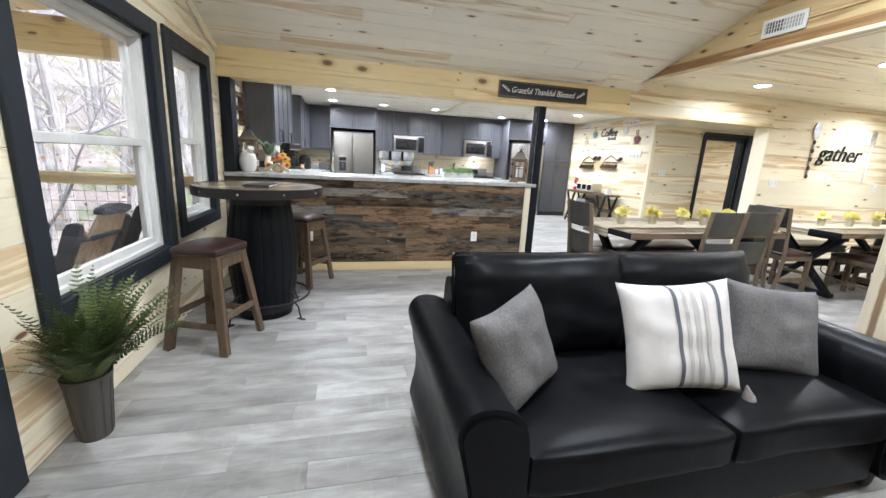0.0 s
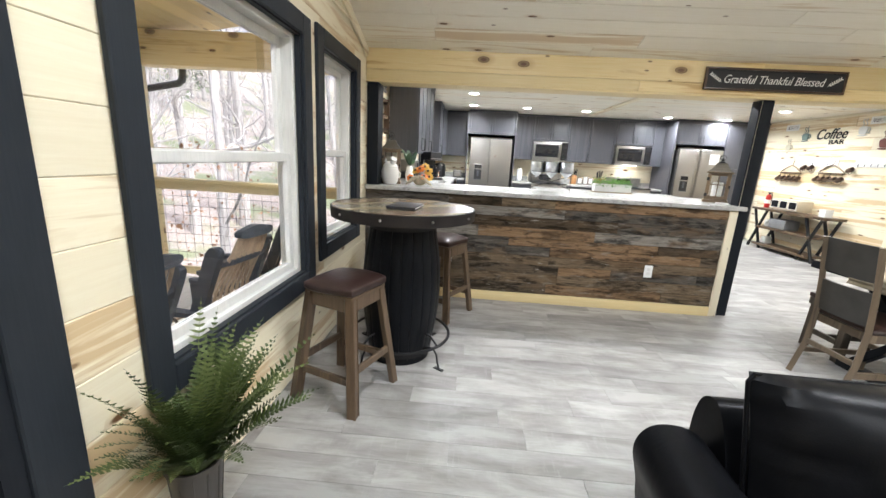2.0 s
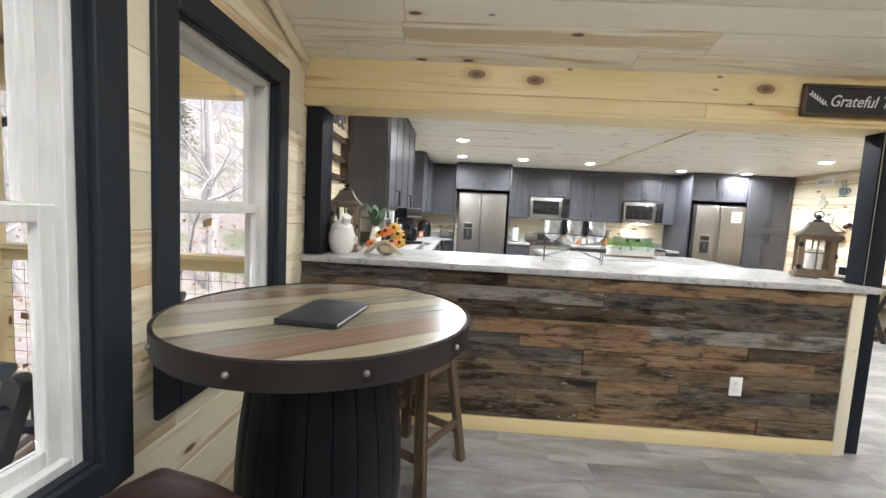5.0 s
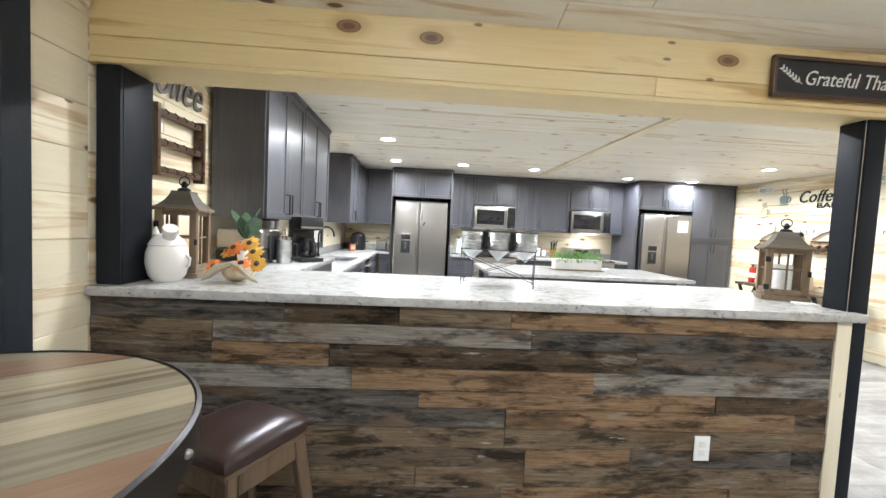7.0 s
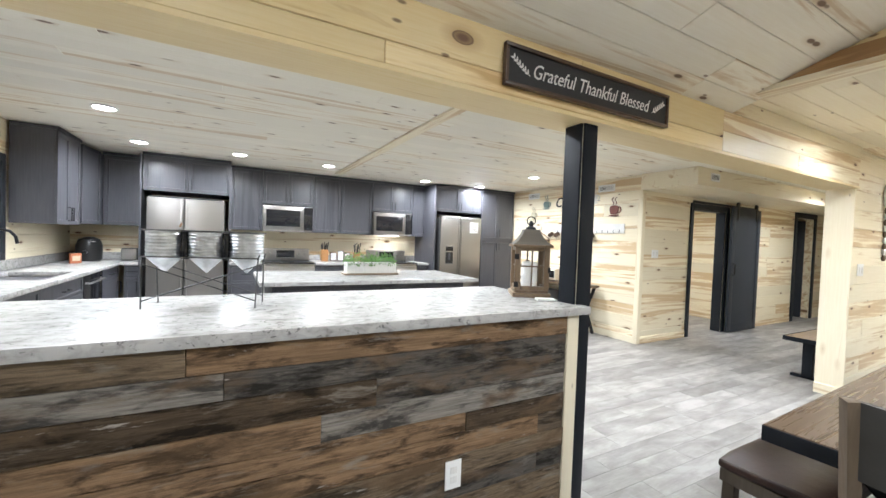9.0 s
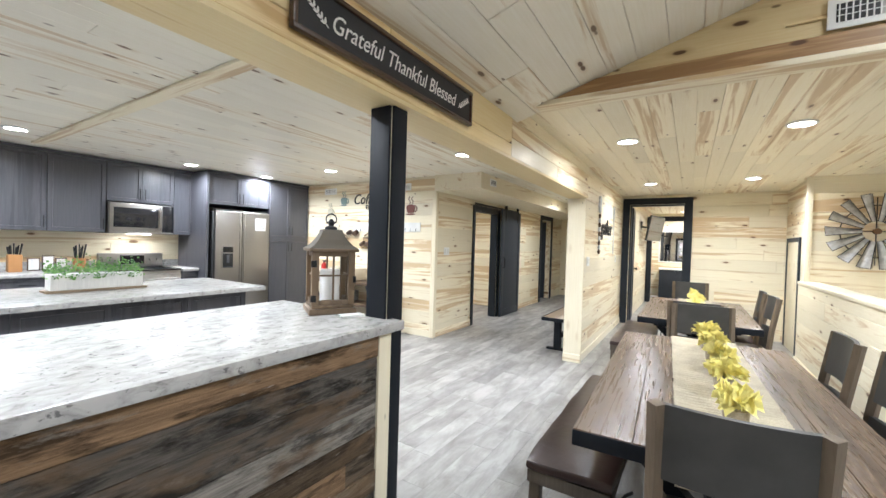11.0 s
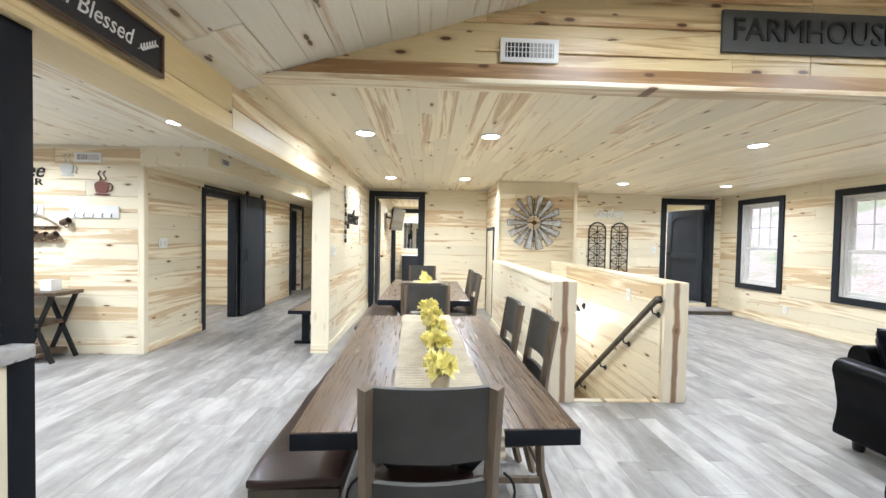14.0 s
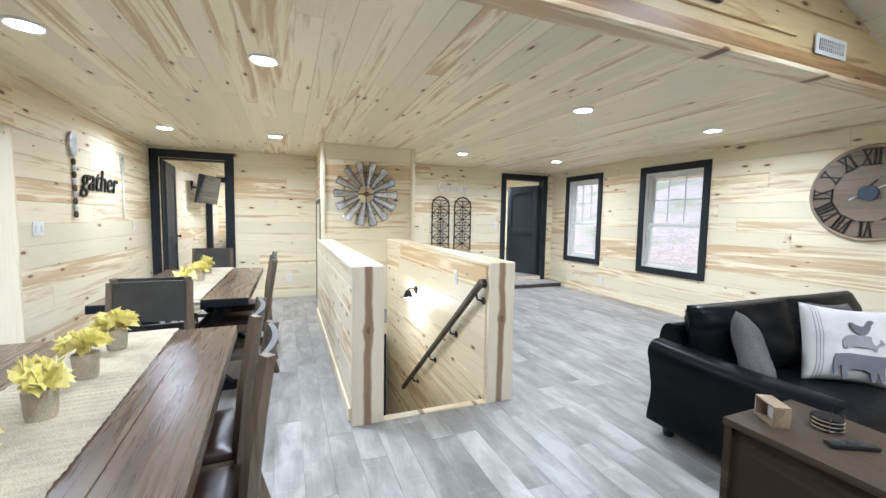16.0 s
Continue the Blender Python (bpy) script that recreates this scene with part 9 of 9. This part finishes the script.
xs = grid_lines(-120, 120, -20, 20, 0.8, 8)
ys = [-120, -90, -60, -40, -30, -24, -20, -16, -13, -11, -9, -8, -7, -6, -5.2, -4.5, -3.8, -3.2, -2.7, -2.36, -2.30] + grid_lines(-1.5, 120, -2, 24, 1.0, 8)
bm = bmesh.new()
gv = [[bm.verts.new((x, y, hill(x, y))) for y in ys] for x in xs]
for i in range(len(xs) - 1):
    for j in range(len(ys) - 1):
        bm.faces.new((gv[i][j], gv[i + 1][j], gv[i + 1][j + 1], gv[i][j + 1]))
litter = material("leaf_litter", (0.22, 0.16, 0.11), 0.9)
gl = Graph(litter)
a = gl.noise(gl.coords(), 0.5, 5)
b = gl.noise(gl.coords(), 14.0, 5, 0.7)
c = gl.ramp(b, (0.3, (0.27, 0.22, 0.19)), (0.5, (0.42, 0.36, 0.32)), (0.7, (0.58, 0.53, 0.49)))
c = gl.mix(gl.ramp(a, (0.48, (0, 0, 0)), (0.6, (0.8, 0.8, 0.8))), c, (0.20, 0.25, 0.12))
gl.color(c)
gl.bump(b, 0.8, 0.05)
tagged(part("ground", bm, litter), "leaf-covered woodland slope with patches of grass", "ground", kind="structure")
# gray bark, its tones lifted so that misty air is part of the colour
hazed_bark = material("hazed_bark", (0.30, 0.27, 0.24), 0.9)
bg = Graph(hazed_bark)
bn = bg.noise(bg.coords((6, 6, 1.2)), 3.0, 5)
bg.color(bg.ramp(bn, (0.3, (0.36, 0.335, 0.32)), (0.6, (0.56, 0.54, 0.52)), (0.8, (0.70, 0.68, 0.66))))
bg.bump(bn, 0.6, 0.02)
needle = material("evergreen_needles", (0.06, 0.11, 0.05), 0.7)
ng = Graph(needle)
ng.color(ng.ramp(ng.random("island"), (0.0, (0.07, 0.11, 0.055)), (1.0, (0.17, 0.22, 0.12))))
dry = material("dry_leaves", (0.35, 0.20, 0.12), 0.8)


def limb(bm, p, d, ln, r, depth, rnd):
    pts, q, n = [p], Vector(p), 5
    dd = Vector(d)
    for i in range(n):
        dd = (dd + Vector((rnd.gauss(0, 0.16), rnd.gauss(0, 0.16), rnd.gauss(0.06, 0.10)))).normalized()
        q = q + dd * ln / n
        pts.append(q.copy())
    tube(bm, pts, [r * (1 - 0.8 * i / n) for i in range(n + 1)], 5 if depth else 4)
    if depth > 0:
        for k in range(4):
            i = rnd.randint(1, n)
            e = (dd + Vector((rnd.gauss(0, 0.8), rnd.gauss(0, 0.8), rnd.gauss(0.2, 0.4)))).normalized()
            limb(bm, pts[i], e, ln * rnd.uniform(0.35, 0.65), r * 0.4, depth - 1, rnd)


def bare_tree(seed, h, r):
    rnd = random.Random(seed)
    t = thing("tree", "bare winter hardwood tree with a pale trunk", "tree", group="bare hardwoods")
    bm = bmesh.new()
    pts = [Vector((0, 0, -0.5))]
    dd = Vector((rnd.gauss(0, 0.03), rnd.gauss(0, 0.03), 1))
    n = 8
    for i in range(n):
        dd = (dd + Vector((rnd.gauss(0, 0.04), rnd.gauss(0, 0.04), 0))).normalized()
        pts.append(pts[-1] + dd * h / n)
    tube(bm, pts, [r * (1.15 - 0.95 * i / n) for i in range(n + 1)], 9)
    part("trunk", bm, hazed_bark, t)
    bm = bmesh.new()
    for k in range(15):
        i = rnd.randint(2, n)
        a = rnd.uniform(0, 6.28)
        limb(bm, pts[i], Vector((math.cos(a), math.sin(a), rnd.uniform(0.2, 0.9))).normalized(), h * rnd.uniform(0.14, 0.28), r * 0.3, 2, rnd)
    part("branches", bm, hazed_bark, t)
    return t


def evergreen(seed, h):
    rnd = random.Random(seed)
    t = thing("evergreen_tree", "green pine tree with layered uneven boughs", "tree", group="evergreens")
    part("trunk", C((0, 0, -0.5), (0, 0, h), 0.13, 0.02, 8), hazed_bark, t)
    vs, fs = [], []
    for k in range(3400):
        z = rnd.uniform(0.12, 1.0)
        a = rnd.uniform(0, 6.28)
        tier = 0.65 + 0.35 * math.sin(z * 40 + 3 * math.sin(a * 2 + seed))
        rr = (1.02 - z) * h * 0.26 * tier * rnd.uniform(0.25, 1.0) ** 0.5
        c = Vector((rr * math.cos(a), rr * math.sin(a), z * h - 0.12 * rr))
        d = Vector((math.cos(a) + rnd.gauss(0, 0.4), math.sin(a) + rnd.gauss(0, 0.4), rnd.gauss(-0.1, 0.3))).normalized()
        s = d.orthogonal().normalized()
        ln, wd = rnd.uniform(0.14, 0.34), rnd.uniform(0.03, 0.07)
        i = len(vs)
        vs += [tuple(c), tuple(c + d * ln * 0.5 + s * wd), tuple(c + d * ln), tuple(c + d * ln * 0.5 - s * wd)]
        fs.append((i, i + 1, i + 2, i + 3))
    me = bpy.data.meshes.new("crown")
    me.from_pydata(vs, [], fs)
    me.materials.append(needle)
    o = new("crown", me)
    o.parent = t
    return t


rw = random.Random(12)
protos = [bare_tree(100 + k, rw.uniform(9, 14), rw.uniform(0.09, 0.2)) for k in range(5)]
pines = [evergreen(200 + k, rw.uniform(6, 10)) for k in range(2)]
spots = []
for k in range(70):
    a = rw.uniform(100, 190)
    d = rw.uniform(6.5, 34)
    spots.append((-2 + d * math.cos(radians(a)), 4 + d * math.sin(radians(a))))
spots += [(rw.uniform(2, 16), rw.uniform(-22, -8)) for k in range(16)]
spots = [(x, y) for x, y in spots if not (-4.6 < x < 15.5 and -4 < y < 12.5)]
for k, (x, y) in enumerate(spots):
    src = pines[k % 2] if k % 7 == 3 and math.hypot(x, y) > 30 else protos[k % 5]
    m = pose(x, y, hill(x, y), 0, 0, rw.uniform(0, 360)) @ Matrix.Scale(rw.uniform(0.75, 1.2), 4)
    c = copy_thing(src, m)
    c.scale = m.to_scale()
for t in protos + pines:
    t.matrix_world = pose(-30 - 3 * (protos + pines).index(t), 26, hill(-30 - 3 * (protos + pines).index(t), 26))
# dry leaves still hanging near the porch
vs, fs = [], []
for k in range(2200):
    c = Vector((rw.gauss(-7.5, 2.5), rw.gauss(6.5, 4.0), rw.uniform(-2.5, 1.4)))
    d = Vector((rw.gauss(0, 1), rw.gauss(0, 1), rw.gauss(0, 1))).normalized()
    s = d.orthogonal().normalized()
    i = len(vs)
    vs += [tuple(c), tuple(c + d * 0.035 + s * 0.025), tuple(c + d * 0.08), tuple(c + d * 0.035 - s * 0.025)]
    fs.append((i, i + 1, i + 2, i + 3))
me = bpy.data.meshes.new("undergrowth_leaves")
me.from_pydata([v for v in vs], [], fs)
me.materials.append(dry)
tagged(new("undergrowth_leaves", me), "scattered dry brown leaves on thin undergrowth", "leaves", kind="stuff")
# eave over the south windows
tagged(part("eave_south", B(WX - 0.3, 9.6, -4.0, SY - 0.17, 1.90 + 0.32, 1.95 + 0.32), yellow_x, smooth=False), "pine soffit over the south windows", "eave", kind="structure")
# distant hills: the pale bluish gray paints mist into the colour
bd_m = material("hazed_far_woods", (0.5, 0.5, 0.5), 1.0)
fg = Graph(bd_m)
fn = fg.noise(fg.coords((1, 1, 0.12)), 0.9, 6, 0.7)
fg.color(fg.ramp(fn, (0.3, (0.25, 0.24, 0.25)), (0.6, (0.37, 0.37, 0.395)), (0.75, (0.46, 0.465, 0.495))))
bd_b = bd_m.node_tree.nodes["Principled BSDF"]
# the hills emit their own colour weakly, in place of light scattered by haze
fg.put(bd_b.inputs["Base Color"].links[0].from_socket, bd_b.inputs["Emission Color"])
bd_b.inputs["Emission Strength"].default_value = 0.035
bm = bmesh.new()
prev = None
for i in range(41):
    a = radians(60 + 280 * i / 40)
    x, y = 66 * math.cos(a), 66 * math.sin(a) + 4
    h = 16 + 5 * noise.noise(Vector((i * 0.4, 0, 0)))
    row = [bm.verts.new((x, y, -6)), bm.verts.new((x, y, h + 8))]
    if prev:
        bm.faces.new((prev[0], row[0], row[1], prev[1]))
    prev = row
tagged(part("backdrop", bm, bd_m), "gray wooded hills in the distance, haze painted in and faintly self-lit", "backdrop", kind="structure")
